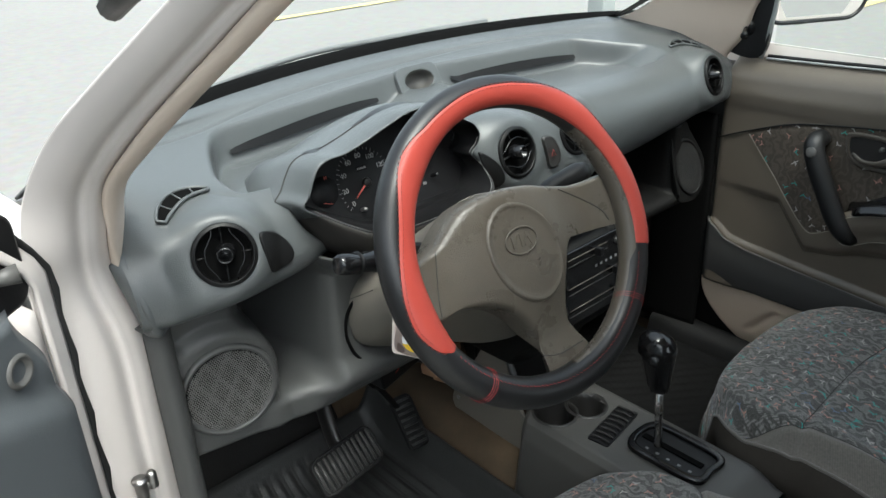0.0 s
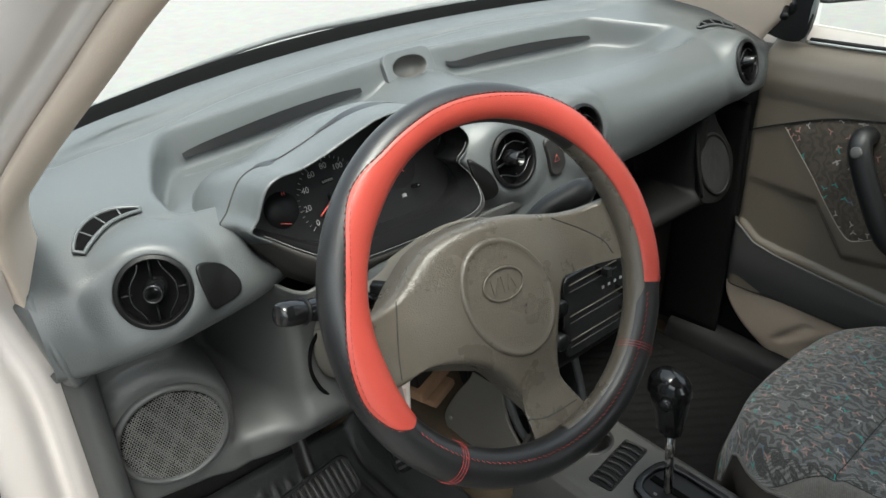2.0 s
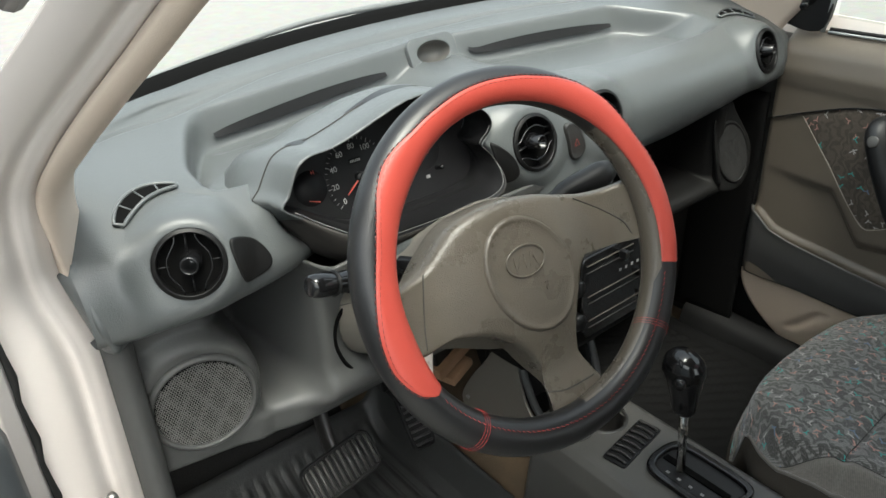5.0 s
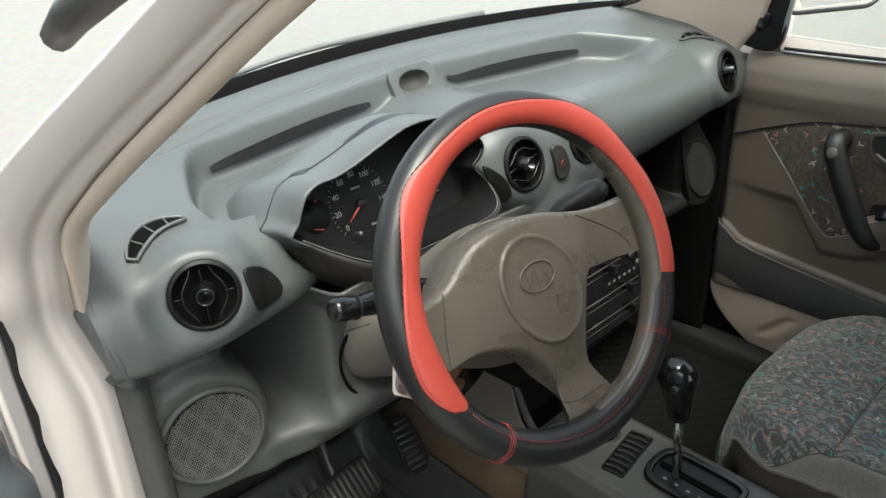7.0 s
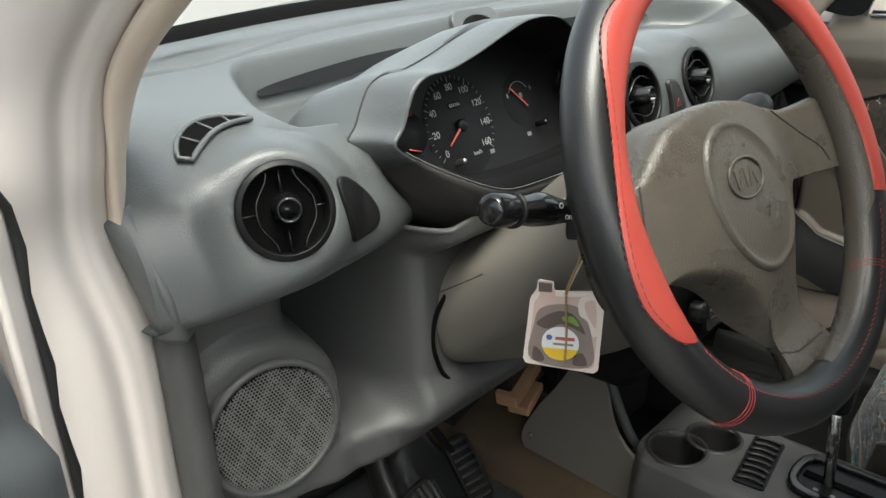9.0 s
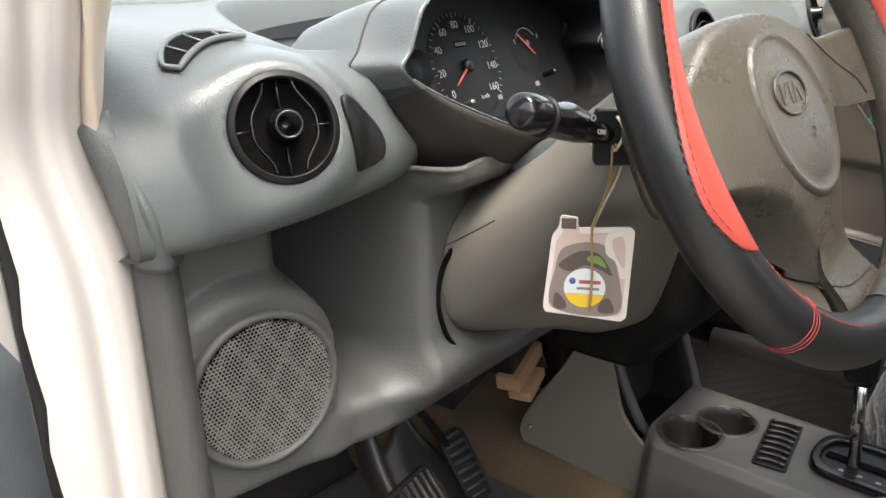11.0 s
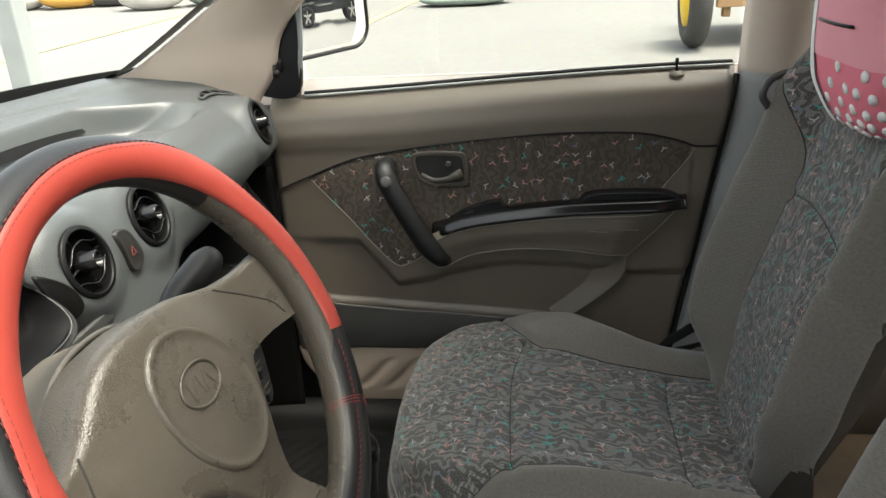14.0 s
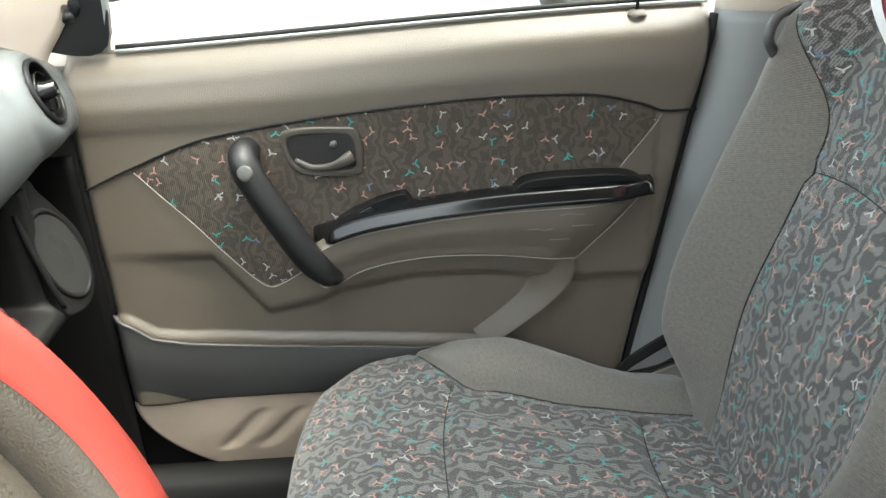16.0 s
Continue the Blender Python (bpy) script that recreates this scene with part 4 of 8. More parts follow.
HOOD_RINGS = [
    hood_ring((-0.004, 0.045, -0.004), (-0.004, 0.045, 0.002)), hood_ring((-0.002, 0.010, -0.001), (-0.002, 0.008, 0)), hood_ring((0, 0.001, 0), (0, 0.0005, 0)),
    hood_ring((0.0012, -0.0008, 0.0005), (0.0012, -0.001, -0.001)), hood_ring((0.003, 0.002, 0.001), (0.003, 0.001, -0.005)), hood_ring((0.0045, 0.012, 0.0), (0.005, 0.006, -0.012)),
    hood_ring((0.006, 0.024, -0.003), (0.006, 0.013, -0.021)), hood_ring((0.0075, 0.036, -0.007), (0.006, 0.022, -0.030)), hood_ring((0.0077, 0.0375, -0.0078), (0.006, 0.023, -0.031)),
    hood_ring((0.0079, 0.0387, -0.0083), (0.006, 0.024, -0.032)), hood_ring((0.0082, 0.0402, -0.0089), (0.006, 0.024, -0.032)), hood_ring((0.0087, 0.0420, -0.0095), (0.006, 0.025, -0.033)), hood_ring((0.0118, 0.052, -0.0115), (0.006, 0.032, -0.038)),
    hood_ring((0.0175, 0.072, -0.021), (0.006, 0.044, -0.043)), hood_ring((0.027, 0.095, -0.038), (0.005, 0.06, -0.046)), hood_ring((0.024, 0.120, -0.064), (0.003, 0.09, -0.042)), hood_ring((0.0, 0.14, -0.095), (0.0, 0.12, -0.03))]


def ring_band(rings, keep):
    """The part of the ringed surface whose lip point passes keep."""
    bm = bmesh.new()
    n = len(lip)
    vs = {}
    for k in range(n):
        j = (k + 1) % n
        if not (keep(lip[k]) and keep(lip[j])):
            continue
        for i in range(len(rings) - 1):
            q = []
            for key in ((i, k), (i, j), (i + 1, j), (i + 1, k)):
                if key not in vs:
                    vs[key] = bm.verts.new(rings[key[0]][key[1]])
                q.append(vs[key])
            bm.faces.new(q)
    return bm


hood = part("instrument_hood", ring_band(HOOD_RINGS[2:], lambda q: q.y > 0.962), DASH, dash, "grey hood over the instruments")
seam_k = [k for k, q in enumerate(lip) if q.y > 0.975]
first = next(i for i, k in enumerate(seam_k) if (k - 1) % len(lip) not in seam_k)
seam_k = seam_k[first:] + seam_k[:first]
# dark tube along the hood's seam stands in for the crease's shade
part("hood_seam", tube([HOOD_RINGS[10][k] + Vector((0, -0.0003, 0.0003)) for k in seam_k], 0.0009, 6), SKIRT, hood, "dark moulded crease")
part("hood_lining", ring_band(HOOD_RINGS[:3], lambda q: True), BLACK, hood, "black inside of the hood")
part("hood_skirt", ring_band(HOOD_RINGS[2:], lambda q: q.y < 0.968), SKIRT, hood, "dark brown-grey skirt below the instruments")


def dial_y(z):
    return 0.812 + (z - 0.945) * 0.42


dn = Vector((0, -1, 0.42)).normalized()


def on_dial(x, z, lift=0.0005):
    return Vector((x, dial_y(z), z)) + dn * lift


cl = thing("instrument_cluster", "black instrument cluster with speedometer and fuel gauge under the hood", "instrument cluster", at=(0.655, 0.84, 0.90))
inner = [on_dial(q.x, q.y - 0.026 * max(0.0, (q.y - 0.960) / 0.096), 0.0) for q in lip]
bm = bmesh.new()
vs = [bm.verts.new(p) for p in inner]
bm.faces.new(vs)
part("dial_face", bm, FACE, cl, "black dial face", smooth=False)
part("inner_wall", rings_mesh([lip_ring(-0.0035, 0.006), [p + Vector((0, 0, -0.004 * max(0.0, (p.z - 0.96) / 0.09))) for p in lip_ring(-0.006, 0.022)], [p + Vector((0, 0.001, 0)) for p in inner]]), BLACK, cl, "black inner wall")
# pale bead along the lower lip
part("lower_bead", tube([Vector((q.x, lip_y(q.y) + 0.004, q.y + 0.002)) for q in lip[62:118]], 0.0006, 6), mat("pale_bead", (0.10, 0.10, 0.098), 0.4), cl)


SPX, SPZ = 0.608, 0.963
speedo = part("speedometer", lathe([(0.046, 0.0), (0.0455, 0.0002), (0.0, 0.0003)], 48, frame_at(on_dial(SPX, SPZ, 0.0002), dn)), FACE, cl, "round speedometer with white numbers and red needle")
tick_bms = []
for k in range(33):
    a = 216 - 252 * k / 32
    r0 = 0.0405 if k % 4 else 0.0385
    ar = radians(a)
    tick_bms.append(tube([on_dial(SPX + math.cos(ar) * r0, SPZ + math.sin(ar) * r0, 0.0015), on_dial(SPX + math.cos(ar) * 0.0435, SPZ + math.sin(ar) * 0.0435, 0.0015)], 0.00035 if k % 4 else 0.0005, 5))
part("scale_ticks", join(*tick_bms), GREY_PRINT, speedo)


def put_letters(text, size, x, z, material, parent, lift=0.0014):
    return letters(text, size, frame_at(on_dial(x, z, lift), dn), material, parent)


for k, num in enumerate(("0", "20", "40", "60", "80", "100", "120", "140", "160")):
    a = radians(216 - 252 * k / 8)
    put_letters(num, 0.0092, SPX + 0.0335 * math.cos(a), SPZ + 0.0335 * math.sin(a), DIAL_PRINT, speedo)
put_letters("km/h", 0.0055, SPX + 0.012, SPZ - 0.026, DIAL_PRINT, speedo)
part("odometer", slab(rounded(0.016, 0.005, 0.001, 2), 0.0006, frame_at(on_dial(SPX, SPZ + 0.018, 0.001), dn)), BLACK_GLOSS, speedo)
part("digit_bars", join(*[box((0.0014, 0.003, 0.0003), frame_at(on_dial(SPX - 0.006 + 0.0024 * k, SPZ + 0.018, 0.0018), dn)) for k in range(6)]), GREY_PRINT, speedo, smooth=False)
part("needle", tube([on_dial(SPX + 0.026 * math.cos(radians(212)), SPZ + 0.026 * math.sin(radians(212)), 0.004), on_dial(SPX - 0.004 * math.cos(radians(212)), SPZ - 0.004 * math.sin(radians(212)), 0.004)], lambda t: 0.0007 + 0.0007 * t, 6), RED_PRINT, speedo, "red pointer")
part("needle_hub", lathe([(0.006, 0), (0.006, 0.004), (0.004, 0.006), (0, 0.006)], 20, frame_at(on_dial(SPX, SPZ, 0.001), dn)), BLACK, speedo)
FGX, FGZ = 0.702, 0.970
fuel = part("fuel_gauge", lathe([(0.026, 0.0), (0.0255, 0.0002), (0.0, 0.0002)], 40, frame_at(on_dial(FGX, FGZ, 0.0002), dn)), FACE, cl, "small fuel gauge with red needle")
part("arc", tube([on_dial(FGX + 0.017 * math.cos(radians(a)), FGZ + 0.017 * math.sin(radians(a)), 0.0012) for a in range(35, 150, 6)], 0.0005, 5), GREY_PRINT, fuel)
put_letters("E", 0.006, FGX - 0.018, FGZ + 0.006, DIAL_PRINT, fuel)
put_letters("F", 0.006, FGX + 0.019, FGZ + 0.008, DIAL_PRINT, fuel)
part("needle", tube([on_dial(FGX - 0.013, FGZ + 0.012, 0.003), on_dial(FGX + 0.006, FGZ - 0.007, 0.003)], 0.0007, 6), RED_PRINT, fuel)
part("pump_symbol", box((0.004, 0.005, 0.0004), frame_at(on_dial(FGX + 0.002, FGZ + 0.004, 0.001), dn)), GREY_PRINT, fuel, smooth=False)
temp = part("temperature_gauge", lathe([(0.020, 0.0), (0.020, 0.0006), (0.0, 0.0006)], 40, frame_at(on_dial(0.545, 0.968, 0.0002), dn)), FACE, cl, "small temperature gauge")
put_letters("H", 0.006, 0.552, 0.983, RED_PRINT, temp)
part("needle", tube([on_dial(0.538, 0.956, 0.003), on_dial(0.550, 0.952, 0.003)], 0.0006, 6), RED_PRINT, temp)
for x, z in ((0.640, 0.934), (0.700, 0.938)):
    part("warning_lamp_mark", box((0.006, 0.004, 0.0004), frame_at(on_dial(x, z, 0.001), dn)), GREY_PRINT, cl, smooth=False)
part("trip_knob", lathe([(0.0026, 0), (0.0026, 0.010), (0.0018, 0.012), (0, 0.012)], 14, frame_at(on_dial(0.590, 0.934, 0), dn)), STEEL, cl)
part("trip_knob", lathe([(0.0028, 0), (0.0028, 0.012), (0.002, 0.014), (0, 0.014)], 14, frame_at(on_dial(0.716, 0.944, 0), dn)), BLACK_GLOSS, cl)

# ---- steering wheel ----
WC = Vector((0.6165, 0.5506, 0.9669))
WN = Vector((-0.0770, -0.8896, 0.4503)).normalized()
WM = frame_at(WC, WN)
WR, Wr = 0.1630, 0.0175
wheel = thing("steering_wheel", "black steering wheel with red leatherette cover sections and worn brown-grey hub", "steering wheel", at=tuple(WC))


def rim(th, ph, grow=0.0):
    a, b = radians(th), radians(ph)
    rr = WR + (Wr + grow) * math.cos(b)
    if math.cos(b) < 0:
        # the padded grip section swells toward the hub
        t = (th + 180) % 360 - 180 if th % 360 > 215 else th % 360
        rr += 0.0055 * smooth01(t, -24, -6) * smooth01(212 - t, 0, 26) * (0.15 + 0.85 * smooth01(t, 105, 140)) * math.cos(b)
    h = (Wr * 0.97 + grow) * math.sin(b)
    return WM @ Vector((rr * math.cos(a), rr * math.sin(a), h))


RED_TH = [-20, -8, 9, 20, 28, 38, 44, 51, 59, 72, 84, 99, 111, 123, 130, 136, 142, 151, 160, 169, 178, 186, 195, 203, 208, 211]
RED_PH = [50, 44, 44, 58, 68, 52, 34, 40, 55, 74, 79, 79, 81, 76, 60, 53, 62, 82, 90, 84, 70, 57, 49, 66, 90, 145]


def red_edge(th):
    """Where the red section's outer seam runs round the rim's section."""
    return float(np.interp(th, RED_TH, RED_PH)) * 0.5 + 0.25 * float(np.interp(th - 2.5, RED_TH, RED_PH)) + 0.25 * float(np.interp(th + 2.5, RED_TH, RED_PH))


part("rim", sheet(lambda u, v: rim(360 * u, 360 * v), 240, 44, True, True), LEATHER_BLACK, wheel, "black leatherette rim cover")
def red_inner(th):
    """Where the red section ends on the inside of the rim."""
    return float(np.interp(th, [-22, 0, 20, 40, 60, 90, 120, 150, 180, 210], [124, 126, 134, 142, 149, 157, 172, 192, 196, 196]))


def red_pt(u, v):
    th = -19 + 228 * u
    e = red_edge(th)
    return rim(th, e + (red_inner(th) - e) * v, 0.0009 * min(1, 14 * v, 14 * (1 - v), 40 * u, 40 * (1 - u)) + 0.0005)


def bare_edge(th):
    """Where the bare rim begins inside the cover."""
    return float(np.interp(th, [-85, -27, -21, 0, 20, 42], [152, 148, 124, 126, 134, 144]))


part("red_section", sheet(red_pt, 230, 26), LEATHER_RED, wheel, "red leatherette grip section")
part("bare_inner_rim", sheet(lambda u, v: (lambda th: rim(th, bare_edge(th) + (232 - bare_edge(th)) * v, 0.0006 * min(1, 10 * v, 10 * (1 - v)) + 0.0002))(-85 + 127 * u), 160, 14), HUB, wheel, "bare brown-grey inner rim")
st = []
for k in range(0, 225, 2):
    th = -18.5 + k
    st.append(tube([rim(th, red_edge(th) - 3, 0.0011), rim(th + 1.2, red_edge(th + 1.2) - 3, 0.0011)], 0.0005, 5))
    st.append(tube([rim(th, red_edge(th) + 10, 0.0013), rim(th + 1.4, red_edge(th + 1.4) + 10, 0.0013)], 0.00026, 5)) if th < 200 else None
part("seam_stitching", join(*[b for b in st if b]), THREAD_DARK, wheel, "dark dotted seam stitching")
st = []
for k in range(0, 126, 2):
    th = 212 + k
    for ph in (116,):
        st.append(tube([rim(th, ph, 0.0005), rim(th + 1.3, ph + (4 if ph == 112 else -4), 0.0004)], 0.00024, 5))
part("inner_stitching", join(*st), THREAD, wheel, "red stitching round the inside of the rim")
for th0 in (229, 317):
    bmz = []
    for d in (-0.95, 0, 0.95):
        bmz.append(tube([rim(th0 + d + 1.2 * math.sin(radians(ph)), ph, 0.0008) for ph in range(-30, 205, 12)], 0.00020, 5))
    part("cross_stitching", join(*bmz), THREAD, wheel, "three rows of red cross stitching")
# hub and spokes: one padded moulding
HUB_OUT = [(-0.101, 0.024), (-0.060, 0.053), (-0.014, 0.060), (0.030, 0.056), (0.068, 0.046), (0.110, 0.037), (0.150, 0.038), (0.170, 0.034), (0.172, 0.004), (0.168, -0.024), (0.135, -0.018), (0.105, -0.015), (0.072, -0.020), (0.055, -0.046),
           (0.042, -0.086), (0.040, -0.122), (0.044, -0.148), (0.058, -0.168), (0.022, -0.172), (-0.018, -0.168), (-0.012, -0.148), (-0.007, -0.120), (-0.022, -0.086), (-0.052, -0.060), (-0.092, -0.048), (-0.124, -0.050), (-0.158, -0.046), (-0.170, -0.038), (-0.172, -0.012), (-0.166, 0.010), (-0.128, 0.016)]
hub_o = curve_pts([(x, y, 0) for x, y in HUB_OUT], 144, True)
hc = Vector((0.004, -0.012, 0))


def hub_h(x, y):
    r2 = math.hypot(x / 0.075, (y + 0.008) / 0.075)
    h = -0.002 - 0.013 * smooth01(r2, 0.5, 1.5) + 0.010 * smooth01(math.hypot(x, y), 0.115, 0.15)
    return h


def hub_ring(f, dz):
    out = []
    for q in hub_o:
        p = hc + (q - hc) * f
        ov = math.hypot((p.x + 0.0 + 0.15 * (p.y + 0.014)) / 0.047, (p.y + 0.014) / 0.056)
        dp = dz * (1 - 0.8 * smooth01(math.hypot(p.x, p.y), 0.095, 0.135)) if dz < -0.02 else dz
        h = hub_h(p.x, p.y) + dp - 0.002 * smooth01(1.0 - ov, 0.0, 0.2)
        out.append(WM @ Vector((p.x, p.y, h)))
    return out


rings = [hub_ring(1.0, -0.040), hub_ring(1.0, -0.013), hub_ring(0.992, -0.007), hub_ring(0.972, -0.003), hub_ring(0.94, -0.0008), hub_ring(0.90, 0.0)]
rings += [hub_ring(0.90 * (1 - k / 22), 0.0) for k in range(1, 22)]
rings.append([WM @ Vector((hc.x, hc.y, hub_h(hc.x, hc.y) + 0.0010))] * len(hub_o))
bmh = rings_mesh([[p + Vector((1e-6 * k, 0, 0)) for k, p in enumerate(r)] for r in rings])
part("hub", bmh, HUB, wheel, "worn brown-grey padded hub with three spokes")
# raised oval field of the pad
def oval_ring(f, dz):
    out = []
    for k in range(72):
        a = 2 * math.pi * k / 72
        y = -0.014 + 0.056 * f * math.sin(a)
        x = 0.047 * f * math.cos(a) - 0.15 * (y + 0.014)
        out.append(WM @ Vector((x, y, hub_h(x, y) + dz)))
    return out


part("hub_field", rings_mesh([oval_ring(f, dz) for f, dz in ((1.05, -0.003), (1.025, 0.0008), (0.995, 0.0024), (0.965, 0.0026), (0.93, 0.0016), (0.89, 0.0006), (0.8, 0.0004), (0.6, 0.0006), (0.4, 0.0008), (0.2, 0.001), (0.001, 0.001))]), HUB, wheel, "raised oval field with a worn edge")
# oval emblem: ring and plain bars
EMX, EMY = -0.0035, 0.000
em = [WM @ Vector((EMX + 0.0220 * math.cos(2 * math.pi * k / 40), EMY + 0.0145 * math.sin(2 * math.pi * k / 40), -0.0006)) for k in range(40)]
part("emblem_ring", tube(em, 0.0012, 6, closed=True), HUB, wheel)
for dx, rot in ((-0.010, 0), (-0.0055, -28), (0.0, 0), (0.0055, -18), (0.0095, 18)):
    part("emblem_bar", box((0.0026, 0.0145, 0.0012), WM @ Matrix.Translation((EMX + 1.18 * dx, EMY, -0.0008)) @ Matrix.Rotation(radians(rot), 4, "Z")), HUB, wheel, smooth=False, mods=(BEVEL(0.0004, 2),))
part("airbag_mark", tube([WM @ Vector((0.011 + q[0], -0.026 + q[1], -0.0006)) for q in ((0, 0), (0.003, 0.001), (0.003, -0.003), (0.0, -0.004), (0.0, -0.007))], 0.0005, 5), HUB, wheel)
# dark parting lines of the pad
for pts in ([(-0.103, 0.020), (-0.109, 0.000), (-0.115, -0.020), (-0.122, -0.044)], [(-0.014, -0.128), (0.008, -0.134), (0.042, -0.132)], [(0.078, 0.038), (0.110, 0.018), (0.130, 0.000), (0.136, -0.016)]):
    c = curve_pts([(x, y, 0) for x, y in pts], 16)
    part("pad_seam", tube([WM @ Vector((q.x, q.y, hub_h(q.x, q.y) + 0.0002)) for q in c], 0.0007, 5), SEAM, wheel)
part("boss", lathe([(0.046, -0.02), (0.040, -0.05), (0.034, -0.075), (0.032, -0.10), (0.0, -0.10)], 40, WM), BLACK, wheel, "black boss behind the hub")

# ---- steering column, stalks and lower cover ----
col = thing("steering_column", "grey plastic steering column shroud with black stalks", "steering column", at=(0.625, 0.66, 0.85))
AX = -WN


def shroud(u, v):
    """Upper and lower halves: a rounded box round the column axis, widening toward the dashboard."""
    s = 0.052 + 0.17 * u
    c = WC + AX * s + Vector((0, 0, 0.004))
    a = 2 * math.pi * v
    w = 0.036 + 0.010 * smooth01(u, 0.2, 1.0)
    h = 0.026 + 0.006 * u
    ca, sa = math.cos(a), math.sin(a)
    k = (abs(ca) ** 4 + abs(sa) ** 4) ** -0.25
    X = Vector((0.9963, -0.0862, 0))
    Y = WN.cross(X)
    cl_ = 1 if u > 0.02 else 0.9
    return c + X * (w * k * ca * cl_) + Y * (h * k * sa * cl_)


part("shroud", sheet(lambda u, v: shroud(u, v), 20, 56, False, True, cap=True), DASH, col, "grey column shroud")
STB = Vector((0.549, 0.645, 0.937))
STT = Vector((0.436, 0.6405, 0.9720))
sd = (STT - STB)
SDN = sd.normalized()
SUP = (Vector((0, 0, 1)) - SDN * SDN.z).normalized()
SOUT = SDN.cross(SUP)


def stalk_pt(u, v):
    """A slim neck swelling into a ridged grip, then the twist knob's seat."""
    a = 2 * math.pi * v
    r = float(np.interp(u, [0, 0.10, 0.30, 0.55, 0.74, 0.86, 1.0], [0.0062, 0.0070, 0.0092, 0.0116, 0.0120, 0.0112, 0.0100]))
    ridge = 0.0022 * math.exp(-((u - 0.66) / 0.16) ** 2) * max(0.0, math.sin(a)) ** 4
    return STB + sd * (u * 0.80) + SUP * ((r * 0.92 + ridge) * math.sin(a)) + SOUT * (r * math.cos(a))


stalk = part("indicator_stalk", sheet(stalk_pt, 40, 28, False, True), BLACK_GLOSS, col, "glossy black light stalk")
KM = frame_at(STB + sd * 0.80, SDN)
part("stalk_knob", lathe([(0.0, -0.002), (0.0102, -0.002), (0.0106, 0.001), (0.0114, 0.006), (0.0116, 0.014), (0.0108, 0.021), (0.0094, 0.0245), (0.0075, 0.0258), (0.0, 0.0262)], 28, KM), BLACK_GLOSS, col, "round twist knob")
part("knob_groove", lathe([(0.0100, -0.0022), (0.0124, -0.0018), (0.0124, -0.0004), (0.0100, 0.0)], 28, KM), VENT_BLACK, col)
mk = frame_at(STB + sd * 0.46 + SUP * 0.003 - SOUT * (0.0112 if SOUT.y > 0 else -0.0112), (-0.25, -0.95, 0.2), up=(0.25, 0, 1))
letters("OFF", 0.0042, mk @ Matrix.Translation((0.010, -0.005, 0.0006)), WHITE_PRINT, stalk)
part("lamp_symbol", tube([mk @ Vector((0.0018 * math.cos(a / 8 * 6.283) + 0.002, 0.0018 * math.sin(a / 8 * 6.283) + 0.003, 0.0006)) for a in range(8)], 0.0003, 5, closed=True), WHITE_PRINT, stalk)
part("stalk_socket", slab(rounded(0.034, 0.038, 0.003, 3), 0.010, frame_at(STB + Vector((0.002, -0.004, 0.000)), (-0.75, -0.6, 0.1))), BLACK, col, "black square stalk socket", smooth=False, mods=(BEVEL(0.002, 2),))
RB, RT = Vector((0.690, 0.640, 0.945)), Vector((0.815, 0.625, 0.972))
part("wiper_stalk", tube([RB + (RT - RB) * k / 10 for k in range(11)], lambda t: (0.008 + 0.0075 * smooth01(t, 0.25, 0.6)) * (1 if t < 0.95 else 0.75), 20), VENT_BLACK, col, "dark wiper stalk with a broad flat end")

# lower knee panel of the dashboard
def knee(u, v):
    """Panel below the driver's vent: inset at the speaker and pocket, rolling forward into the lower bolster."""
    x = 0.300 + 0.56 * u
    # bottom edge rises to the right
    zb = 0.655 - 0.012 * u
    zt = 0.893 + 0.012 * smooth01(x, 0.45, 0.56)
    z = zt + (zb - zt) * v
    y = 0.836 - 0.16 * (x - 0.381) * (1 - smooth01(x, 0.43, 0.46))
    # open recess round the speaker's boss
    round_ = math.hypot(x - 0.379, z - 0.750)
    pocket = smooth01(x, 0.306, 0.330) * smooth01(0.530 - x, 0.0, 0.040) * smooth01(z, 0.695, 0.735) * smooth01(0.905 - z, 0.0, 0.012)
    pocket *= smooth01(round_, 0.069, 0.090)
    y += (0.016 + 0.134 * smooth01(x, 0.40, 0.48)) * pocket
    # padded bolster along the bottom
    b = smooth01(z, 0.745, 0.690) * smooth01(x, 0.40, 0.50)
    y -= 0.022 * b
    y += 0.03 * smooth01(z, 0.672, 0.655) ** 2
    # flares forward to the driver where it meets the column cover
    y -= 0.038 * smooth01(x, 0.485, 0.530) * smooth01(z, 0.66, 0.72)
    arc = math.hypot((x - 0.640) / 0.098, (z - 0.785) / 0.082)
    y += 0.05 * (1 - smooth01(arc, 0.86, 0.98)) * smooth01(x, 0.50, 0.54)
    y -= 0.04 * smooth01(z, 0.865, 0.893) * (1 - 0.5 * pocket)
    return Vector((x, y, z))


part("knee_panel", sheet(lambda u, v: knee(u, v), 130, 90), DASH_LOW, dash, "grey lower panel with an open pocket", mods=(SOLID(0.004),))


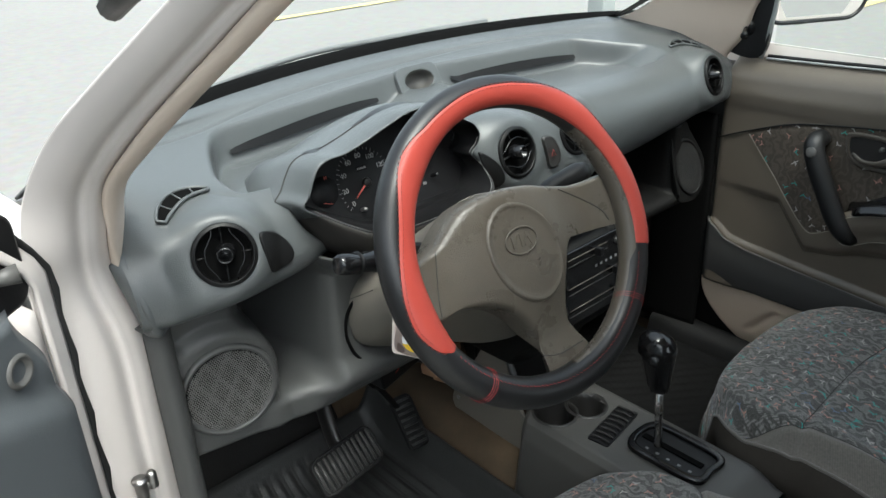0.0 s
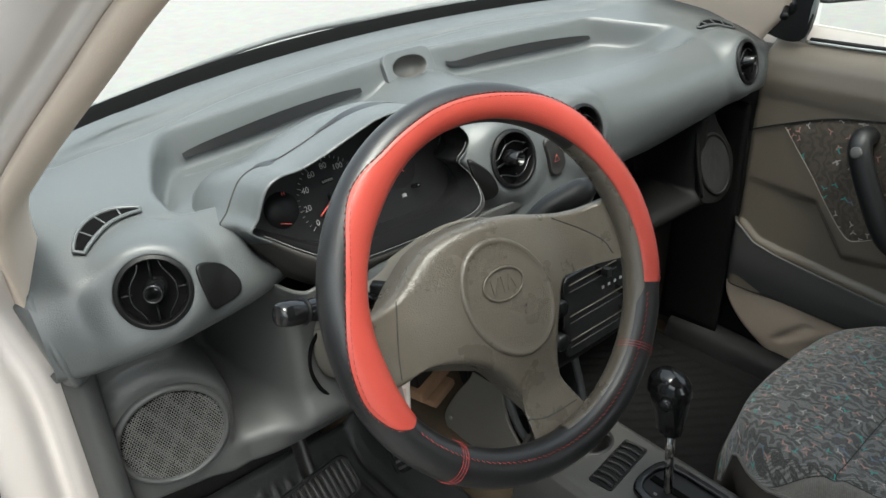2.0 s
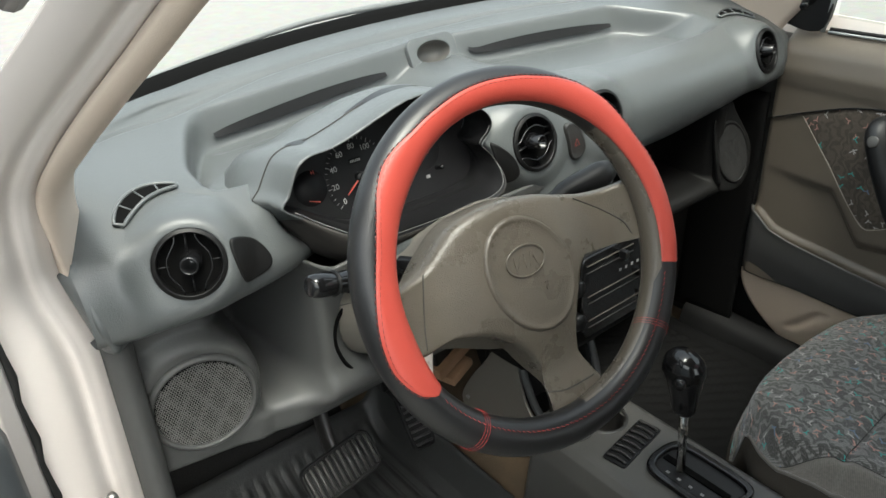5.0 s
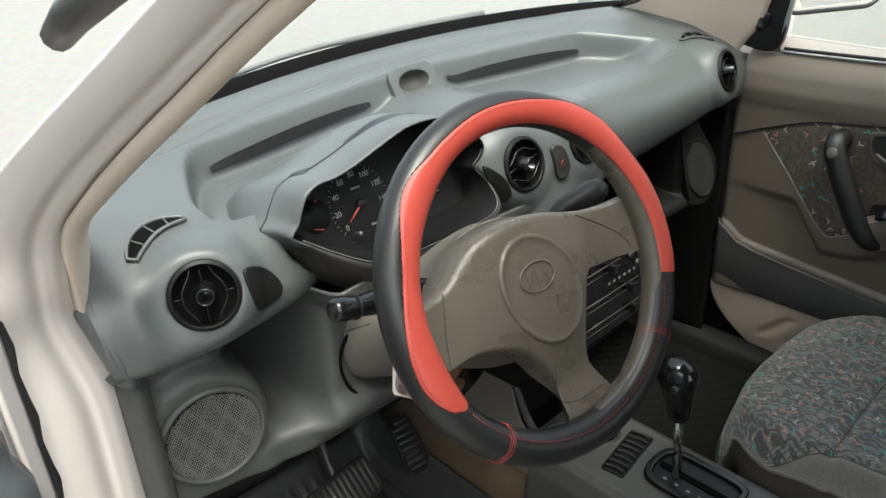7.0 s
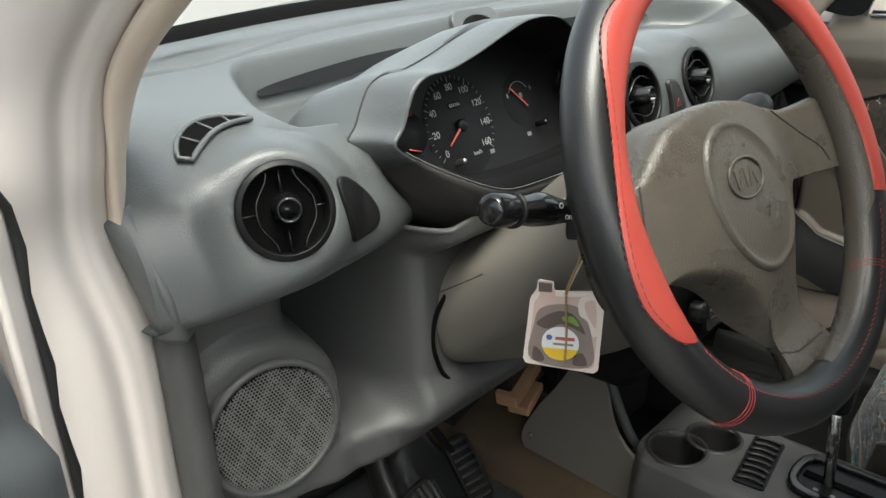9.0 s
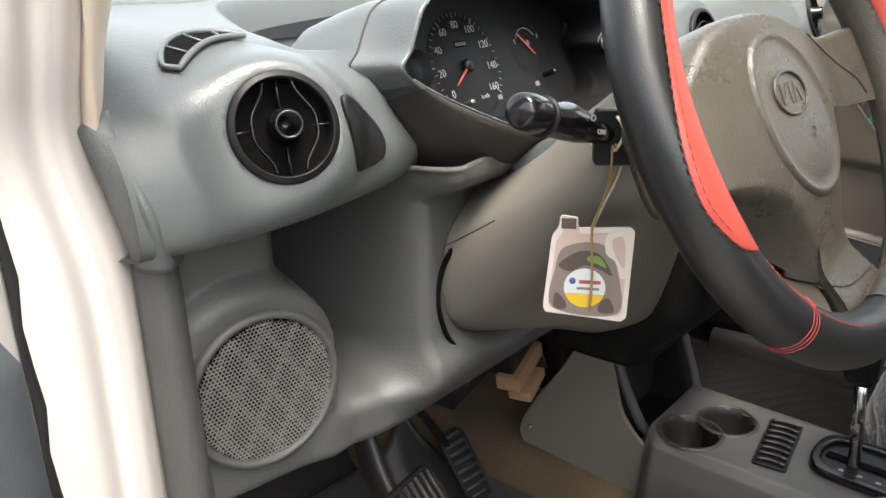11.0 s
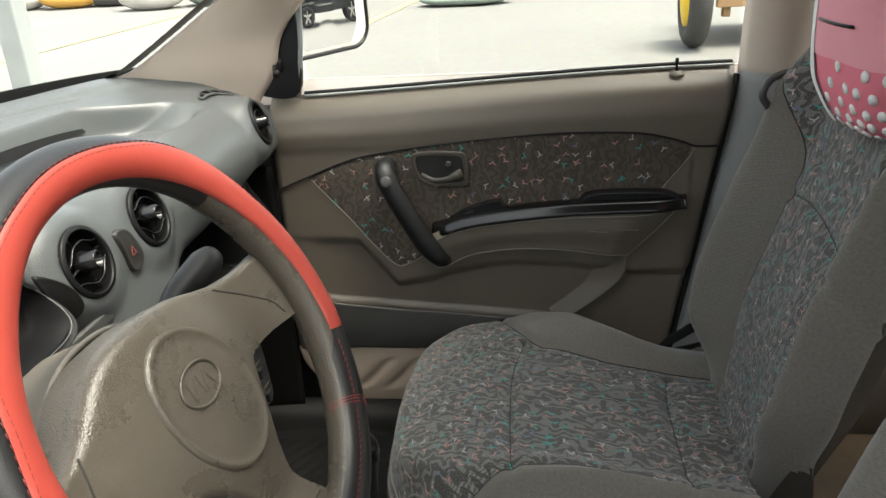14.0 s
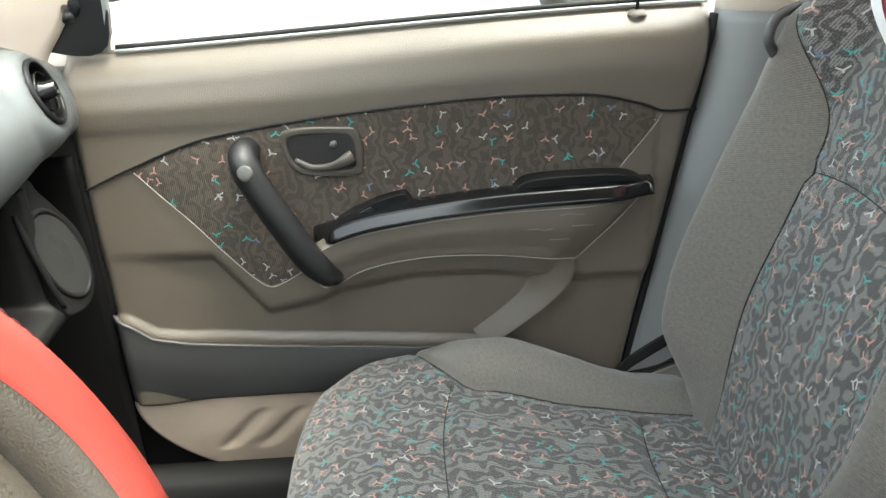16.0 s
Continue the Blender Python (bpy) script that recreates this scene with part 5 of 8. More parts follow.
# flared lower column cover: from the curved edge at the knee panel to the column
COV_E = [(0.838, 0.745, 0.760), (0.834, 0.738, 0.672), (0.775, 0.756, 0.664), (0.700, 0.778, 0.690), (0.612, 0.816, 0.706), (0.565, 0.822, 0.730), (0.548, 0.824, 0.760), (0.545, 0.825, 0.790), (0.553, 0.820, 0.820), (0.575, 0.808, 0.846), (0.605, 0.796, 0.868), (0.640, 0.782, 0.890), (0.690, 0.772, 0.905), (0.745, 0.772, 0.905), (0.815, 0.765, 0.880), (0.836, 0.755, 0.820), (0.838, 0.745, 0.760)]
COV_K = [(0.715, 0.650, 0.920), (0.705, 0.640, 0.900), (0.680, 0.630, 0.893), (0.650, 0.620, 0.890), (0.620, 0.615, 0.890), (0.592, 0.612, 0.893), (0.572, 0.615, 0.902), (0.561, 0.620, 0.914), (0.556, 0.625, 0.930), (0.556, 0.630, 0.946), (0.562, 0.635, 0.962), (0.580, 0.640, 0.978), (0.610, 0.642, 0.988), (0.650, 0.642, 0.986), (0.690, 0.645, 0.970), (0.712, 0.648, 0.945), (0.715, 0.650, 0.920)]


def cover(u, v):
    e, k = spline(COV_E, u), spline(COV_K, u)
    p = e + (k - e) * v
    bulge = math.sin(math.pi * v ** 0.8)
    return p + Vector((-0.25, -0.75, -0.35)).normalized() * (0.006 * bulge) + Vector((0, 0.010 * (1 - smooth01(v, 0.0, 0.06)), 0))


part("lower_cover", sheet(lambda u, v: cover(u, v), 110, 30), COLUMN, col, "grey flared lower column cover", mods=(SOLID(0.004),))
edge = [spline(COV_E, 0.27 + 0.31 * k / 40) + Vector((-0.007, -0.031, -0.004)) for k in range(41)]
# raised near-black tube paints the shaded gap at the cover's edge
part("cover_gap", tube(edge, 0.0024, 8), DARK_VOID, col, "dark gap round the cover")
part("cover_crease", tube([cover(0.475 + 0.02 * k / 8, 0.06 + 0.30 * k / 8) + Vector((0, -0.0004, 0)) for k in range(9)], 0.0006, 5), BLACK, col)

# speaker grille
SM = frame_at((0.379, 0.8275, 0.750), (-0.16, -0.985, 0.05))


def speaker(sm, trim=DASH_LOW, net=MESH_GREY):
    sp = part("speaker_ring", lathe([(0.063, -0.006), (0.0625, 0.002), (0.0595, 0.0045), (0.0565, 0.004), (0.0555, 0.0005), (0.0555, -0.004)], 64, sm), trim, dash, "speaker ring")
    part("speaker_cloth", lathe([(0.0560, 0.0000), (0.0, 0.0012)], 48, sm), DARK_VOID, sp)
    # perforated sheet: a net of hexagonal webs
    bm = bmesh.new()
    pitch = 0.0031
    hole = 0.0011
    rows_ = int(0.056 / (pitch * 0.866)) + 1
    for j in range(-rows_, rows_ + 1):
        for i in range(-22, 23):
            cx, cy = (i + 0.5 * (j % 2)) * pitch, j * pitch * 0.866
            if math.hypot(cx, cy) > 0.0545:
                continue
            hr = hole * (0.8 if ((i + j // 2) % 9 in (0, 1) or (i - (j + 1) // 2) % 9 in (0, 1)) else 1.08)
            out, inn = [], []
            for k in range(6):
                a = radians(60 * k + 30)
                out.append(bm.verts.new((cx + pitch / 1.732 * math.cos(a), cy + pitch / 1.732 * math.sin(a), 0.0030)))
                inn.append(bm.verts.new((cx + hr * math.cos(a), cy + hr * math.sin(a), 0.0024)))
            for k in range(6):
                bm.faces.new((out[k], out[(k + 1) % 6], inn[(k + 1) % 6], inn[k]))
    bm.transform(sm)
    g = part("speaker_grille", bm, net, sp, "fine perforated grey grille", smooth=False)
    tagged(g, kind="stuff")


speaker(SM)

# ---- centre stack ----
def stack(u, v):
    a = -1 + 2 * u
    z = 0.850 - 0.245 * v
    w = 0.094 + 0.006 * smooth01(v, 0.1, 0.5)
    y = 0.748 - 0.070 * smooth01(v, 0.0, 0.32) + 0.03 * abs(a) ** 6 + 0.12 * smooth01(abs(a), 0.93, 1.0) + 0.062 * smooth01(v, 0.66, 1.0)
    return Vector((0.912 + w * a, y, z))


part("centre_panel", sheet(lambda u, v: stack(u, v), 80, 40), GLOVE, dash, "dark centre panel", mods=(SOLID(0.01),))
hvac = part("heater_panel", slab(rounded(0.160, 0.118, 0.012, 5), 0.006, frame_at((0.917, 0.674, 0.762), (0, -0.995, 0.10))), BLACK_GLOSS, dash, "glossy black heater control panel with sliders", smooth=False, mods=(BEVEL(0.0015, 2),))
HM = frame_at((0.917, 0.674, 0.762), (0, -0.995, 0.10)) @ Matrix.Translation((0, 0, 0.006))
for y0, x1 in ((0.047, 0.022), (0.002, 0.064), (-0.034, 0.070)):
    part("slider_slot", tube([HM @ Vector((-0.070, y0, 0.0006)), HM @ Vector((x1, y0, 0.0006))], 0.0008, 6), LATCH, hvac, "thin pale edge of a slider slot")
    part("slider_slot", tube([HM @ Vector((-0.070, y0 - 0.010, 0.0006)), HM @ Vector((x1, y0 - 0.010, 0.0006))], 0.0007, 6), BLACK_SATIN, hvac)
    part("slider_knob", box((0.008, 0.012, 0.012), HM, (x1 - 0.026, y0 - 0.005, 0.006)), BLACK, hvac, smooth=False, mods=(BEVEL(0.001, 2),))
for x0, y0 in ((0.046, 0.042), (0.062, 0.024)):
    part("small_button", lathe([(0.006, 0), (0.006, 0.003), (0.0045, 0.0045), (0, 0.0045)], 20, HM @ Matrix.Translation((x0, y0, 0))), BLACK_SATIN, hvac)
part("symbols", join(*[box((0.0045, 0.004, 0.0004), HM, (-0.005 + 0.012 * k, 0.018, 0.0004)) for k in range(6)]), GREY_PRINT, hvac, smooth=False)
for y0 in (0.02, -0.03):
    part("round_knob", lathe([(0.012, 0), (0.012, 0.012), (0.010, 0.015), (0, 0.015)], 24, HM @ Matrix.Translation((-0.086, y0, -0.012))), BLACK, hvac)
# radio recess with trim above the heater panel
radio = part("radio_slot", slab(rounded(0.150, 0.030, 0.004, 3), 0.008, frame_at((0.915, 0.716, 0.838), (0, -0.93, 0.36))), BLACK_GLOSS, dash, "black radio slot with a bright line", smooth=False, mods=(BEVEL(0.001, 2),))
part("bright_line", tube([frame_at((0.915, 0.716, 0.838), (0, -0.93, 0.36)) @ Vector((x, -0.010, 0.009)) for x in (-0.07, 0.07)], 0.0006, 6), STEEL, radio)
# open shelf on the passenger's side
def shelf_face(u, v):
    x = 1.00 + 0.33 * u
    z = 0.872 - 0.195 * v
    rec = smooth01(x, 1.02, 1.05) * smooth01(1.312 - x, 0.0, 0.016) * smooth01(z, 0.735, 0.750)
    lip_ = math.exp(-((z - 0.728) / 0.014) ** 2)
    y = 0.800 + 0.115 * rec - 0.014 * lip_ + 0.12 * smooth01(z, 0.718, 0.685)
    return Vector((x, y, z))


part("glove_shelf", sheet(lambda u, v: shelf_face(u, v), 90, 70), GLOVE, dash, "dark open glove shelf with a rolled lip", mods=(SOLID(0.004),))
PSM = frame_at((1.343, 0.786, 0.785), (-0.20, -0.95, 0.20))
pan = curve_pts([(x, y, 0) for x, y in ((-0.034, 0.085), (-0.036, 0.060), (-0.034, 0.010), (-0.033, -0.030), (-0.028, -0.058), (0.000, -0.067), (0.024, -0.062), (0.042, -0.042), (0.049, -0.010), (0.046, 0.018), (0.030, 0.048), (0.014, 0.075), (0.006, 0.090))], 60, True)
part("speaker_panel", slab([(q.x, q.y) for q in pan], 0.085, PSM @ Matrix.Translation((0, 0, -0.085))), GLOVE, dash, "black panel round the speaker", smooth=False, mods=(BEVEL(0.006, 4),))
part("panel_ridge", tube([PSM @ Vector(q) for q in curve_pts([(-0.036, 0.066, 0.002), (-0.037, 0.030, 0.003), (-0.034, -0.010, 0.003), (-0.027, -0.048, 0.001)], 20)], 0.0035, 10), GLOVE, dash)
# the grille's colour is lowered too, for the shade below the dash
speaker(PSM @ pose(0.004, 0.002, -0.0005, 0, 0, 14) @ Matrix.Diagonal((0.58, 0.93, 0.8, 1)), GLOVE, mat("shade_darkened_grille", (0.011, 0.0107, 0.010), 0.6))

FOOT = [(0.830, 0.62), (1.006, 0.63), (1.016, 0.56), (1.010, 0.48), (0.995, 0.40), (0.985, 0.33), (0.94, 0.33), (0.94, 0.50), (0.830, 0.50)]
part("stack_foot", slab(FOOT, 0.02, Matrix(((1, 0, 0, 0), (0, 0, 1, 0.785), (0, 1, 0, 0), (0, 0, 0, 1)))), BLACK_SATIN, dash, "black foot of the centre stack", smooth=False, mods=(BEVEL(0.002, 2),))

# ---- centre console ----
cons = thing("centre_console", "dark grey plastic centre console with cup holders and gear selector", "console", at=(0.887, 0.62, 0.33))
CX0, CX1, CT = 0.800, 0.962, 0.535


def console_body(u, v):
    """u along the car from the stack to the seats, v over the section."""
    y = 0.726 - 0.371 * u
    nose = 0.022 * (1 - smooth01(u, 0.0, 0.07)) ** 2
    top = CT - 0.02 * smooth01(u, 0.85, 1.0)
    pts = [(CX0 - 0.030, 0.33), (CX0 - 0.022, 0.40), (CX0 - 0.008, 0.50), (CX0 + 0.002, top - 0.008), (CX0 + 0.012, top), (CX1 - 0.012, top), (CX1 - 0.002, top - 0.008), (CX1 + 0.012, 0.48), (CX1 + 0.026, 0.40), (CX1 + 0.03, 0.33)]
    n = len(pts) - 1
    f = v * n
    i = min(int(f), n - 1)
    f -= i
    x = pts[i][0] * (1 - f) + pts[i + 1][0] * f
    z = pts[i][1] * (1 - f) + pts[i + 1][1] * f
    return Vector((x + nose * smooth01(XC - x, 0.02, 0.07), y, z))


bmc = sheet(lambda u, v: console_body(u, v), 110, 100)
# open the cup wells: drop the top faces inside the two circles
CUPS = [((0.845, 0.684), 0.033), ((0.894, 0.660), 0.030)]
kill = [f for f in bmc.faces if f.calc_center_median().z > CT - 0.006 and any((f.calc_center_median().xy - Vector(c)).length < r + 0.002 for c, r in CUPS)]
bmesh.ops.delete(bmc, geom=kill, context="FACES")
part("console_shell", bmc, CONSOLE, cons, "dark grey console shell")
for c, r in CUPS:
    part("cup_holder", lathe([(r + 0.005, 0.0005), (r + 0.002, 0.0025), (r, 0.0015), (r - 0.002, -0.01), (r - 0.003, -0.045), (r - 0.008, -0.05), (0, -0.05)], 48, Matrix.Translation((*c, CT))), BLACK_SATIN, cons, "round cup holder")
# coin tray with curved ribs
coin = part("coin_holder", slab(rounded(0.100, 0.036, 0.004, 3), 0.002, pose(0.882, 0.598, CT + 0.0005, 0, 0, 8)), BLACK, cons, "ribbed coin holder", smooth=False)
for k in range(8):
    part("rib", tube([pose(0.882, 0.598, CT + 0.003, 0, 0, 8) @ Vector((-0.043 + 0.0122 * k + 0.003 * math.sin(t * math.pi), -0.015 + 0.030 * t, 0.0015)) for t in [i / 6 for i in range(7)]], 0.0019, 8), BLACK_SATIN, coin)
# selector gate
gate_o = ring_outline([(0.040, -0.085), (0.046, 0.0), (0.040, 0.055), (0.0, 0.068), (-0.040, 0.055), (-0.046, 0.0), (-0.040, -0.085), (0.0, -0.092)], 48)
gate_i = ring_outline([(0.030, -0.075), (0.034, 0.0), (0.028, 0.045), (0.0, 0.055), (-0.028, 0.045), (-0.034, 0.0), (-0.030, -0.075), (0.0, -0.080)], 48)
gate = part("selector_gate", slab(gate_o, 0.010, pose(0.893, 0.508, CT, 0, 0, 0) @ Matrix.Diagonal((0.92, 0.82, 1, 1)), hole=gate_i), BLACK_GLOSS, cons, "glossy black selector surround", smooth=False, mods=(BEVEL(0.003, 3),))
part("gate_plate", slab(gate_i, 0.004, pose(0.893, 0.508, CT, 0, 0, 0) @ Matrix.Diagonal((0.92, 0.82, 1, 1))), BLACK, gate, smooth=False)
part("gate_slot", box((0.010, 0.10, 0.002), None, (0.893, 0.50, CT + 0.0052)), DARK_VOID, gate, smooth=False)
part("position_marks", join(*[box((0.004, 0.005, 0.0004), None, (0.872, 0.53 - 0.018 * k, CT + 0.0046)) for k in range(5)]), GREY_PRINT, gate, smooth=False)
lever = part("selector_lever", tube([(0.889, 0.522, CT + 0.004), (0.888, 0.526, 0.60), (0.887, 0.531, 0.655)], 0.0062, 16), CHROME, cons, "bright steel selector rod")
kn = [(0.887, 0.531, 0.638), (0.887, 0.531, 0.645), (0.886, 0.532, 0.664), (0.883, 0.533, 0.688), (0.879, 0.533, 0.708), (0.877, 0.532, 0.722), (0.876, 0.530, 0.732), (0.876, 0.529, 0.737)]
rad = [0.0125, 0.0150, 0.0175, 0.0215, 0.0248, 0.0232, 0.0160, 0.004]
part("selector_knob", tube(curve_pts(kn, 22), lambda t: float(np.interp(t, [k / 7 for k in range(8)], rad)), 24, side=(0, 1, 0), flat=1.15), BLACK_GLOSS, lever, "glossy black grip")
part("release_button", lathe([(0.0085, 0), (0.0085, 0.006), (0.007, 0.008), (0, 0.0085)], 20, frame_at((0.856, 0.522, 0.706), (-0.97, -0.25, 0.1))), BLACK_GLOSS, lever)

# side flank between stack and console, with an open pocket
OUT = [(0.800, 0.650), (0.850, 0.566), (0.885, 0.512), (0.909, 0.463), (0.903, 0.435), (0.875, 0.404), (0.813, 0.370), (0.740, 0.340), (0.722, 0.400), (0.722, 0.488), (0.745, 0.515), (0.765, 0.544), (0.778, 0.600)]
oo = curve_pts([(y, z, 0) for y, z in OUT], 60, True)
part("console_flank", slab([(q.x, q.y) for q in oo], 0.006, Matrix(((0, 0, 1, 0.829), (1, 0, 0, 0), (0, 1, 0, 0), (0, 0, 0, 1)))), COLUMN, cons, "brown-grey side panel held by a screw", smooth=False, mods=(BEVEL(0.002, 2),))
part("screw", lathe([(0.004, 0), (0.004, 0.002), (0.0025, 0.003), (0, 0.0022)], 16, frame_at((0.829, 0.893, 0.464), (-1, 0, 0))), STEEL, cons)
# open pocket box ahead of the cups
def pocket(u, v):
    pts = [(0.832, 0.612), (0.833, 0.56), (0.842, 0.517), (0.866, 0.508), (0.930, 0.504), (0.952, 0.510), (0.960, 0.55), (0.963, 0.600)]
    q = spline([(a, b, 0) for a, b in pts], v)
    return Vector((q.x, 0.738 + 0.42 * (q.y - 0.515) - 0.14 * (q.x - 0.83) + 0.11 * u, q.y - 0.01 * u))


part("pocket", sheet(lambda u, v: pocket(u, v), 6, 30), GLOVE, cons, "dark open pocket", mods=(SOLID(0.004),))
part("pocket_rim", tube([pocket(0.0, k / 30) for k in range(31)], 0.006, 10), DASH_LOW, cons)
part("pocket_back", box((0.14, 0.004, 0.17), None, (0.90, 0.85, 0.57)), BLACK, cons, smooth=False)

# ---- floor, bulkhead, mats ----
def floor_z(x, y):
    z = 0.315 + 0.015 * noise.noise((x * 5, y * 5, 0)) * 0.4
    z += 0.30 * smooth01(y, 1.00, 1.30)
    tun = smooth01(abs(x - XC), 0.16, 0.07)
    return z + 0.12 * tun


fl = thing("floor", "dusty dark carpeted car floor", "floor", "structure", at=(XC, 0.4, 0.28))
for xa, xb, cloth, words in ((0.27, 0.695, CARPET_DARK, "black carpet"), (0.695, 1.505, CARPET, "dusty brown-black carpet")):
    part("carpet", sheet(lambda u, v: (xa + (xb - xa) * u, -1.25 + 2.55 * v, floor_z(xa + (xb - xa) * u, -1.25 + 2.55 * v)), 50, 90), cloth, fl, words, mods=(SOLID(0.01),))


def rib_mat(x0, x1, y0, y1, name, label, turn=0.0, rubber=MATRUB):
    t = thing(name, label, "floor mat", at=((x0 + x1) / 2, (y0 + y1) / 2, 0.33))
    def h(u, v):
        x, y = x0 + (x1 - x0) * u, y0 + (y1 - y0) * v
        edge = min(u, 1 - u) * (x1 - x0), min(v, 1 - v) * (y1 - y0)
        e = min(edge)
        z = floor_z(x, y) + 0.014
        z += 0.008 * (1 - smooth01(e, 0.010, 0.022))
        if e > 0.03:
            k = (x * math.cos(turn) + y * math.sin(turn)) / 0.024
            z += 0.005 * smooth01(abs((k % 1) - 0.5), 0.30, 0.38)
        return (x, y, z)
    part("rubber_sheet", sheet(h, int((x1 - x0) / 0.004), int((y1 - y0) / 0.008)), rubber, t, mods=(SOLID(0.004),))


rib_mat(0.345, 0.775, 0.52, 1.08, "driver_floor_mat", "dark ribbed rubber mat under the pedals")
rib_mat(1.035, 1.43, 0.52, 1.06, "passenger_floor_mat", "dark ribbed rubber mat in the passenger footwell", 0.9, MAT_SHADED)
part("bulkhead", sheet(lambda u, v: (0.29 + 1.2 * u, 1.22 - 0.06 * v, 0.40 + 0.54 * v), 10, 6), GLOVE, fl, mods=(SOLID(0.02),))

# ---- pedals ----
def pedal_pad(name, c, w, h, tilt, yaw, parent, bars):
    m = pose(*c, tilt, 0, yaw)
    p = part(name, slab(rounded(w, h, min(w, h) * 0.22, 5), 0.008, m), RUBBER, parent, "black ribbed rubber pad", smooth=False, mods=(BEVEL(0.002, 2),))
    part("rim", tube([m @ Vector((x, y, 0.009)) for x, y in rounded(w - 0.004, h - 0.004, min(w, h) * 0.22, 5)], 0.0028, 6, closed=True), RUBBER, p)
    for k in range(bars):
        if w > h:
            x = -w / 2 + w * (k + 0.75) / (bars + 0.5)
            q = [m @ Vector((x, -h / 2 + 0.006, 0.009)), m @ Vector((x, h / 2 - 0.006, 0.009))]
        else:
            y = -h / 2 + h * (k + 0.75) / (bars + 0.5)
            q = [m @ Vector((-w / 2 + 0.005, y, 0.009)), m @ Vector((w / 2 - 0.005, y, 0.009))]
        part("rib", tube(q, 0.0024, 6), PEDAL_RIB, p)
    return p


bp = thing("brake_pedal", "wide brake pedal with worn ribbed black pad", "pedal", at=(0.567, 0.88, 0.50))
pedal_pad("pad", (0.560, 0.868, 0.497), 0.125, 0.062, 52, 8, bp, 12)
part("arm", tube(curve_pts([(0.565, 0.882, 0.492), (0.570, 0.92, 0.53), (0.578, 0.96, 0.62), (0.585, 0.98, 0.74)], 16), 0.010, 10, flat=1.8, side=(0, 1, 0)), BLACK_SATIN, bp, "black steel arm")
gp = thing("accelerator_pedal", "narrow accelerator pedal with ribbed black pad", "pedal", at=(0.75, 0.95, 0.42))
pedal_pad("pad", (0.752, 0.948, 0.420), 0.042, 0.098, 48, -6, gp, 8)
part("arm", tube(curve_pts([(0.745, 0.965, 0.445), (0.715, 0.975, 0.50), (0.690, 0.965, 0.53), (0.665, 0.97, 0.60), (0.66, 0.98, 0.68)], 20), 0.0055, 10), BLACK_GLOSS, gp, "bent black steel rod")
part("bracket", box((0.06, 0.03, 0.12), pose(0.665, 1.0, 0.62, 12, 0, 0)), STEEL, gp, smooth=False, mods=(BEVEL(0.008, 2),))
part("bracket", box((0.05, 0.03, 0.16), pose(0.575, 1.0, 0.64, 12, 0, 0)), BLACK, bp, smooth=False, mods=(BEVEL(0.006, 2),))
# loose boxes and wires under the dashboard
for k, (x, y, z, w, d, h, rz, mt) in enumerate(((0.778, 0.90, 0.618, 0.10, 0.06, 0.045, 14, BLACK), (0.772, 0.872, 0.588, 0.080, 0.03, 0.020, 14, BROWN_BOARD), (0.785, 0.870, 0.558, 0.055, 0.03, 0.014, 16, BROWN_BOARD), (0.700, 0.92, 0.605, 0.11, 0.08, 0.035, 5, BLACK))):
    t = thing("relay_box" if mt is BLACK else "fuse_board", "small %s box mounted under the dashboard" % ("black" if mt is BLACK else "brown"), "electrical box", at=(x, y, z))
    part("case", box((w, d, h), pose(x, y, z, 0, -10, rz)), mt, t, smooth=False, mods=(BEVEL(0.003, 2),))
wl = thing("wire_loom", "thin dark wires hanging under the dashboard", "wiring", at=(0.66, 0.88, 0.64))
for k in range(5):
    part("wire", tube(curve_pts([(0.60 + 0.015 * k, 0.90, 0.665), (0.63 + 0.012 * k, 0.88, 0.625 - 0.006 * k), (0.68 + 0.006 * k, 0.89, 0.63), (0.71, 0.92, 0.66 - 0.004 * k)], 18), 0.0022, 6), RUBBER if k % 2 else THREAD, wl)

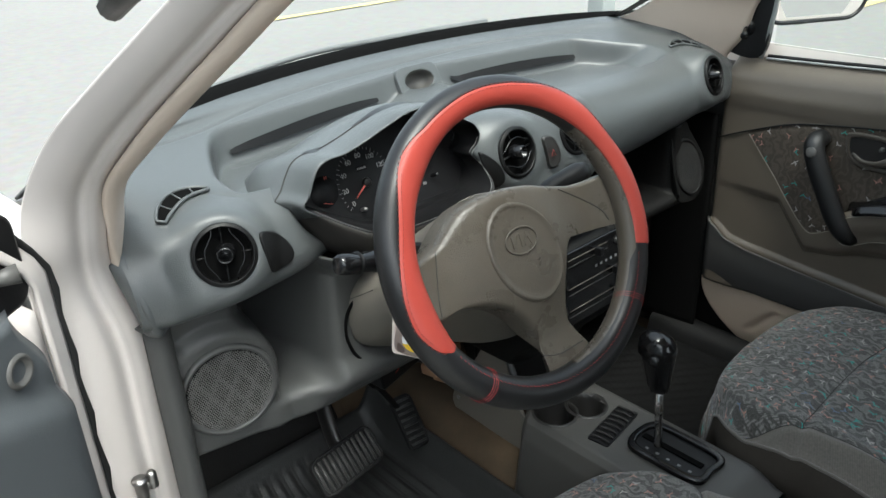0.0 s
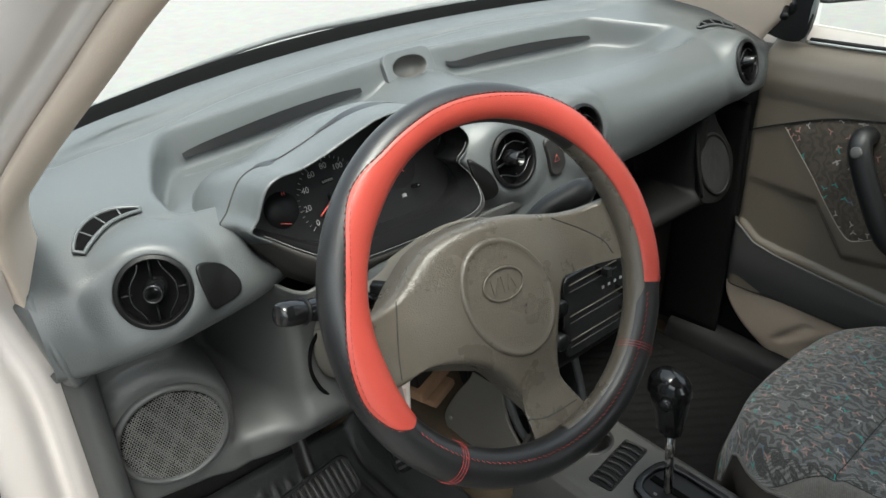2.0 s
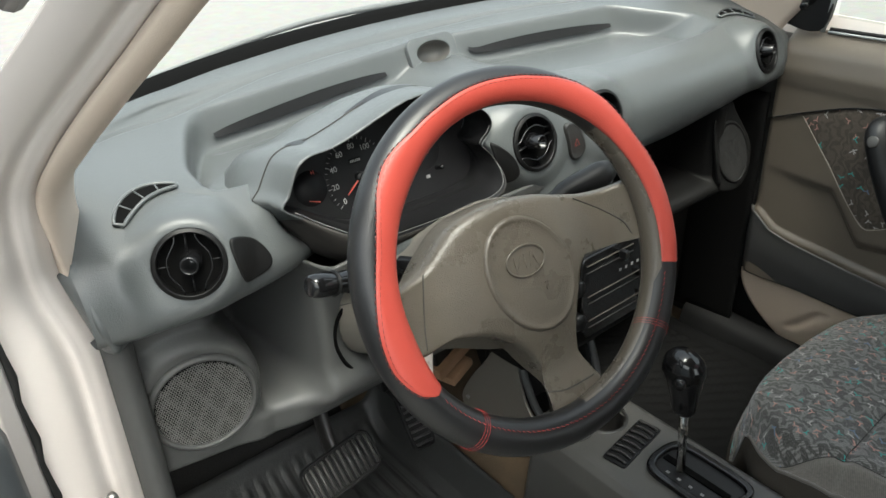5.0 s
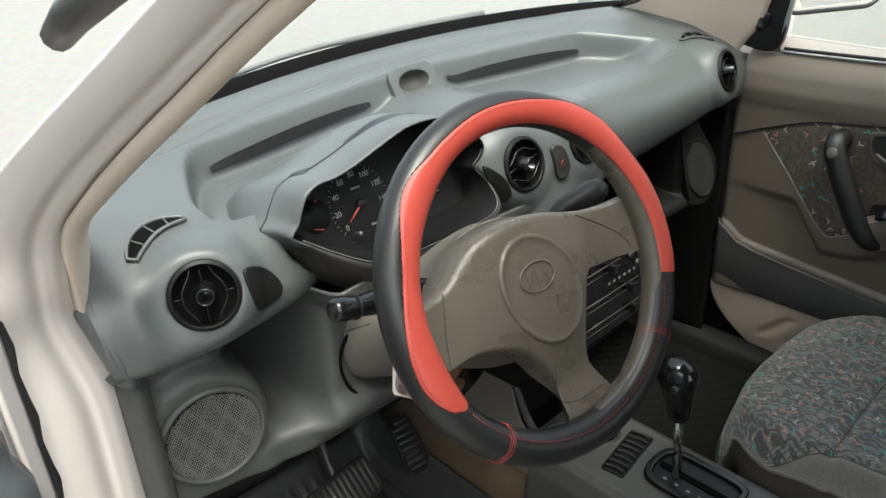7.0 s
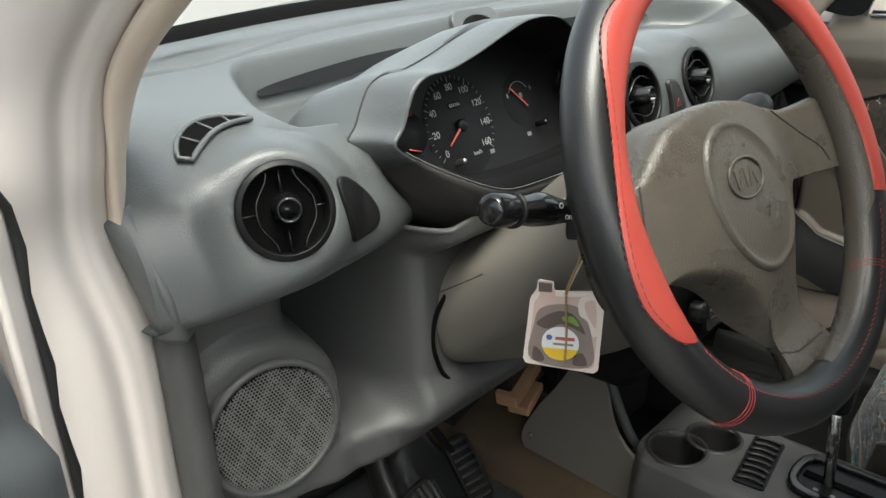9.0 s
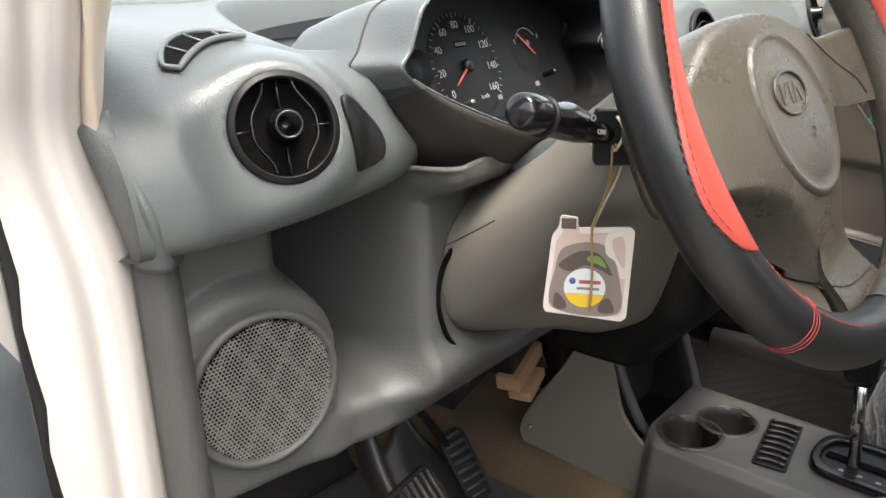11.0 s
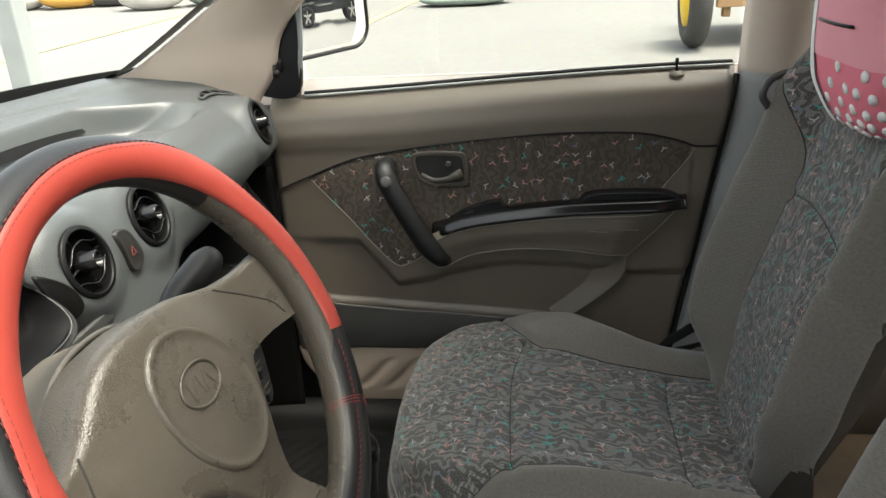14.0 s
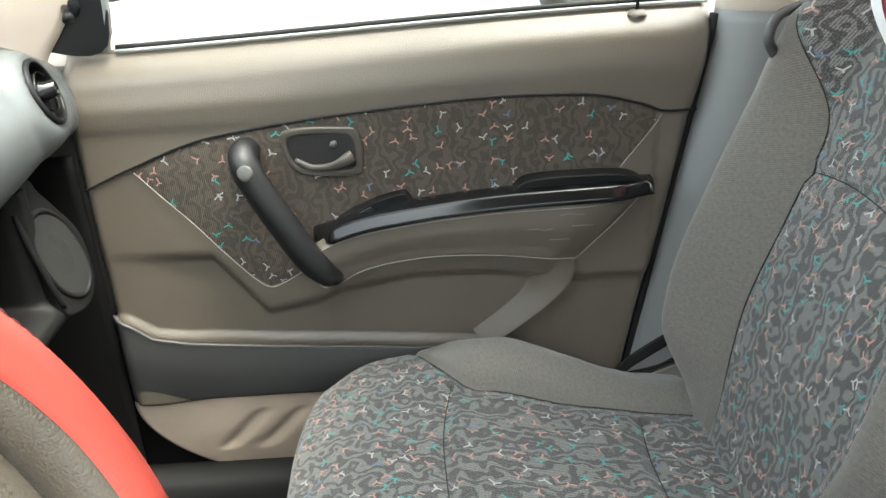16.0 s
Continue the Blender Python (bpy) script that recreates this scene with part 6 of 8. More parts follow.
# ---- seats ----
def seat(cx, name, label):
    """A front seat whose middle is at cx: cushion with raised side bolsters, reclined backrest."""
    t = thing(name, label, "car seat", group="front seats", at=(cx, 0.25, 0.33))
    HW = 0.232

    def bow(a):
        """How far the cross seams swing back towards the sides."""
        return 0.06 * (a * a if a > 0 else 0.2 * a * a)

    def cushion_z(a, y):
        """Height of the cushion top at a (-1 to 1 across) and y."""
        f = smooth01(y, 0.44, 0.562)
        z = 0.588 - 0.165 * max(0.0, 0.36 - y) - 0.003 * math.sin(y * 14)
        bol = (smooth01(a, 0.40, 0.72) if a > 0 else smooth01(-a, 0.64, 0.86)) * (1 - smooth01(y, 0.28, 0.44))
        z += 0.022 * bol
        if a > 0:
            e = edge_a(y, 1)
            if e < 0.97 and a > e:
                z += 0.016 * max(0.0, math.sin(math.pi * (a - e) / (1 - e))) ** 0.7 * (1 - smooth01(y, 0.26, 0.40)) + 0.004 * noise.noise((a * 5, y * 22, 7.0))
        z -= 0.016 * f * f
        if a > 0:
            z -= 0.040 * smooth01(a, 0.45, 0.9) * smooth01(0.32 - y, 0.0, 0.22)
        z -= 0.040 * smooth01(abs(a), 0.80, 1.0) ** 2
        z -= 0.09 * smooth01(y, 0.535, 0.565) ** 2
        # sewn seams pull the cloth in
        seam = min(abs(y - 0.378 + bow(a)) + 0.4 * max(0, a - 0.50), abs(y - 0.145 + bow(a)) + 0.4 * max(0, a - 0.36))
        z -= 0.006 * (1 - smooth01(seam, 0.0, 0.014))
        sx = abs(abs(a) - edge_a(y, 1 if a > 0 else -1))
        z -= 0.007 * (1 - smooth01(sx, 0.0, 0.06)) * (1 - smooth01(y, 0.42, 0.46))
        z += 0.0025 * noise.noise((a * 4 + cx, y * 14, 3.0))
        return z

    def half(y):
        return HW * (1 - 0.23 * smooth01(y, 0.41, 0.565) ** 2)

    def cushion(u, v):
        a = -1 + 2 * u
        y = 0.06 + 0.505 * v
        yy = y - 0.038 * smooth01(v, 0.70, 1.0) * abs(a) ** 3
        return Vector((cx + half(y) * a, yy, cushion_z(a, y)))

    def edge_a(y, side):
        """Where the side seams run across the cushion: the inner bolster is broad, the other a narrow roll."""
        if side > 0:
            return 0.47 + 0.04 * smooth01(y, 0.2, 0.33) + 0.49 * smooth01(y, 0.33, 0.44)
        return 0.80 + 0.05 * smooth01(y, 0.2, 0.36) + 0.15 * smooth01(y, 0.36, 0.46)

    def insert_at(u, v):
        y = 0.06 + 0.505 * v
        el, er = edge_a(y, -1), edge_a(y, 1)
        return cushion((-el + (el + er) * u + 1) / 2, v)

    def top(a, v):
        return cushion((a + 1) / 2, v)

    part("cushion_insert", sheet(insert_at, 90, 110, uv=lambda u, v: (lambda p: (p.x - cx, p.y - 0.9 * p.z))(insert_at(u, v))), SEAT_CLOTH, t, "patterned grey cloth insert with coloured specks")
    for s in (-1, 1):
        part("side_bolster", sheet(lambda u, v: top(s * (edge_a(0.06 + 0.505 * 0.82 * v, s) * (1 - u) + u), 0.82 * v) + Vector((0, 0, 0.0008)), 24, 80), SIDE_CLOTH, t, "plain ribbed grey-brown side bolster")
    for s in (-1, 1):
        part("seam", tube([top(s * edge_a(0.06 + 0.505 * v, s), v) + Vector((0, 0, 0.001)) for v in [0.005 + 0.74 * k / 50 for k in range(51)]], 0.0007, 6), SEAM, t, "dark sewn seam")
    for y0, a0, a1 in ((0.378, -0.84, 0.52), (0.145, -0.78, 0.36)):
        part("seam", tube([(lambda a: top(a, (y0 - bow(a) - 0.06) / 0.505))(a0 + (a1 - a0) * k / 30) + Vector((0, 0, 0.0008)) for k in range(31)], 0.0007, 6), SEAM, t, "dark sewn seam")
    part("piping", tube([top(k / 20 - 1, 0.985) for k in range(41)], 0.0025, 6), SIDE_CLOTH, t)
    for s in (-1, 1):
        part("piping", tube([top(s, 0.02 + 0.965 * k / 40) for k in range(41)], 0.0025, 6), SIDE_CLOTH, t)

    def skirt(u, v):
        """Side wall round the cushion, from its top edge down."""
        ang = u
        if ang < 0.38:
            f = ang / 0.38
            y, a = 0.06 + 0.505 * f, -1.0
        elif ang < 0.62:
            f = (ang - 0.38) / 0.24
            y, a = 0.565, -1 + 2 * f
        else:
            f = (ang - 0.62) / 0.38
            y, a = 0.565 - 0.505 * f, 1.0
        top = cushion((a + 1) / 2, (y - 0.06) / 0.505)
        out = Vector((a * (1.0 if abs(a) == 1 else abs(a) ** 3), 0.8 if 0.38 <= ang <= 0.62 else 0.0, 0))
        b = 0.012 * math.sin(math.pi * min(1, v * 1.3))
        front = smooth01(y, 0.50, 0.565)
        return top + out * b + Vector((-0.045 * a * v * v, -0.11 * v * v * front, -(top.z - 0.405) * v))

    part("cushion_side", sheet(lambda u, v: skirt(u, v), 96, 14), SIDE_SHADED, t, "dark brown-grey cushion side")
    part("seat_base", box((0.36, 0.40, 0.07), None, (cx, 0.27, 0.385)), BLACK, t, "dark seat base", smooth=False, mods=(BEVEL(0.01, 2),))
    for s in (-1, 1):
        part("slide_rail", box((0.03, 0.46, 0.03), None, (cx + s * 0.15, 0.27, 0.345)), STEEL, t, smooth=False, mods=(BEVEL(0.004, 2),))
    # backrest
    lean = radians(15)

    def hwz(s):
        return 0.222 * (1 - 0.26 * (1 - smooth01(s, -0.09, 0.13)) - 0.04 * smooth01(s, 0.1, 0.3) - 0.20 * smooth01(s, 0.30, 0.62))

    def back(u, v, push=0.0):
        a = -1 + 2 * u
        s = -0.09 + 0.72 * v
        hw = hwz(s)
        d = 0.0
        bol = (smooth01(a, 0.38, 0.72) if a > 0 else smooth01(-a, 0.62, 0.86)) * (1 - smooth01(s, 0.42, 0.58)) * smooth01(s, -0.05, 0.06)
        d += (0.058 if a > 0 else 0.034) * bol
        d -= 0.075 * smooth01(abs(a), 0.66, 1.0) ** 2.4
        d += 0.012 * math.sin(math.pi * min(1, max(0, s / 0.35)))
        d -= 0.05 * smooth01(s, 0.56, 0.63) ** 2
        sm_ = abs(s - (0.300 - 0.06 * a * a))
        d -= 0.006 * (1 - smooth01(sm_, 0.0, 0.014)) * (1 - smooth01(a, 0.40, 0.50))
        sx = abs(abs(a) - ((0.41 + 0.59 * smooth01(s, 0.31, 0.54)) if a > 0 else (0.74 + 0.26 * smooth01(s, 0.34, 0.54))))
        d -= 0.006 * (1 - smooth01(sx, 0.0, 0.05)) * (1 - smooth01(s, 0.46, 0.52))
        d += 0.002 * noise.noise((a * 4, s * 12, cx))
        d += push
        y0, z0 = 0.052, 0.575
        return Vector((cx + hw * a, y0 - math.sin(lean) * s + math.cos(lean) * d, z0 + math.cos(lean) * s + math.sin(lean) * d))

    def edge_b(v, side):
        s = -0.09 + 0.72 * v
        if side > 0:
            return 0.41 + 0.59 * smooth01(s, 0.31, 0.54)
        return 0.74 + 0.26 * smooth01(s, 0.34, 0.54)

    def back_insert(u, v):
        el, er = edge_b(v, -1), edge_b(v, 1)
        return back(0.5 + 0.5 * (-el + (el + er) * u), v)

    part("backrest_insert", sheet(back_insert, 80, 110, uv=lambda u, v: (lambda p: (p.x - cx, 1.03 * p.z))(back_insert(u, v))), SEAT_CLOTH, t, "patterned grey cloth backrest insert")
    for s in (-1, 1):
        part("backrest_bolster", sheet(lambda u, v: back(0.5 + 0.5 * s * (edge_b(0.86 * v, s) * (1 - u) + u), 0.86 * v, 0.0006), 28, 90), SIDE_CLOTH, t, "ribbed grey-brown backrest bolster")

    for sg in (-1, 1):
        part("seam", tube([back(0.5 + 0.5 * sg * edge_b(v, sg), v, 0.001) for v in [0.10 + 0.64 * k / 50 for k in range(51)]], 0.0007, 6), SEAM, t, "dark sewn seam")
    part("seam", tube([back(0.5 + 0.5 * a, (0.300 - 0.06 * a * a + 0.09) / 0.72, 0.0008) for a in [-0.74 + 1.15 * k / 30 for k in range(31)]], 0.0007, 6), SEAM, t, "dark sewn seam")

    def back_shell(u, v):
        a = -1 + 2 * u
        s = -0.09 + 0.72 * v
        d = -0.075 - 0.03 * (1 - a * a)
        d = -0.012 + (d + 0.012) * min(1, 6 * min(u, 1 - u))
        p = back(u, v)
        if u in (0.0, 1.0):
            return p
        hw = hwz(s)
        return Vector((cx + hw * a, 0.052 - math.sin(lean) * s + math.cos(lean) * d * (1 - 0.5 * smooth01(v, 0.9, 1)), 0.575 + math.cos(lean) * s + math.sin(lean) * d))

    part("backrest_shell", sheet(lambda u, v: back_shell(u, v), 24, 40), SIDE_SHADED, t, "dark brown-grey backrest rear")
    # headrest
    hb = Vector((cx, 0.052 - math.sin(lean) * 0.70 - 0.03, 0.575 + math.cos(lean) * 0.70))
    part("headrest", sheet(lambda u, v: hb + Vector((0.115 * math.copysign(abs(math.cos(2 * math.pi * u)) ** 0.6, math.cos(2 * math.pi * u)) * math.sin(math.pi * v) ** 0.5, 0.045 * math.copysign(abs(math.sin(2 * math.pi * u)) ** 0.8, math.sin(2 * math.pi * u)) * math.sin(math.pi * v) ** 0.5, -0.075 * math.copysign(abs(math.cos(math.pi * v)) ** 0.7, math.cos(math.pi * v)))), 40, 20, True), SEAT_CLOTH, t, "cloth headrest")
    for s in (-1, 1):
        part("headrest_post", tube([(cx + s * 0.05, hb.y, hb.z - 0.14), (cx + s * 0.05, hb.y, hb.z - 0.05)], 0.006, 10), STEEL, t)
    return t


seat(1.210, "car_seat", "passenger seat in grey patterned cloth with ribbed brown-grey bolsters")
seat(0.600, "car_seat", "driver's seat in grey patterned cloth with ribbed brown-grey bolsters")

# belt buckle
bk = thing("belt_buckle", "black seat belt buckle with pale button beside the seat", "seat belt buckle", at=(0.955, 0.20, 0.45))
BKM = frame_at((0.957, 0.203, 0.545), (-0.62, 0.10, 0.78), up=(0.78, 0, 0.62))
part("buckle_case", box((0.044, 0.024, 0.040), BKM, (0, 0, 0.006)), BLACK_SATIN, bk, smooth=False, mods=(BEVEL(0.005, 3),))
part("push_button", box((0.036, 0.017, 0.006), BKM, (0, 0, 0.0245)), CARD_EDGE, bk, "pale worn button", smooth=False, mods=(BEVEL(0.003, 2),))
part("buckle_stalk", tube([(0.952, 0.207, 0.40), (0.955, 0.206, 0.54)], 0.010, 8, flat=0.4, side=(1, 0, 0)), BLACK, bk)

bk = thing("belt_buckle", "dark grey seat belt buckle beside the driver's seat", "seat belt buckle", at=(0.88, 0.19, 0.45))
BKD = frame_at((0.885, 0.188, 0.556), (-0.35, 0.25, 0.90), up=(0.9, 0.3, 0.35))
part("buckle_case", box((0.040, 0.030, 0.050), BKD, (0, 0, -0.010)), CONSOLE, bk, smooth=False, mods=(BEVEL(0.005, 3),))
part("buckle_stalk", tube([(0.885, 0.186, 0.40), (0.887, 0.187, 0.53)], 0.010, 8, flat=0.4, side=(1, 0, 0)), BLACK, bk)

# pink cushion over the headrest
def plush():
    t = thing("pink_cushion", "pink plush neck cushion with white spots strapped to the headrest", "cushion", at=(1.17, -0.05, 0.98))
    c = Vector((1.165, -0.074, 1.112))

    def body(u, v, g=0.0):
        a, b = 2 * math.pi * u, math.pi * v
        x = (0.125 + g) * math.copysign(abs(math.cos(a)) ** 0.75, math.cos(a)) * math.sin(b) ** 0.7
        y = (0.075 + g) * math.sin(a) * math.sin(b) ** 0.7
        z = -(0.135 + g) * math.copysign(abs(math.cos(b)) ** 0.85, math.cos(b))
        w = 1 + 0.05 * noise.noise((x * 16, y * 16, z * 16))
        return c + Vector((x * w, y * w, z * w))

    part("lower_body", sheet(lambda u, v: body(u, 0.45 * v), 48, 24, True), PINK, t, "bright pink plush with white spots")
    part("upper_body", sheet(lambda u, v: body(u, 0.42 + 0.58 * v, 0.002), 48, 24, True), PINK_LIGHT, t, "pale pink plush top")
    part("white_side", sheet(lambda u, v: body(0.190 + 0.035 * u, 0.16 + 0.60 * v, 0.0028 + 0.002 * math.sin(math.pi * u)), 8, 30), WHITE_CLOTH, t, "thin white plush strip")
    rnd = random.Random(5)
    spot_me = None
    for row in range(5):
        for c_ in range(13):
            u = 0.235 + 0.52 * (c_ + 0.5 * (row % 2)) / 13 + 0.008 * rnd.random()
            v = 0.15 + 0.062 * row + 0.010 * rnd.random()
            if v > 0.405:
                continue
            p = body(u, v, 0.0012)
            q = (body(u + 0.006, v, 0.0012) - p).normalized()
            r = (body(u, v + 0.01, 0.0012) - p).normalized()
            n = q.cross(r)
            if n.dot(p - c) < 0:
                n = -n
            part("spot", lathe([(0.0054, -0.0015), (0.0051, 0.0002), (0, 0.0004)], 12, frame_at(p, n) @ Matrix.Diagonal((1, 1.3, 1, 1))), WHITE_CLOTH, t)
    for k, (u, v, w) in enumerate(((0.262, 0.56, 0.016), (0.285, 0.50, 0.075), (0.245, 0.62, 0.012))):
        p = body(u, v, 0.005)
        q = [body(u + w * (i / 8 - 0.5), v, 0.0058) for i in range(9)]
        part("print_bar", tube(q, 0.0016, 6, flat=1.8), BLACK, t)


plush()


# ---- doors ----
def door_edge_rear(z):
    return 0.030 + 0.165 * (0.975 - z) * 1.0


def door_edge_front(z):
    return 0.795 + 0.006 * (z - 0.7)


POCKET = [(0.81, 0.645), (0.775, 0.636), (0.745, 0.612), (0.70, 0.602), (0.60, 0.592), (0.45, 0.580), (0.30, 0.566), (0.245, 0.600), (0.205, 0.645), (0.182, 0.680)]
FAB = [(0.736, 0.841), (0.654, 0.871), (0.583, 0.884), (0.513, 0.893), (0.443, 0.900), (0.374, 0.905), (0.306, 0.909), (0.237, 0.909), (0.167, 0.905), (0.111, 0.892), (0.087, 0.879), (0.102, 0.853), (0.134, 0.812), (0.14, 0.790), (0.25, 0.780), (0.40, 0.765), (0.49, 0.740), (0.543, 0.691), (0.566, 0.678), (0.586, 0.673), (0.606, 0.687), (0.639, 0.726), (0.669, 0.765), (0.700, 0.801)]


FABC = [(FAB[i - 1][0] + (FAB[i][0] - FAB[i - 1][0]) * k / 4, FAB[i - 1][1] + (FAB[i][1] - FAB[i - 1][1]) * k / 4) for i in range(len(FAB)) for k in range(1, 5)]
POCK_Y = [p[0] for p in reversed(POCKET)]
POCK_Z = [p[1] for p in reversed(POCKET)]


def sill_dz(y):
    """How far the window sill falls toward the front."""
    return 0.026 * smooth01(y, 0.0, 0.95) * 1.25


def door_x(y, z):
    x = 1.470
    zu = z + sill_dz(y) * smooth01(z, 0.86, 0.93)
    # waist roll to the window sill
    x += 0.004 * smooth01(zu, 0.90, 0.93) - 0.010 * math.exp(-((zu - 0.935) / 0.030) ** 2)
    x += 0.034 * smooth01(zu, 0.962, 1.003) ** 1.6
    # crease running back from the cloth insert
    if y < 0.09:
        x += 0.003 * smooth01(z, 0.883, 0.877)
    # raised field round the insert, deeper panel below it
    zl = float(np.interp(y, [0.05, 0.181, 0.30, 0.40, 0.50, 0.53, 0.593, 0.654, 0.755, 0.80], [0.655, 0.655, 0.672, 0.674, 0.656, 0.642, 0.632, 0.715, 0.720, 0.722]))
    x += 0.012 * (1 - smooth01(z, zl - 0.008, zl + 0.012)) * (1 - 0.85 * smooth01(y, 0.66, 0.77))
    # map pocket
    pz = float(np.interp(y, POCK_Y, POCK_Z))
    k = smooth01(pz - z, -0.004, 0.004) * smooth01(y, 0.285, 0.300)
    x -= 0.008 * k * smooth01(0.805 - y, 0.0, 0.03)
    return x


pd = thing("door_1", "closed passenger door with taupe plastic panel and patterned cloth insert", "car door", "structure", at=(1.49, 0.40, 0.36))


def door_pt(u, v):
    z = 0.500 + 0.505 * v
    y0, y1 = door_edge_rear(z), door_edge_front(z)
    y = y0 + (y1 - y0) * u
    ex = 0.018 * (1 - smooth01(min(u, 1 - u) * 0.75, 0.0, 0.012)) ** 2
    z -= sill_dz(y) * smooth01(v, 0.80, 1.0)
    return Vector((door_x(y, z) + ex, y, z))


part("door_panel", sheet(lambda u, v: door_pt(u, v), 170, 120), TAUPE, pd, "taupe grained plastic door panel", mods=(SOLID(0.004, 1.0),))
# map pocket: dark outward-leaning wall with a thin lip
def pocket_pt(u, v):
    y = 0.795 - 0.498 * u
    pz = float(np.interp(y, POCK_Y, POCK_Z))
    z = pz - (pz - 0.503) * v
    return Vector((1.470 - 0.022 * (1 - 0.75 * v) * smooth01(0.800 - y, 0.0, 0.02) * smooth01(y, 0.288, 0.292) - 0.004 * math.sin(math.pi * v), y, z))


pk = part("map_pocket", sheet(pocket_pt, 80, 20), POCKET_GREY, pd, "dark grey map pocket wall", mods=(SOLID(0.004, 1.0),))
part("pocket_lip", tube([pocket_pt(k / 60, 0.0) for k in range(61)], 0.0016, 8), POCKET_GREY, pk)
def facet_pt(u, v):
    a = spline([(0.302, 0.562, 0), (0.237, 0.610, 0), (0.196, 0.651, 0), (0.186, 0.690, 0)], u)
    b = spline([(0.326, 0.584, 0), (0.290, 0.613, 0), (0.262, 0.642, 0), (0.240, 0.696, 0)], u)
    if v < 0.15:
        return Vector((1.486 - 0.029 * smooth01(v, 0.0, 0.14), a.x - 0.004 * (1 - v / 0.15), a.y - 0.003 * (1 - v / 0.15)))
    f = (v - 0.15) / 0.85
    q = a + (b - a) * f
    return Vector((1.457 + 0.026 * f ** 1.3, q.x, q.y))


part("pocket_end", sheet(facet_pt, 24, 20), TAUPE, pd, "slanted concave end of the pocket")
# cloth insert, slightly padded, with piping
bm = bmesh.new()
lay = bm.loops.layers.uv.new("UVMap")
cy, cz = 0.43, 0.83


def fab_ring(f):
    return [(cy + (y - cy) * f, cz + (z - cz) * f) for y, z in FABC]


rings_ = [[bm.verts.new((door_x(y, z) - 0.003 * min(1, 10 * (1 - f)) - 0.0040, y, z)) for y, z in fab_ring(f)] for f in (1.0, 0.985, 0.96, 0.92, 0.85, 0.75, 0.65, 0.55, 0.45, 0.35, 0.25, 0.15)]
for a, b in zip(rings_, rings_[1:]):
    for k in range(len(a)):
        bm.faces.new((a[k], a[(k + 1) % len(a)], b[(k + 1) % len(a)], b[k]))
bm.faces.new(rings_[-1])
for f in bm.faces:
    for lp in f.loops:
        lp[lay].uv = (lp.vert.co.y, lp.vert.co.z)
part("cloth_insert", bm, DOOR_CLOTH, pd, "brown-grey cloth insert with coloured specks")
TOP_LINE = [(0.793, 0.817), (0.736, 0.841), (0.654, 0.871), (0.583, 0.884), (0.513, 0.893), (0.443, 0.900), (0.374, 0.905), (0.306, 0.909), (0.237, 0.909), (0.167, 0.905), (0.111, 0.891), (0.084, 0.881), (0.044, 0.881)]
LOW_LINE = [(0.730, 0.837), (0.700, 0.801), (0.669, 0.765), (0.639, 0.726), (0.606, 0.687), (0.586, 0.672), (0.566, 0.678), (0.543, 0.691)]
END_LINE = [(0.085, 0.877), (0.102, 0.853), (0.134, 0.812)]
# the top line is a black tube painting the shadow above the cloth
for nm, line, rad_, mt_, lb in (("insert_shadow", TOP_LINE, 0.0016, RUBBER, "dark shadow gap along the insert"), ("insert_piping", LOW_LINE, 0.0007, PIPING, "thin pale piping"), ("insert_piping", END_LINE, 0.0007, PIPING, "thin pale piping")):
    part(nm, tube([(door_x(q.x, q.y) - 0.0062, q.x, q.y) for q in curve_pts([(y, z, 0) for y, z in line], 60)], rad_, 6), mt_, pd, lb)

# window sill seal and lock pin
part("sill_seal", tube([(1.506, door_edge_rear(1.0) + 0.004 + (0.735 - 0.03) * k / 20, 1.007 - sill_dz(door_edge_rear(1.0) + 0.705 * k / 20)) for k in range(21)], 0.0035, 8), RUBBER, pd, "black window seal")
part("sill_strip", tube([(1.500, door_edge_rear(1.0) + 0.004 + (0.735 - 0.03) * k / 20, 1.0035 - sill_dz(door_edge_rear(1.0) + 0.705 * k / 20)) for k in range(21)], 0.0022, 8), GREYPAINT, pd, "thin pale edge strip")
pin = part("lock_pin", lathe([(0.003, -0.01), (0.0020, 0.008), (0.0028, 0.010), (0.0030, 0.018), (0.0022, 0.020), (0, 0.020)], 16, Matrix.Translation((1.493, 0.117, 0.998))), BLACK, pd, "black lock pin")
part("pin_collar", lathe([(0.012, -0.003), (0.009, 0.002), (0.004, 0.003)], 20, Matrix.Translation((1.493, 0.117, 0.995))), TAUPE, pin)


# armrest: padded body with a dark cap
ARM_TOP = [(0.545, 0.700), (0.520, 0.742), (0.470, 0.762), (0.400, 0.774), (0.300, 0.784), (0.200, 0.788), (0.098, 0.790)]
ARM_BOT = [(0.529, 0.686), (0.501, 0.678), (0.455, 0.700), (0.382, 0.711), (0.309, 0.709), (0.236, 0.699), (0.190, 0.690)]


def arm_pt(u, v):
    t = spline([(a, b, 0) for a, b in ARM_TOP], u)
    b = spline([(a, c, 0) for a, c in ARM_BOT], u)
    p = t + (b - t) * v
    out = 0.044 * (smooth01(u, -0.02, 0.10)) * (1 - 0.35 * smooth01(u, 0.85, 1.0))
    out *= (1 - 0.30 * smooth01(v, 0.35, 0.94)) * min(1.0, 0.75 + 2 * v) * (1 - 0.9 * smooth01(v, 0.95, 1.0))
    if u >= 1.0:
        out *= 0.1
    return Vector((1.468 - out, p.x, p.y))


part("armrest", sheet(lambda u, v: arm_pt(u, v), 60, 24), TAUPE, pd, "padded taupe armrest with scratches", mods=(SOLID(0.004, 1.0),))


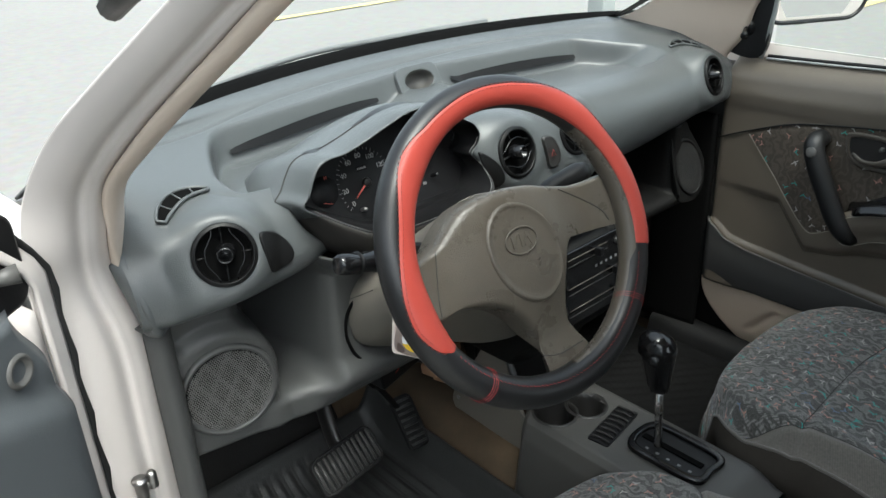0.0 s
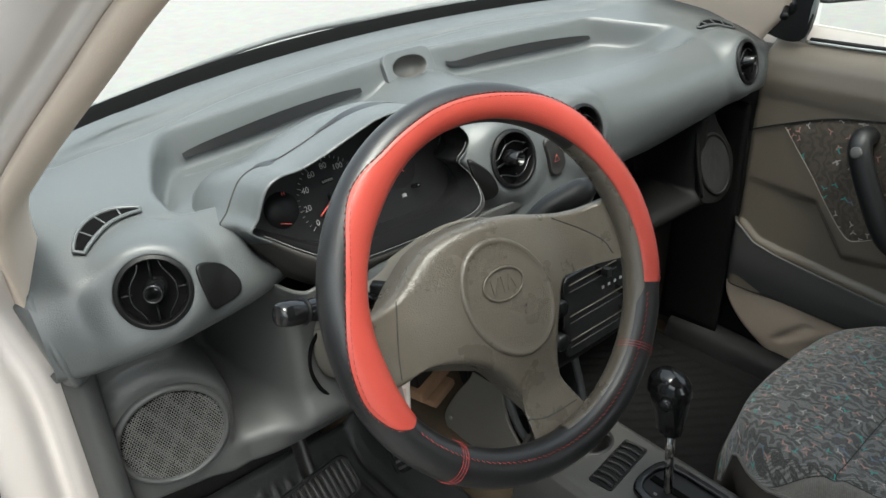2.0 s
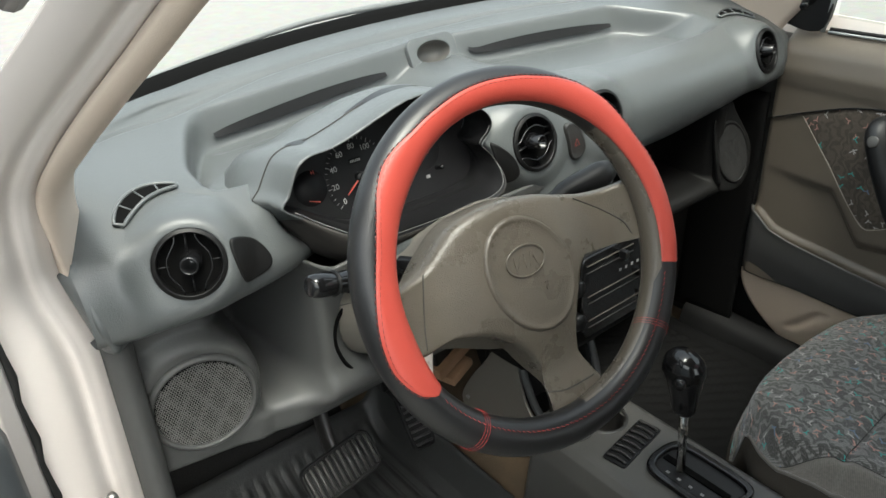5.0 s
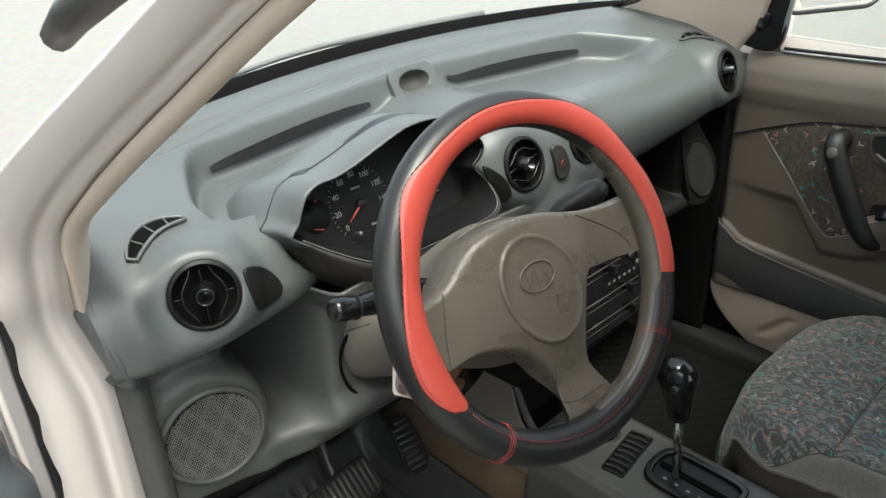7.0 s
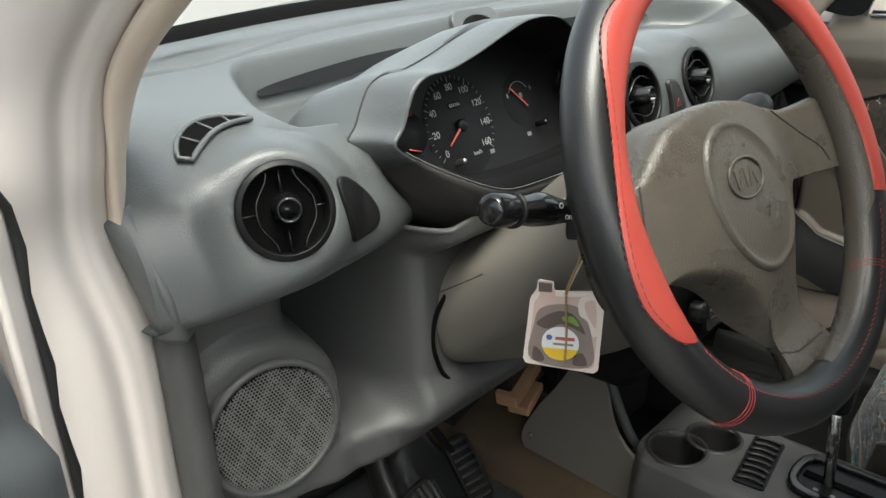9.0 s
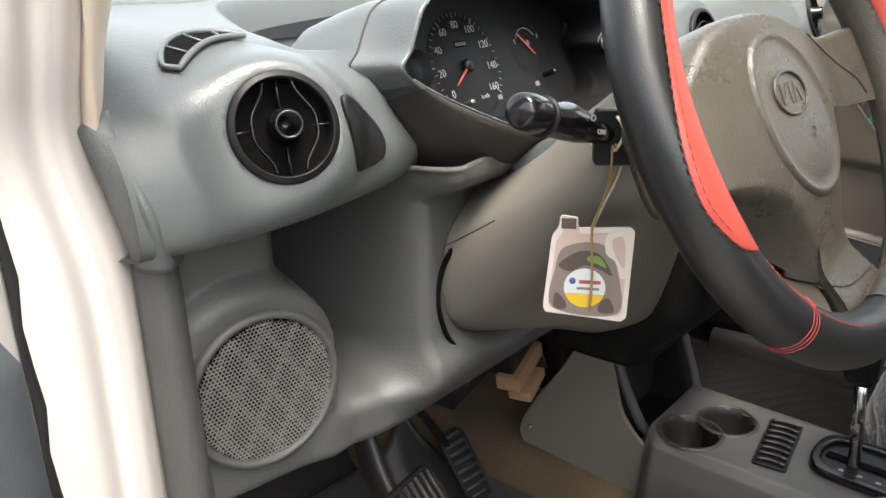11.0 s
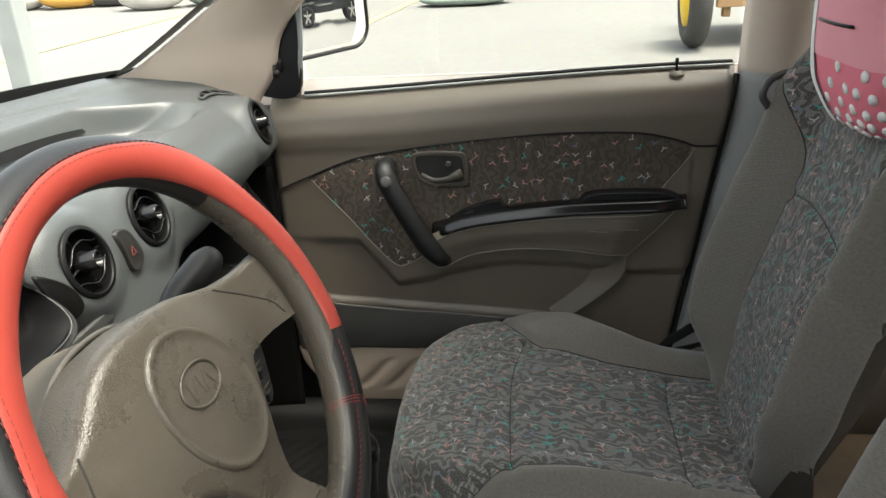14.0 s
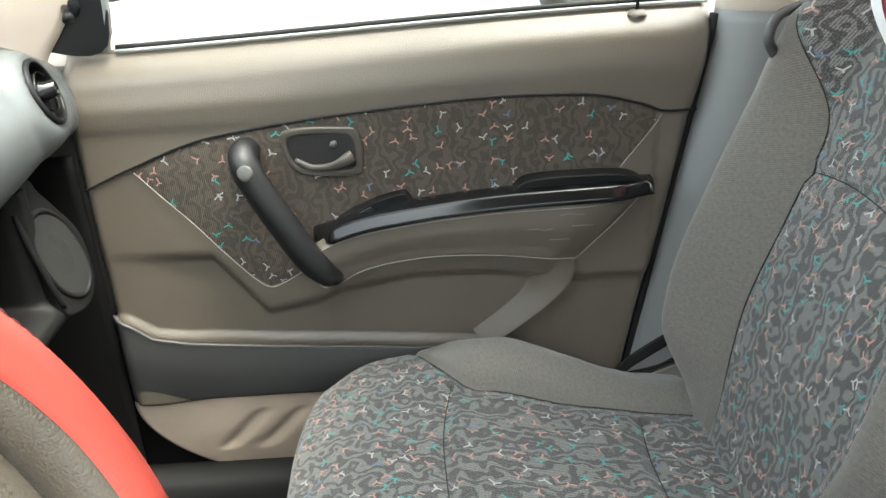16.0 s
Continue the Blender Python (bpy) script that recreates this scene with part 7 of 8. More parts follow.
part("armrest_piping", tube([arm_pt(0.985 * k / 40, 0.94) + Vector((-0.0016, 0, 0)) for k in range(41)] + [arm_pt(0.985, 0.94 - 0.08 * k) + Vector((-0.0016, 0, 0)) for k in range(1, 12)], 0.0007, 6), PIPING, pd, "thin pale piping")
part("armrest_piping", tube([arm_pt(0.04 + 0.93 * k / 40, 0.13) + Vector((-0.0012, 0, 0)) for k in range(41)], 0.0006, 6), PIPING, pd, "thin pale piping")
rs = random.Random(3)
for k in range(6):
    u0, v0 = 0.72 + 0.14 * rs.random(), 0.20 + 0.45 * rs.random()
    q = [arm_pt(u0 + 0.02 * i + 0.006 * rs.random(), v0 + 0.03 * (rs.random() - 0.5)) + Vector((-0.0006, 0, 0)) for i in range(4)]
    part("scratch", tube(q, 0.0003, 4), PIPING, pd)
part("armrest_cap", sheet(lambda u, v: (lambda t, o: Vector((1.470 - 0.050 * v * smooth01(u, -0.05, 0.12) * (1 - 0.3 * smooth01(u, 0.9, 1.0)), t.x, t.y + 0.004 + 0.006 * math.sin(math.pi * v) - 0.010 * smooth01(v, 0.8, 1.0))))(spline([(a, b, 0) for a, b in ARM_TOP[1:]], u), 0), 50, 14), BLACK_GLOSS, pd, "black armrest cap", mods=(SOLID(0.003, 1.0),))
cap2 = [(0.275, 0.790), (0.255, 0.808), (0.20, 0.812), (0.135, 0.810), (0.108, 0.800), (0.096, 0.788)]
part("cap_raise", slab([(q.x, q.y) for q in curve_pts([(a, b, 0) for a, b in cap2], 24)], 0.026, Matrix(((0, 0, 1, 1.440), (1, 0, 0, 0), (0, 1, 0, 0), (0, 0, 0, 1)))), BLACK, pd, smooth=False, mods=(BEVEL(0.003, 2),))
swp = [(0.520, 0.738), (0.512, 0.750), (0.490, 0.766), (0.47, 0.778), (0.44, 0.790), (0.415, 0.797), (0.403, 0.798), (0.394, 0.784), (0.392, 0.770), (0.45, 0.756)]
sw = part("switch_panel", slab(swp, 0.022, Matrix(((0, 0, 1, 1.446), (1, 0, 0, 0), (0, 1, 0, 0), (0, 0, 0, 1)))), BLACK, pd, "black window switch panel", smooth=False, mods=(BEVEL(0.0008, 2),))
part("window_switch", slab(rounded(0.030, 0.011, 0.003, 3), 0.004, frame_at((1.4465, 0.458, 0.773), (-1, 0, 0.1)) @ Matrix.Rotation(radians(27), 4, "Z")), BLACK_GLOSS, sw, smooth=False, mods=(BEVEL(0.001, 2),))
# pull handle
pull = [(1.462, 0.590, 0.862), (1.440, 0.592, 0.860), (1.428, 0.588, 0.845), (1.424, 0.572, 0.812), (1.422, 0.550, 0.772), (1.422, 0.530, 0.735), (1.426, 0.512, 0.708), (1.440, 0.504, 0.697), (1.462, 0.503, 0.696)]
ph = part("pull_handle", tube(curve_pts(pull, 40), lambda t: 0.0135 + 0.002 * math.sin(math.pi * t), 18, side=(0, 0.8, 0.4), flat=1.2), mat("dark_handle_plastic", (0.011, 0.0112, 0.0115), 0.42, grain=0.2, vary=0.1), pd, "black grab handle")
part("screw_cap", lathe([(0.0095, 0), (0.0095, 0.002), (0.007, 0.003), (0, 0.003)], 24, frame_at((1.4135, 0.587, 0.846), (-0.95, 0.1, 0.3))), CONSOLE, ph)
# latch handle in its bezel
BO = ring_outline([(0.047, 0.020), (0.030, 0.031), (-0.020, 0.031), (-0.047, 0.024), (-0.050, -0.015), (-0.043, -0.030), (0.0, -0.030), (0.034, -0.020)], 48)
BI = ring_outline([(0.039, 0.014), (0.026, 0.023), (-0.018, 0.023), (-0.038, 0.016), (-0.041, -0.012), (-0.036, -0.022), (0.0, -0.022), (0.030, -0.014)], 48)
LMx = Matrix(((0, 0, -1, 1.4640), (1, 0, 0, 0.503), (0, 1, 0, 0.852), (0, 0, 0, 1)))
bz = part("latch_bezel", slab(BO, 0.007, LMx, hole=BI), LATCH, pd, "brown-grey latch bezel", smooth=False, mods=(BEVEL(0.0025, 3),))
part("latch_cup", slab(BI, 0.0015, LMx @ Matrix.Translation((0, 0, 0.0028))), BLACK_SATIN, bz, smooth=False)
part("latch_lever", tube(curve_pts([(1.461, 0.535, 0.843), (1.457, 0.515, 0.834), (1.454, 0.490, 0.836), (1.453, 0.475, 0.842), (1.457, 0.465, 0.846)], 24), lambda t: 0.0045 + 0.004 * smooth01(t, 0.4, 0.9), 12, side=(1, 0, 0), flat=0.7), LATCH, bz, "brown-grey latch lever")
part("lock_knob", lathe([(0.0045, 0), (0.0045, 0.006), (0.003, 0.007), (0, 0.007)], 16, frame_at((1.460, 0.487, 0.862), (-1, 0, 0))), CONSOLE, bz)
# pale lower trim with three pressed flutes
def low_pt(u, v):
    z = 0.365 + 0.134 * v
    y = 0.13 + 0.668 * u
    y -= 0.10 * (1 - v) ** 2 * smooth01(u, 0.8, 1.0)
    x = 1.474 + 0.02 * (1 - v) ** 2
    for c in (0.655, 0.600, 0.545, 0.490):
        q = (y - c) - (z - 0.435) * (-0.9)
        x += 0.008 * math.exp(-(q / 0.010) ** 2) * smooth01(z, 0.395, 0.415) * smooth01(0.478 - z, 0, 0.02)
    return Vector((x, y, z))


part("lower_trim", sheet(lambda u, v: low_pt(u, v), 120, 40), BEIGE, pd, "beige lower door trim with pressed flutes", mods=(SOLID(0.004, 1.0),))

# sill, kick panels and pillars: the body shell
body = thing("car_body", "cream painted car body shell with beige pillar trim", "car", "structure", at=(XC, 0.2, 0.25))
SILL = [(1.440, 0.330, 0), (1.450, 0.362, 0), (1.475, 0.372, 0), (1.505, 0.365, 0), (1.52, 0.33, 0)]
part("sill", sheet(lambda u, v: Vector((spline(SILL, v).x, -0.05 + 0.95 * u, spline(SILL, v).y)), 20, 16), RUBBER, body, "black door sill")
part("sill", sheet(lambda u, v: Vector((2 * XC - spline(SILL, v).x, -0.35 + 1.18 * u, spline(SILL, v).y)), 20, 16), RUBBER, body, "black door sill")
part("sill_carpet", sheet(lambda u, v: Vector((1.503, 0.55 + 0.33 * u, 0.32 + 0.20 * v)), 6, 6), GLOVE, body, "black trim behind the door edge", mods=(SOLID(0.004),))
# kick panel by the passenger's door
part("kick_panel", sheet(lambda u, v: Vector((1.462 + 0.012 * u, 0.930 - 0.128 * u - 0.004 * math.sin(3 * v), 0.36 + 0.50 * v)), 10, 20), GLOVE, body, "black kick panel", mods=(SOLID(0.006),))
part("kick_panel", sheet(lambda u, v: Vector((0.306 - 0.006 * u, 0.965 - 0.13 * u, 0.34 + 0.55 * v)), 10, 20), CONSOLE, body, "dark kick panel", mods=(SOLID(0.006),))


# A-pillars: trim (inner) and painted frame (outer) as one curved section, mirrored for the far side
PIL_IN = [(0.318, 0.900, 0.985), (0.309, 0.860, 1.030), (0.306, 0.806, 1.080), (0.313, 0.733, 1.130), (0.323, 0.660, 1.180), (0.334, 0.587, 1.230), (0.344, 0.513, 1.280), (0.360, 0.400, 1.345), (0.378, 0.25, 1.385)]
PIL_MID = [(0.277, 0.832, 0.955), (0.272, 0.806, 1.010), (0.272, 0.770, 1.072), (0.279, 0.703, 1.126), (0.291, 0.634, 1.176), (0.304, 0.560, 1.226), (0.317, 0.487, 1.275), (0.332, 0.380, 1.338), (0.35, 0.24, 1.38)]
PIL_OUT = [(0.188, 0.810, 0.955), (0.190, 0.800, 1.010), (0.199, 0.785, 1.070), (0.216, 0.730, 1.135), (0.236, 0.655, 1.190), (0.256, 0.570, 1.245), (0.273, 0.480, 1.300), (0.295, 0.360, 1.365), (0.32, 0.22, 1.41)]


def pillar_trim(u, v, flip=False):
    a, b = spline(PIL_IN, u), spline(PIL_MID, u)
    p = a + (b - a) * v
    p += Vector((-0.3, -0.8, -0.4)).normalized() * (0.012 * math.sin(math.pi * v) ** 0.7)
    if v == 0.0:
        p += Vector((0.0, 0.02, 0.0))
    return Vector(mirror_x(p)) if flip else p


part("pillar_trim", sheet(lambda u, v: pillar_trim(u, v), 60, 14), TAN_TRIM, body, "beige windscreen pillar trim", mods=(SOLID(0.008),))
W_E = [(1.455, 1.000, 0.960), (1.430, 1.040, 1.018), (1.425, 0.990, 1.045), (1.420, 0.919, 1.088), (1.418, 0.829, 1.146), (1.410, 0.700, 1.225), (1.398, 0.540, 1.315), (1.385, 0.390, 1.380)]
S_E = [(1.496, 0.800, 0.890), (1.492, 0.815, 0.960), (1.490, 0.778, 1.020), (1.488, 0.758, 1.083), (1.482, 0.716, 1.134), (1.470, 0.630, 1.205), (1.452, 0.500, 1.290), (1.440, 0.360, 1.370)]


def far_pillar(u, v):
    a, b = spline(W_E, u), spline(S_E, u)
    return a + (b - a) * v + Vector((-0.5, -0.6, 0.2)).normalized() * (0.016 * math.sin(math.pi * v))


part("pillar_trim", sheet(lambda u, v: far_pillar(u, v), 60, 16), TAN_TRIM, body, "beige windscreen pillar trim", mods=(SOLID(0.008),))
part("glass_edge", sheet(lambda u, v: spline(W_E, u) + Vector((-0.022 * v, 0.010 * v, 0.004)), 60, 3), BLACK, body, "black edge band of the windscreen")
MID_ALL = [(0.290, 0.838, 0.30), (0.291, 0.837, 0.45), (0.292, 0.836, 0.60), (0.294, 0.835, 0.75), (0.295, 0.834, 0.87)] + PIL_MID
OUT_ALL = [(0.184, 0.768, 0.30), (0.185, 0.772, 0.45), (0.187, 0.782, 0.60), (0.189, 0.795, 0.75), (0.192, 0.806, 0.87)] + PIL_OUT


def frame_pt(u, v):
    """The painted door frame from the sill up the windscreen pillar."""
    a, b = spline(MID_ALL, u), spline(OUT_ALL, u)
    p = a + (b - a) * v
    n_ = Vector((-0.35, -0.90, 0.1)).normalized()
    return p + n_ * (0.012 * math.sin(math.pi * max(0.0, v)) - 0.006 * smooth01(-v, 0.0, 0.08) - 0.008 * math.exp(-((v - 0.33) / 0.07) ** 2) + 0.003 * math.exp(-((v - 0.12) / 0.05) ** 2))


part("door_frame", sheet(lambda u, v: frame_pt(u, -0.10 + 1.10 * v), 120, 36), CREAM, body, "cream painted door frame and windscreen pillar", mods=(SOLID(0.012, 1.0),))
part("jamb_return", sheet(lambda u, v: Vector((0.178 - 0.03 * v - 0.006 * u, 0.80 - 0.03 * u + 0.12 * v, 0.957 - 0.66 * u)), 20, 6), CREAM, body, mods=(SOLID(0.01, 1.0),))
# grey side cap at the dashboard end and the vertical seal trim below it
CAP_L = [(0.2755, 0.830, 0.964), (0.281, 0.824, 0.935), (0.288, 0.822, 0.903), (0.294, 0.823, 0.876)]
CAP_R = [(0.287, 0.826, 0.972), (0.289, 0.805, 0.938), (0.292, 0.794, 0.910), (0.300, 0.800, 0.878)]


def cap_pt(u, v):
    """End face of the dashboard; past v = 0.8 it tucks behind the dash skin."""
    a, b = spline(CAP_L, u), spline(CAP_R, u)
    p = a + (b - a) * min(1.0, v / 0.8)
    p.x -= 0.003 * math.sin(math.pi * min(1.0, v / 0.8))
    return p + Vector((0.016, 0.014, 0)) * max(0.0, (v - 0.8) / 0.2)


part("dash_end_cap", sheet(cap_pt, 20, 20), DASH, body, "grey end cap", mods=(SOLID(0.003, 1.0),))
part("seal_trim", sheet(lambda u, v: Vector((0.294 + 0.022 * v, 0.828 - 0.010 * math.sin(math.pi * v) - 0.012 * u * v, 0.892 - 0.55 * u)), 20, 10), DASH_LOW, body, "dark grey vertical seal trim", mods=(SOLID(0.006),))
# door check strap end
cs = part("check_strap", tube([(0.256, 0.845, 0.696), (0.250, 0.815, 0.699), (0.240, 0.790, 0.702)], 0.007, 10, flat=0.5, side=(0, 0, 1)), STEEL, body, "steel check strap pin")
part("strap_pin", lathe([(0.007, -0.01), (0.007, 0.012), (0.009, 0.013), (0.009, 0.017), (0, 0.018)], 16, Matrix.Translation((0.238, 0.790, 0.702))), STEEL, cs)
part("strap_pin", lathe([(0.006, -0.01), (0.006, 0.008), (0.004, 0.012), (0, 0.012)], 16, Matrix.Translation((0.254, 0.798, 0.704))), STEEL, cs)

part("gutter_end", tube([(0.267, 0.655, 1.246), (0.272, 0.636, 1.260), (0.290, 0.585, 1.290)], lambda t: 0.010 + 0.004 * t, 10), BLACK_SATIN, body, "dark rubber end of the roof gutter")

# B-pillar on the passenger's side
def bpil(u, v):
    z = 0.36 + 1.05 * u
    y0 = 0.022 + 0.165 * max(0.0, 0.975 - z) - 0.01 * max(0, z - 0.975)
    y = y0 - 0.004 - 0.13 * v
    x = 1.482 - 0.05 * max(0, z - 1.0) * 2.0 - 0.030 * math.sin(math.pi * min(1, v * 1.2)) + 0.010 * (1 - smooth01(v, 0, 0.08))
    return Vector((x, y, z))


part("b_pillar_lower", sheet(lambda u, v: bpil(u * 0.605, v), 40, 16), PILLAR_GREY, body, "grey lower pillar trim", mods=(SOLID(0.006),))
part("b_pillar_upper", sheet(lambda u, v: bpil(0.600 + 0.400 * u, v) + Vector((0.006, 0, 0)), 30, 16), TAN_TRIM, body, "beige upper pillar trim", mods=(SOLID(0.006),))
part("door_seal", tube([bpil(u / 24 * 0.60, 0.0) + Vector((-0.002, 0.006, 0)) for u in range(25)], 0.006, 8), RUBBER, body, "black door seal")
# quarter sail with mirror knob on the passenger's door
SAIL = [(0.738, 0.984), (0.806, 0.980), (0.814, 1.00), (0.790, 1.060), (0.760, 1.120), (0.732, 1.165), (0.729, 1.10)]
sail = part("mirror_sail", slab([(q.x, q.y) for q in curve_pts([(a, b, 0) for a, b in SAIL], 40, True)], 0.012, Matrix(((0, 0, 1, 1.488), (1, 0, 0, 0), (0, 1, 0, 0), (0, 0, 0, 1)))), BLACK, pd, "black corner cover with mirror lever", smooth=False, mods=(BEVEL(0.003, 2),))
part("mirror_lever", lathe([(0.016, 0), (0.014, 0.004), (0.010, 0.006), (0, 0.006)], 24, frame_at((1.488, 0.775, 1.030), (-1, 0, 0))), BLACK, sail)
part("mirror_lever_tip", tube([(1.484, 0.775, 1.030), (1.462, 0.765, 1.024), (1.455, 0.762, 1.020)], lambda t: 0.004 + 0.003 * t, 12), BLACK, sail)
part("window_channel", tube([(1.494, 0.742, 0.976), (1.490, 0.727, 1.06), (1.482, 0.716, 1.16), (1.472, 0.69, 1.25)], 0.0045, 8), GREYPAINT, pd, "grey window channel")

# glass
wsb = lambda u: Vector((X0 + (X1 - X0) * u, y_back(X0 + (X1 - X0) * u) + 0.020, 1.040 - 0.012 * (2 * u - 1) ** 4))


def screen(u, v):
    b = wsb(u)
    tp = Vector((0.40 + 0.975 * u, 0.30 + 0.05 * (1 - (2 * u - 1) ** 2), 1.375 + 0.02 * (1 - (2 * u - 1) ** 2)))
    p = b + (tp - b) * v
    return p + Vector((0, 0.35, 0.8)).normalized() * (0.03 * math.sin(math.pi * v))


gl = part("windscreen", sheet(lambda u, v: screen(u, v), 30, 16), GLASS, body, "clear windscreen")
gl.visible_shadow = False
wg = part("window_glass", sheet(lambda u, v: Vector((1.507 - 0.055 * v * v, 0.022 + 0.705 * u, 1.0 + 0.36 * v)), 12, 8), SIDE_GLASS, pd, "clear side window glass")
wg.visible_shadow = False
# roof and rear closing panels
part("headliner", sheet(lambda u, v: Vector((0.335 + 1.10 * u, 0.33 - 1.6 * v + 0.05 * (1 - (2 * u - 1) ** 2) * (1 - v), 1.395 + 0.045 * (1 - (2 * u - 1) ** 2) - 0.03 * v * v)), 24, 20), mat("pale_headliner", (0.32, 0.29, 0.25), 0.9, grain=0.4, grain_scale=400), body, "pale cloth headliner")
part("roof_skin", sheet(lambda u, v: Vector((0.32 + 1.13 * u, 0.345 - 1.63 * v + 0.05 * (1 - (2 * u - 1) ** 2) * (1 - v), 1.412 + 0.055 * (1 - (2 * u - 1) ** 2) - 0.03 * v * v)), 24, 20), CREAM, body, "cream roof skin", mods=(SOLID(0.003),))
part("cant_rail", tube(curve_pts([(1.417, 0.50, 1.285), (1.425, 0.32, 1.375), (1.43, 0.0, 1.395), (1.43, -0.6, 1.39), (1.42, -1.2, 1.36)], 30), 0.022, 12), TAN_TRIM, body, "beige roof rail trim")
part("cant_rail", tube(curve_pts([(0.357, 0.45, 1.31), (0.349, 0.32, 1.375), (0.344, 0.0, 1.395), (0.344, -0.6, 1.39), (0.354, -1.2, 1.36)], 30), 0.022, 12), CREAM, body, "cream roof rail")
for sx in (0, 1):
    bx = lambda x: x if sx == 0 else 2 * XC - x
    part("rear_side_panel", sheet(lambda u, v: Vector((bx(0.295), -0.42 - 0.85 * u, 0.30 + 0.70 * v)), 6, 6), TAUPE if sx else DASH_LOW, body, "rear door panel", mods=(SOLID(0.03),))
part("rear_bulkhead", sheet(lambda u, v: Vector((0.30 + 1.17 * u, -1.25, 0.30 + 0.75 * v)), 6, 6), DASH_LOW, body, "rear closing panel", mods=(SOLID(0.02),))
part("b_pillar_left", sheet(lambda u, v: Vector((0.30 + 0.04 * max(0, u - 0.6) * 2, -0.30 - 0.12 * v, 0.33 + 1.06 * u)), 16, 6), CREAM, body, "cream door pillar", mods=(SOLID(0.03),))

# seat belt by the pillar
sb = thing("seat_belt", "dark seat belt running down from the pillar behind the passenger seat", "seat belt", at=(1.42, -0.08, 0.9))
part("webbing", sheet(lambda u, v: Vector((1.440 - 0.085 * u, -0.075 - 0.02 * u + 0.004 * math.sin(3 * u), 1.32 - 0.52 * u)) + Vector((-0.012, -0.044, 0)) * (v - 0.5), 20, 4), mat("dark_webbing", (0.06, 0.058, 0.054), 0.8, grain=0.6, grain_scale=600), sb, "dark woven belt", mods=(SOLID(0.0015),))
part("lap_webbing", sheet(lambda u, v: Vector((1.436 - 0.012 * u, 0.142 - 0.115 * u, 0.510 + 0.088 * u + 0.022 * (v - 0.5) + 0.010 * smooth01(u, 0.0, 0.3))), 20, 4), RUBBER, sb, "dark lap webbing beside the cushion", mods=(SOLID(0.0015),))
part("anchor_plate", box((0.004, 0.060, 0.012), pose(1.440, 0.070, 0.522, -28, 0, 0)), BLACK, sb, smooth=False, mods=(BEVEL(0.001, 2),))
part("anchor_stay", tube([(1.434, 0.100, 0.508), (1.434, 0.045, 0.534)], 0.0022, 8), PIPING, sb)
part("guide_loop", tube(curve_pts([(1.36, 0.005, 0.965), (1.352, 0.018, 0.985), (1.362, 0.006, 1.005), (1.385, -0.03, 1.012)], 20), 0.0055, 10), DASH_LOW, sb, "grey belt guide loop")
part("anchor_strap", tube([(1.455, 0.135, 0.500), (1.435, 0.085, 0.525), (1.425, 0.04, 0.545)], 0.014, 8, flat=0.15, side=(0.3, -0.6, 0.7)), BLACK, sb, "black anchor strap")
part("anchor_plate", tube([(1.450, 0.115, 0.478), (1.425, 0.06, 0.505)], 0.012, 8, flat=0.2, side=(0.3, -0.6, 0.7)), CARD_EDGE, sb)

# open driver's door, seen edge-on beside the jamb
dd = thing("door_2", "open driver's door with grey inner panel, swung outwards", "car door", "structure", at=(0.18, 0.82, 0.40))
HX, HY = 0.179, 0.792
dv = Vector((-0.80, -0.60, 0)).normalized()   # along the open door, away from its hinge
dnv = Vector((0.60, -0.80, 0)).normalized()   # its inner face


def ddoor(s, z, d):
    return Vector((HX, HY, 0)) + dv * s + dnv * d + Vector((0, 0, z))


def dd_panel(u, v):
    z = 0.36 + 0.645 * v
    s = 0.030 + 0.80 * u
    s += 0.030 * smooth01(z, 0.93, 1.0) * (1 - u)
    d = 0.034 + 0.020 * smooth01(u, 0.0, 0.03)
    d += 0.014 * smooth01(0.915 + 0.35 * (u - 0.02) - z, 0.0, 0.018)
    return ddoor(s, z, d)


part("door_panel", sheet(lambda u, v: dd_panel(u, v), 40, 60), mat("blue_grey_door_plastic", (0.072, 0.079, 0.084), 0.45, grain=0.3, vary=0.06), dd, "blue-grey inner panel", mods=(SOLID(0.01),))
part("door_frame", sheet(lambda u, v: ddoor(-0.008 + 0.034 * v + 0.05 * smooth01(u, 0.90, 1.0), 0.34 + 0.74 * u, 0.022 + 0.014 * v), 40, 6), CREAM, dd, "cream painted door edge", mods=(SOLID(0.004),))
part("door_seal", tube([ddoor(-0.013 + 0.05 * smooth01(k / 30, 0.90, 1.0) + 0.003 * math.sin(k * 2.1), 0.34 + 0.74 * k / 30, 0.024) for k in range(31)], 0.0045, 8), RUBBER, dd, "black door seal")
part("outer_skin", sheet(lambda u, v: ddoor(-0.01 + 0.9 * u, 0.34 + 0.66 * v, -0.04), 6, 6), CREAM, dd, "cream outer skin", mods=(SOLID(0.004),))
part("screw_cup", lathe([(0.016, 0.0), (0.014, 0.003), (0.011, 0.002), (0.009, -0.004), (0, -0.004)], 24, frame_at(ddoor(0.088, 0.962, 0.056), dnv)), CONSOLE, dd)
part("door_sail", slab(rounded(0.12, 0.09, 0.02, 5), 0.016, frame_at(ddoor(0.082, 1.040, 0.018), dnv)), BLACK, dd, "black mirror corner", smooth=False, mods=(BEVEL(0.004, 2),))
part("mirror_knob", tube([ddoor(0.066, 1.035, 0.034), ddoor(0.050, 1.036, 0.050)], lambda t: 0.006 + 0.003 * t, 12), CONSOLE, dd)

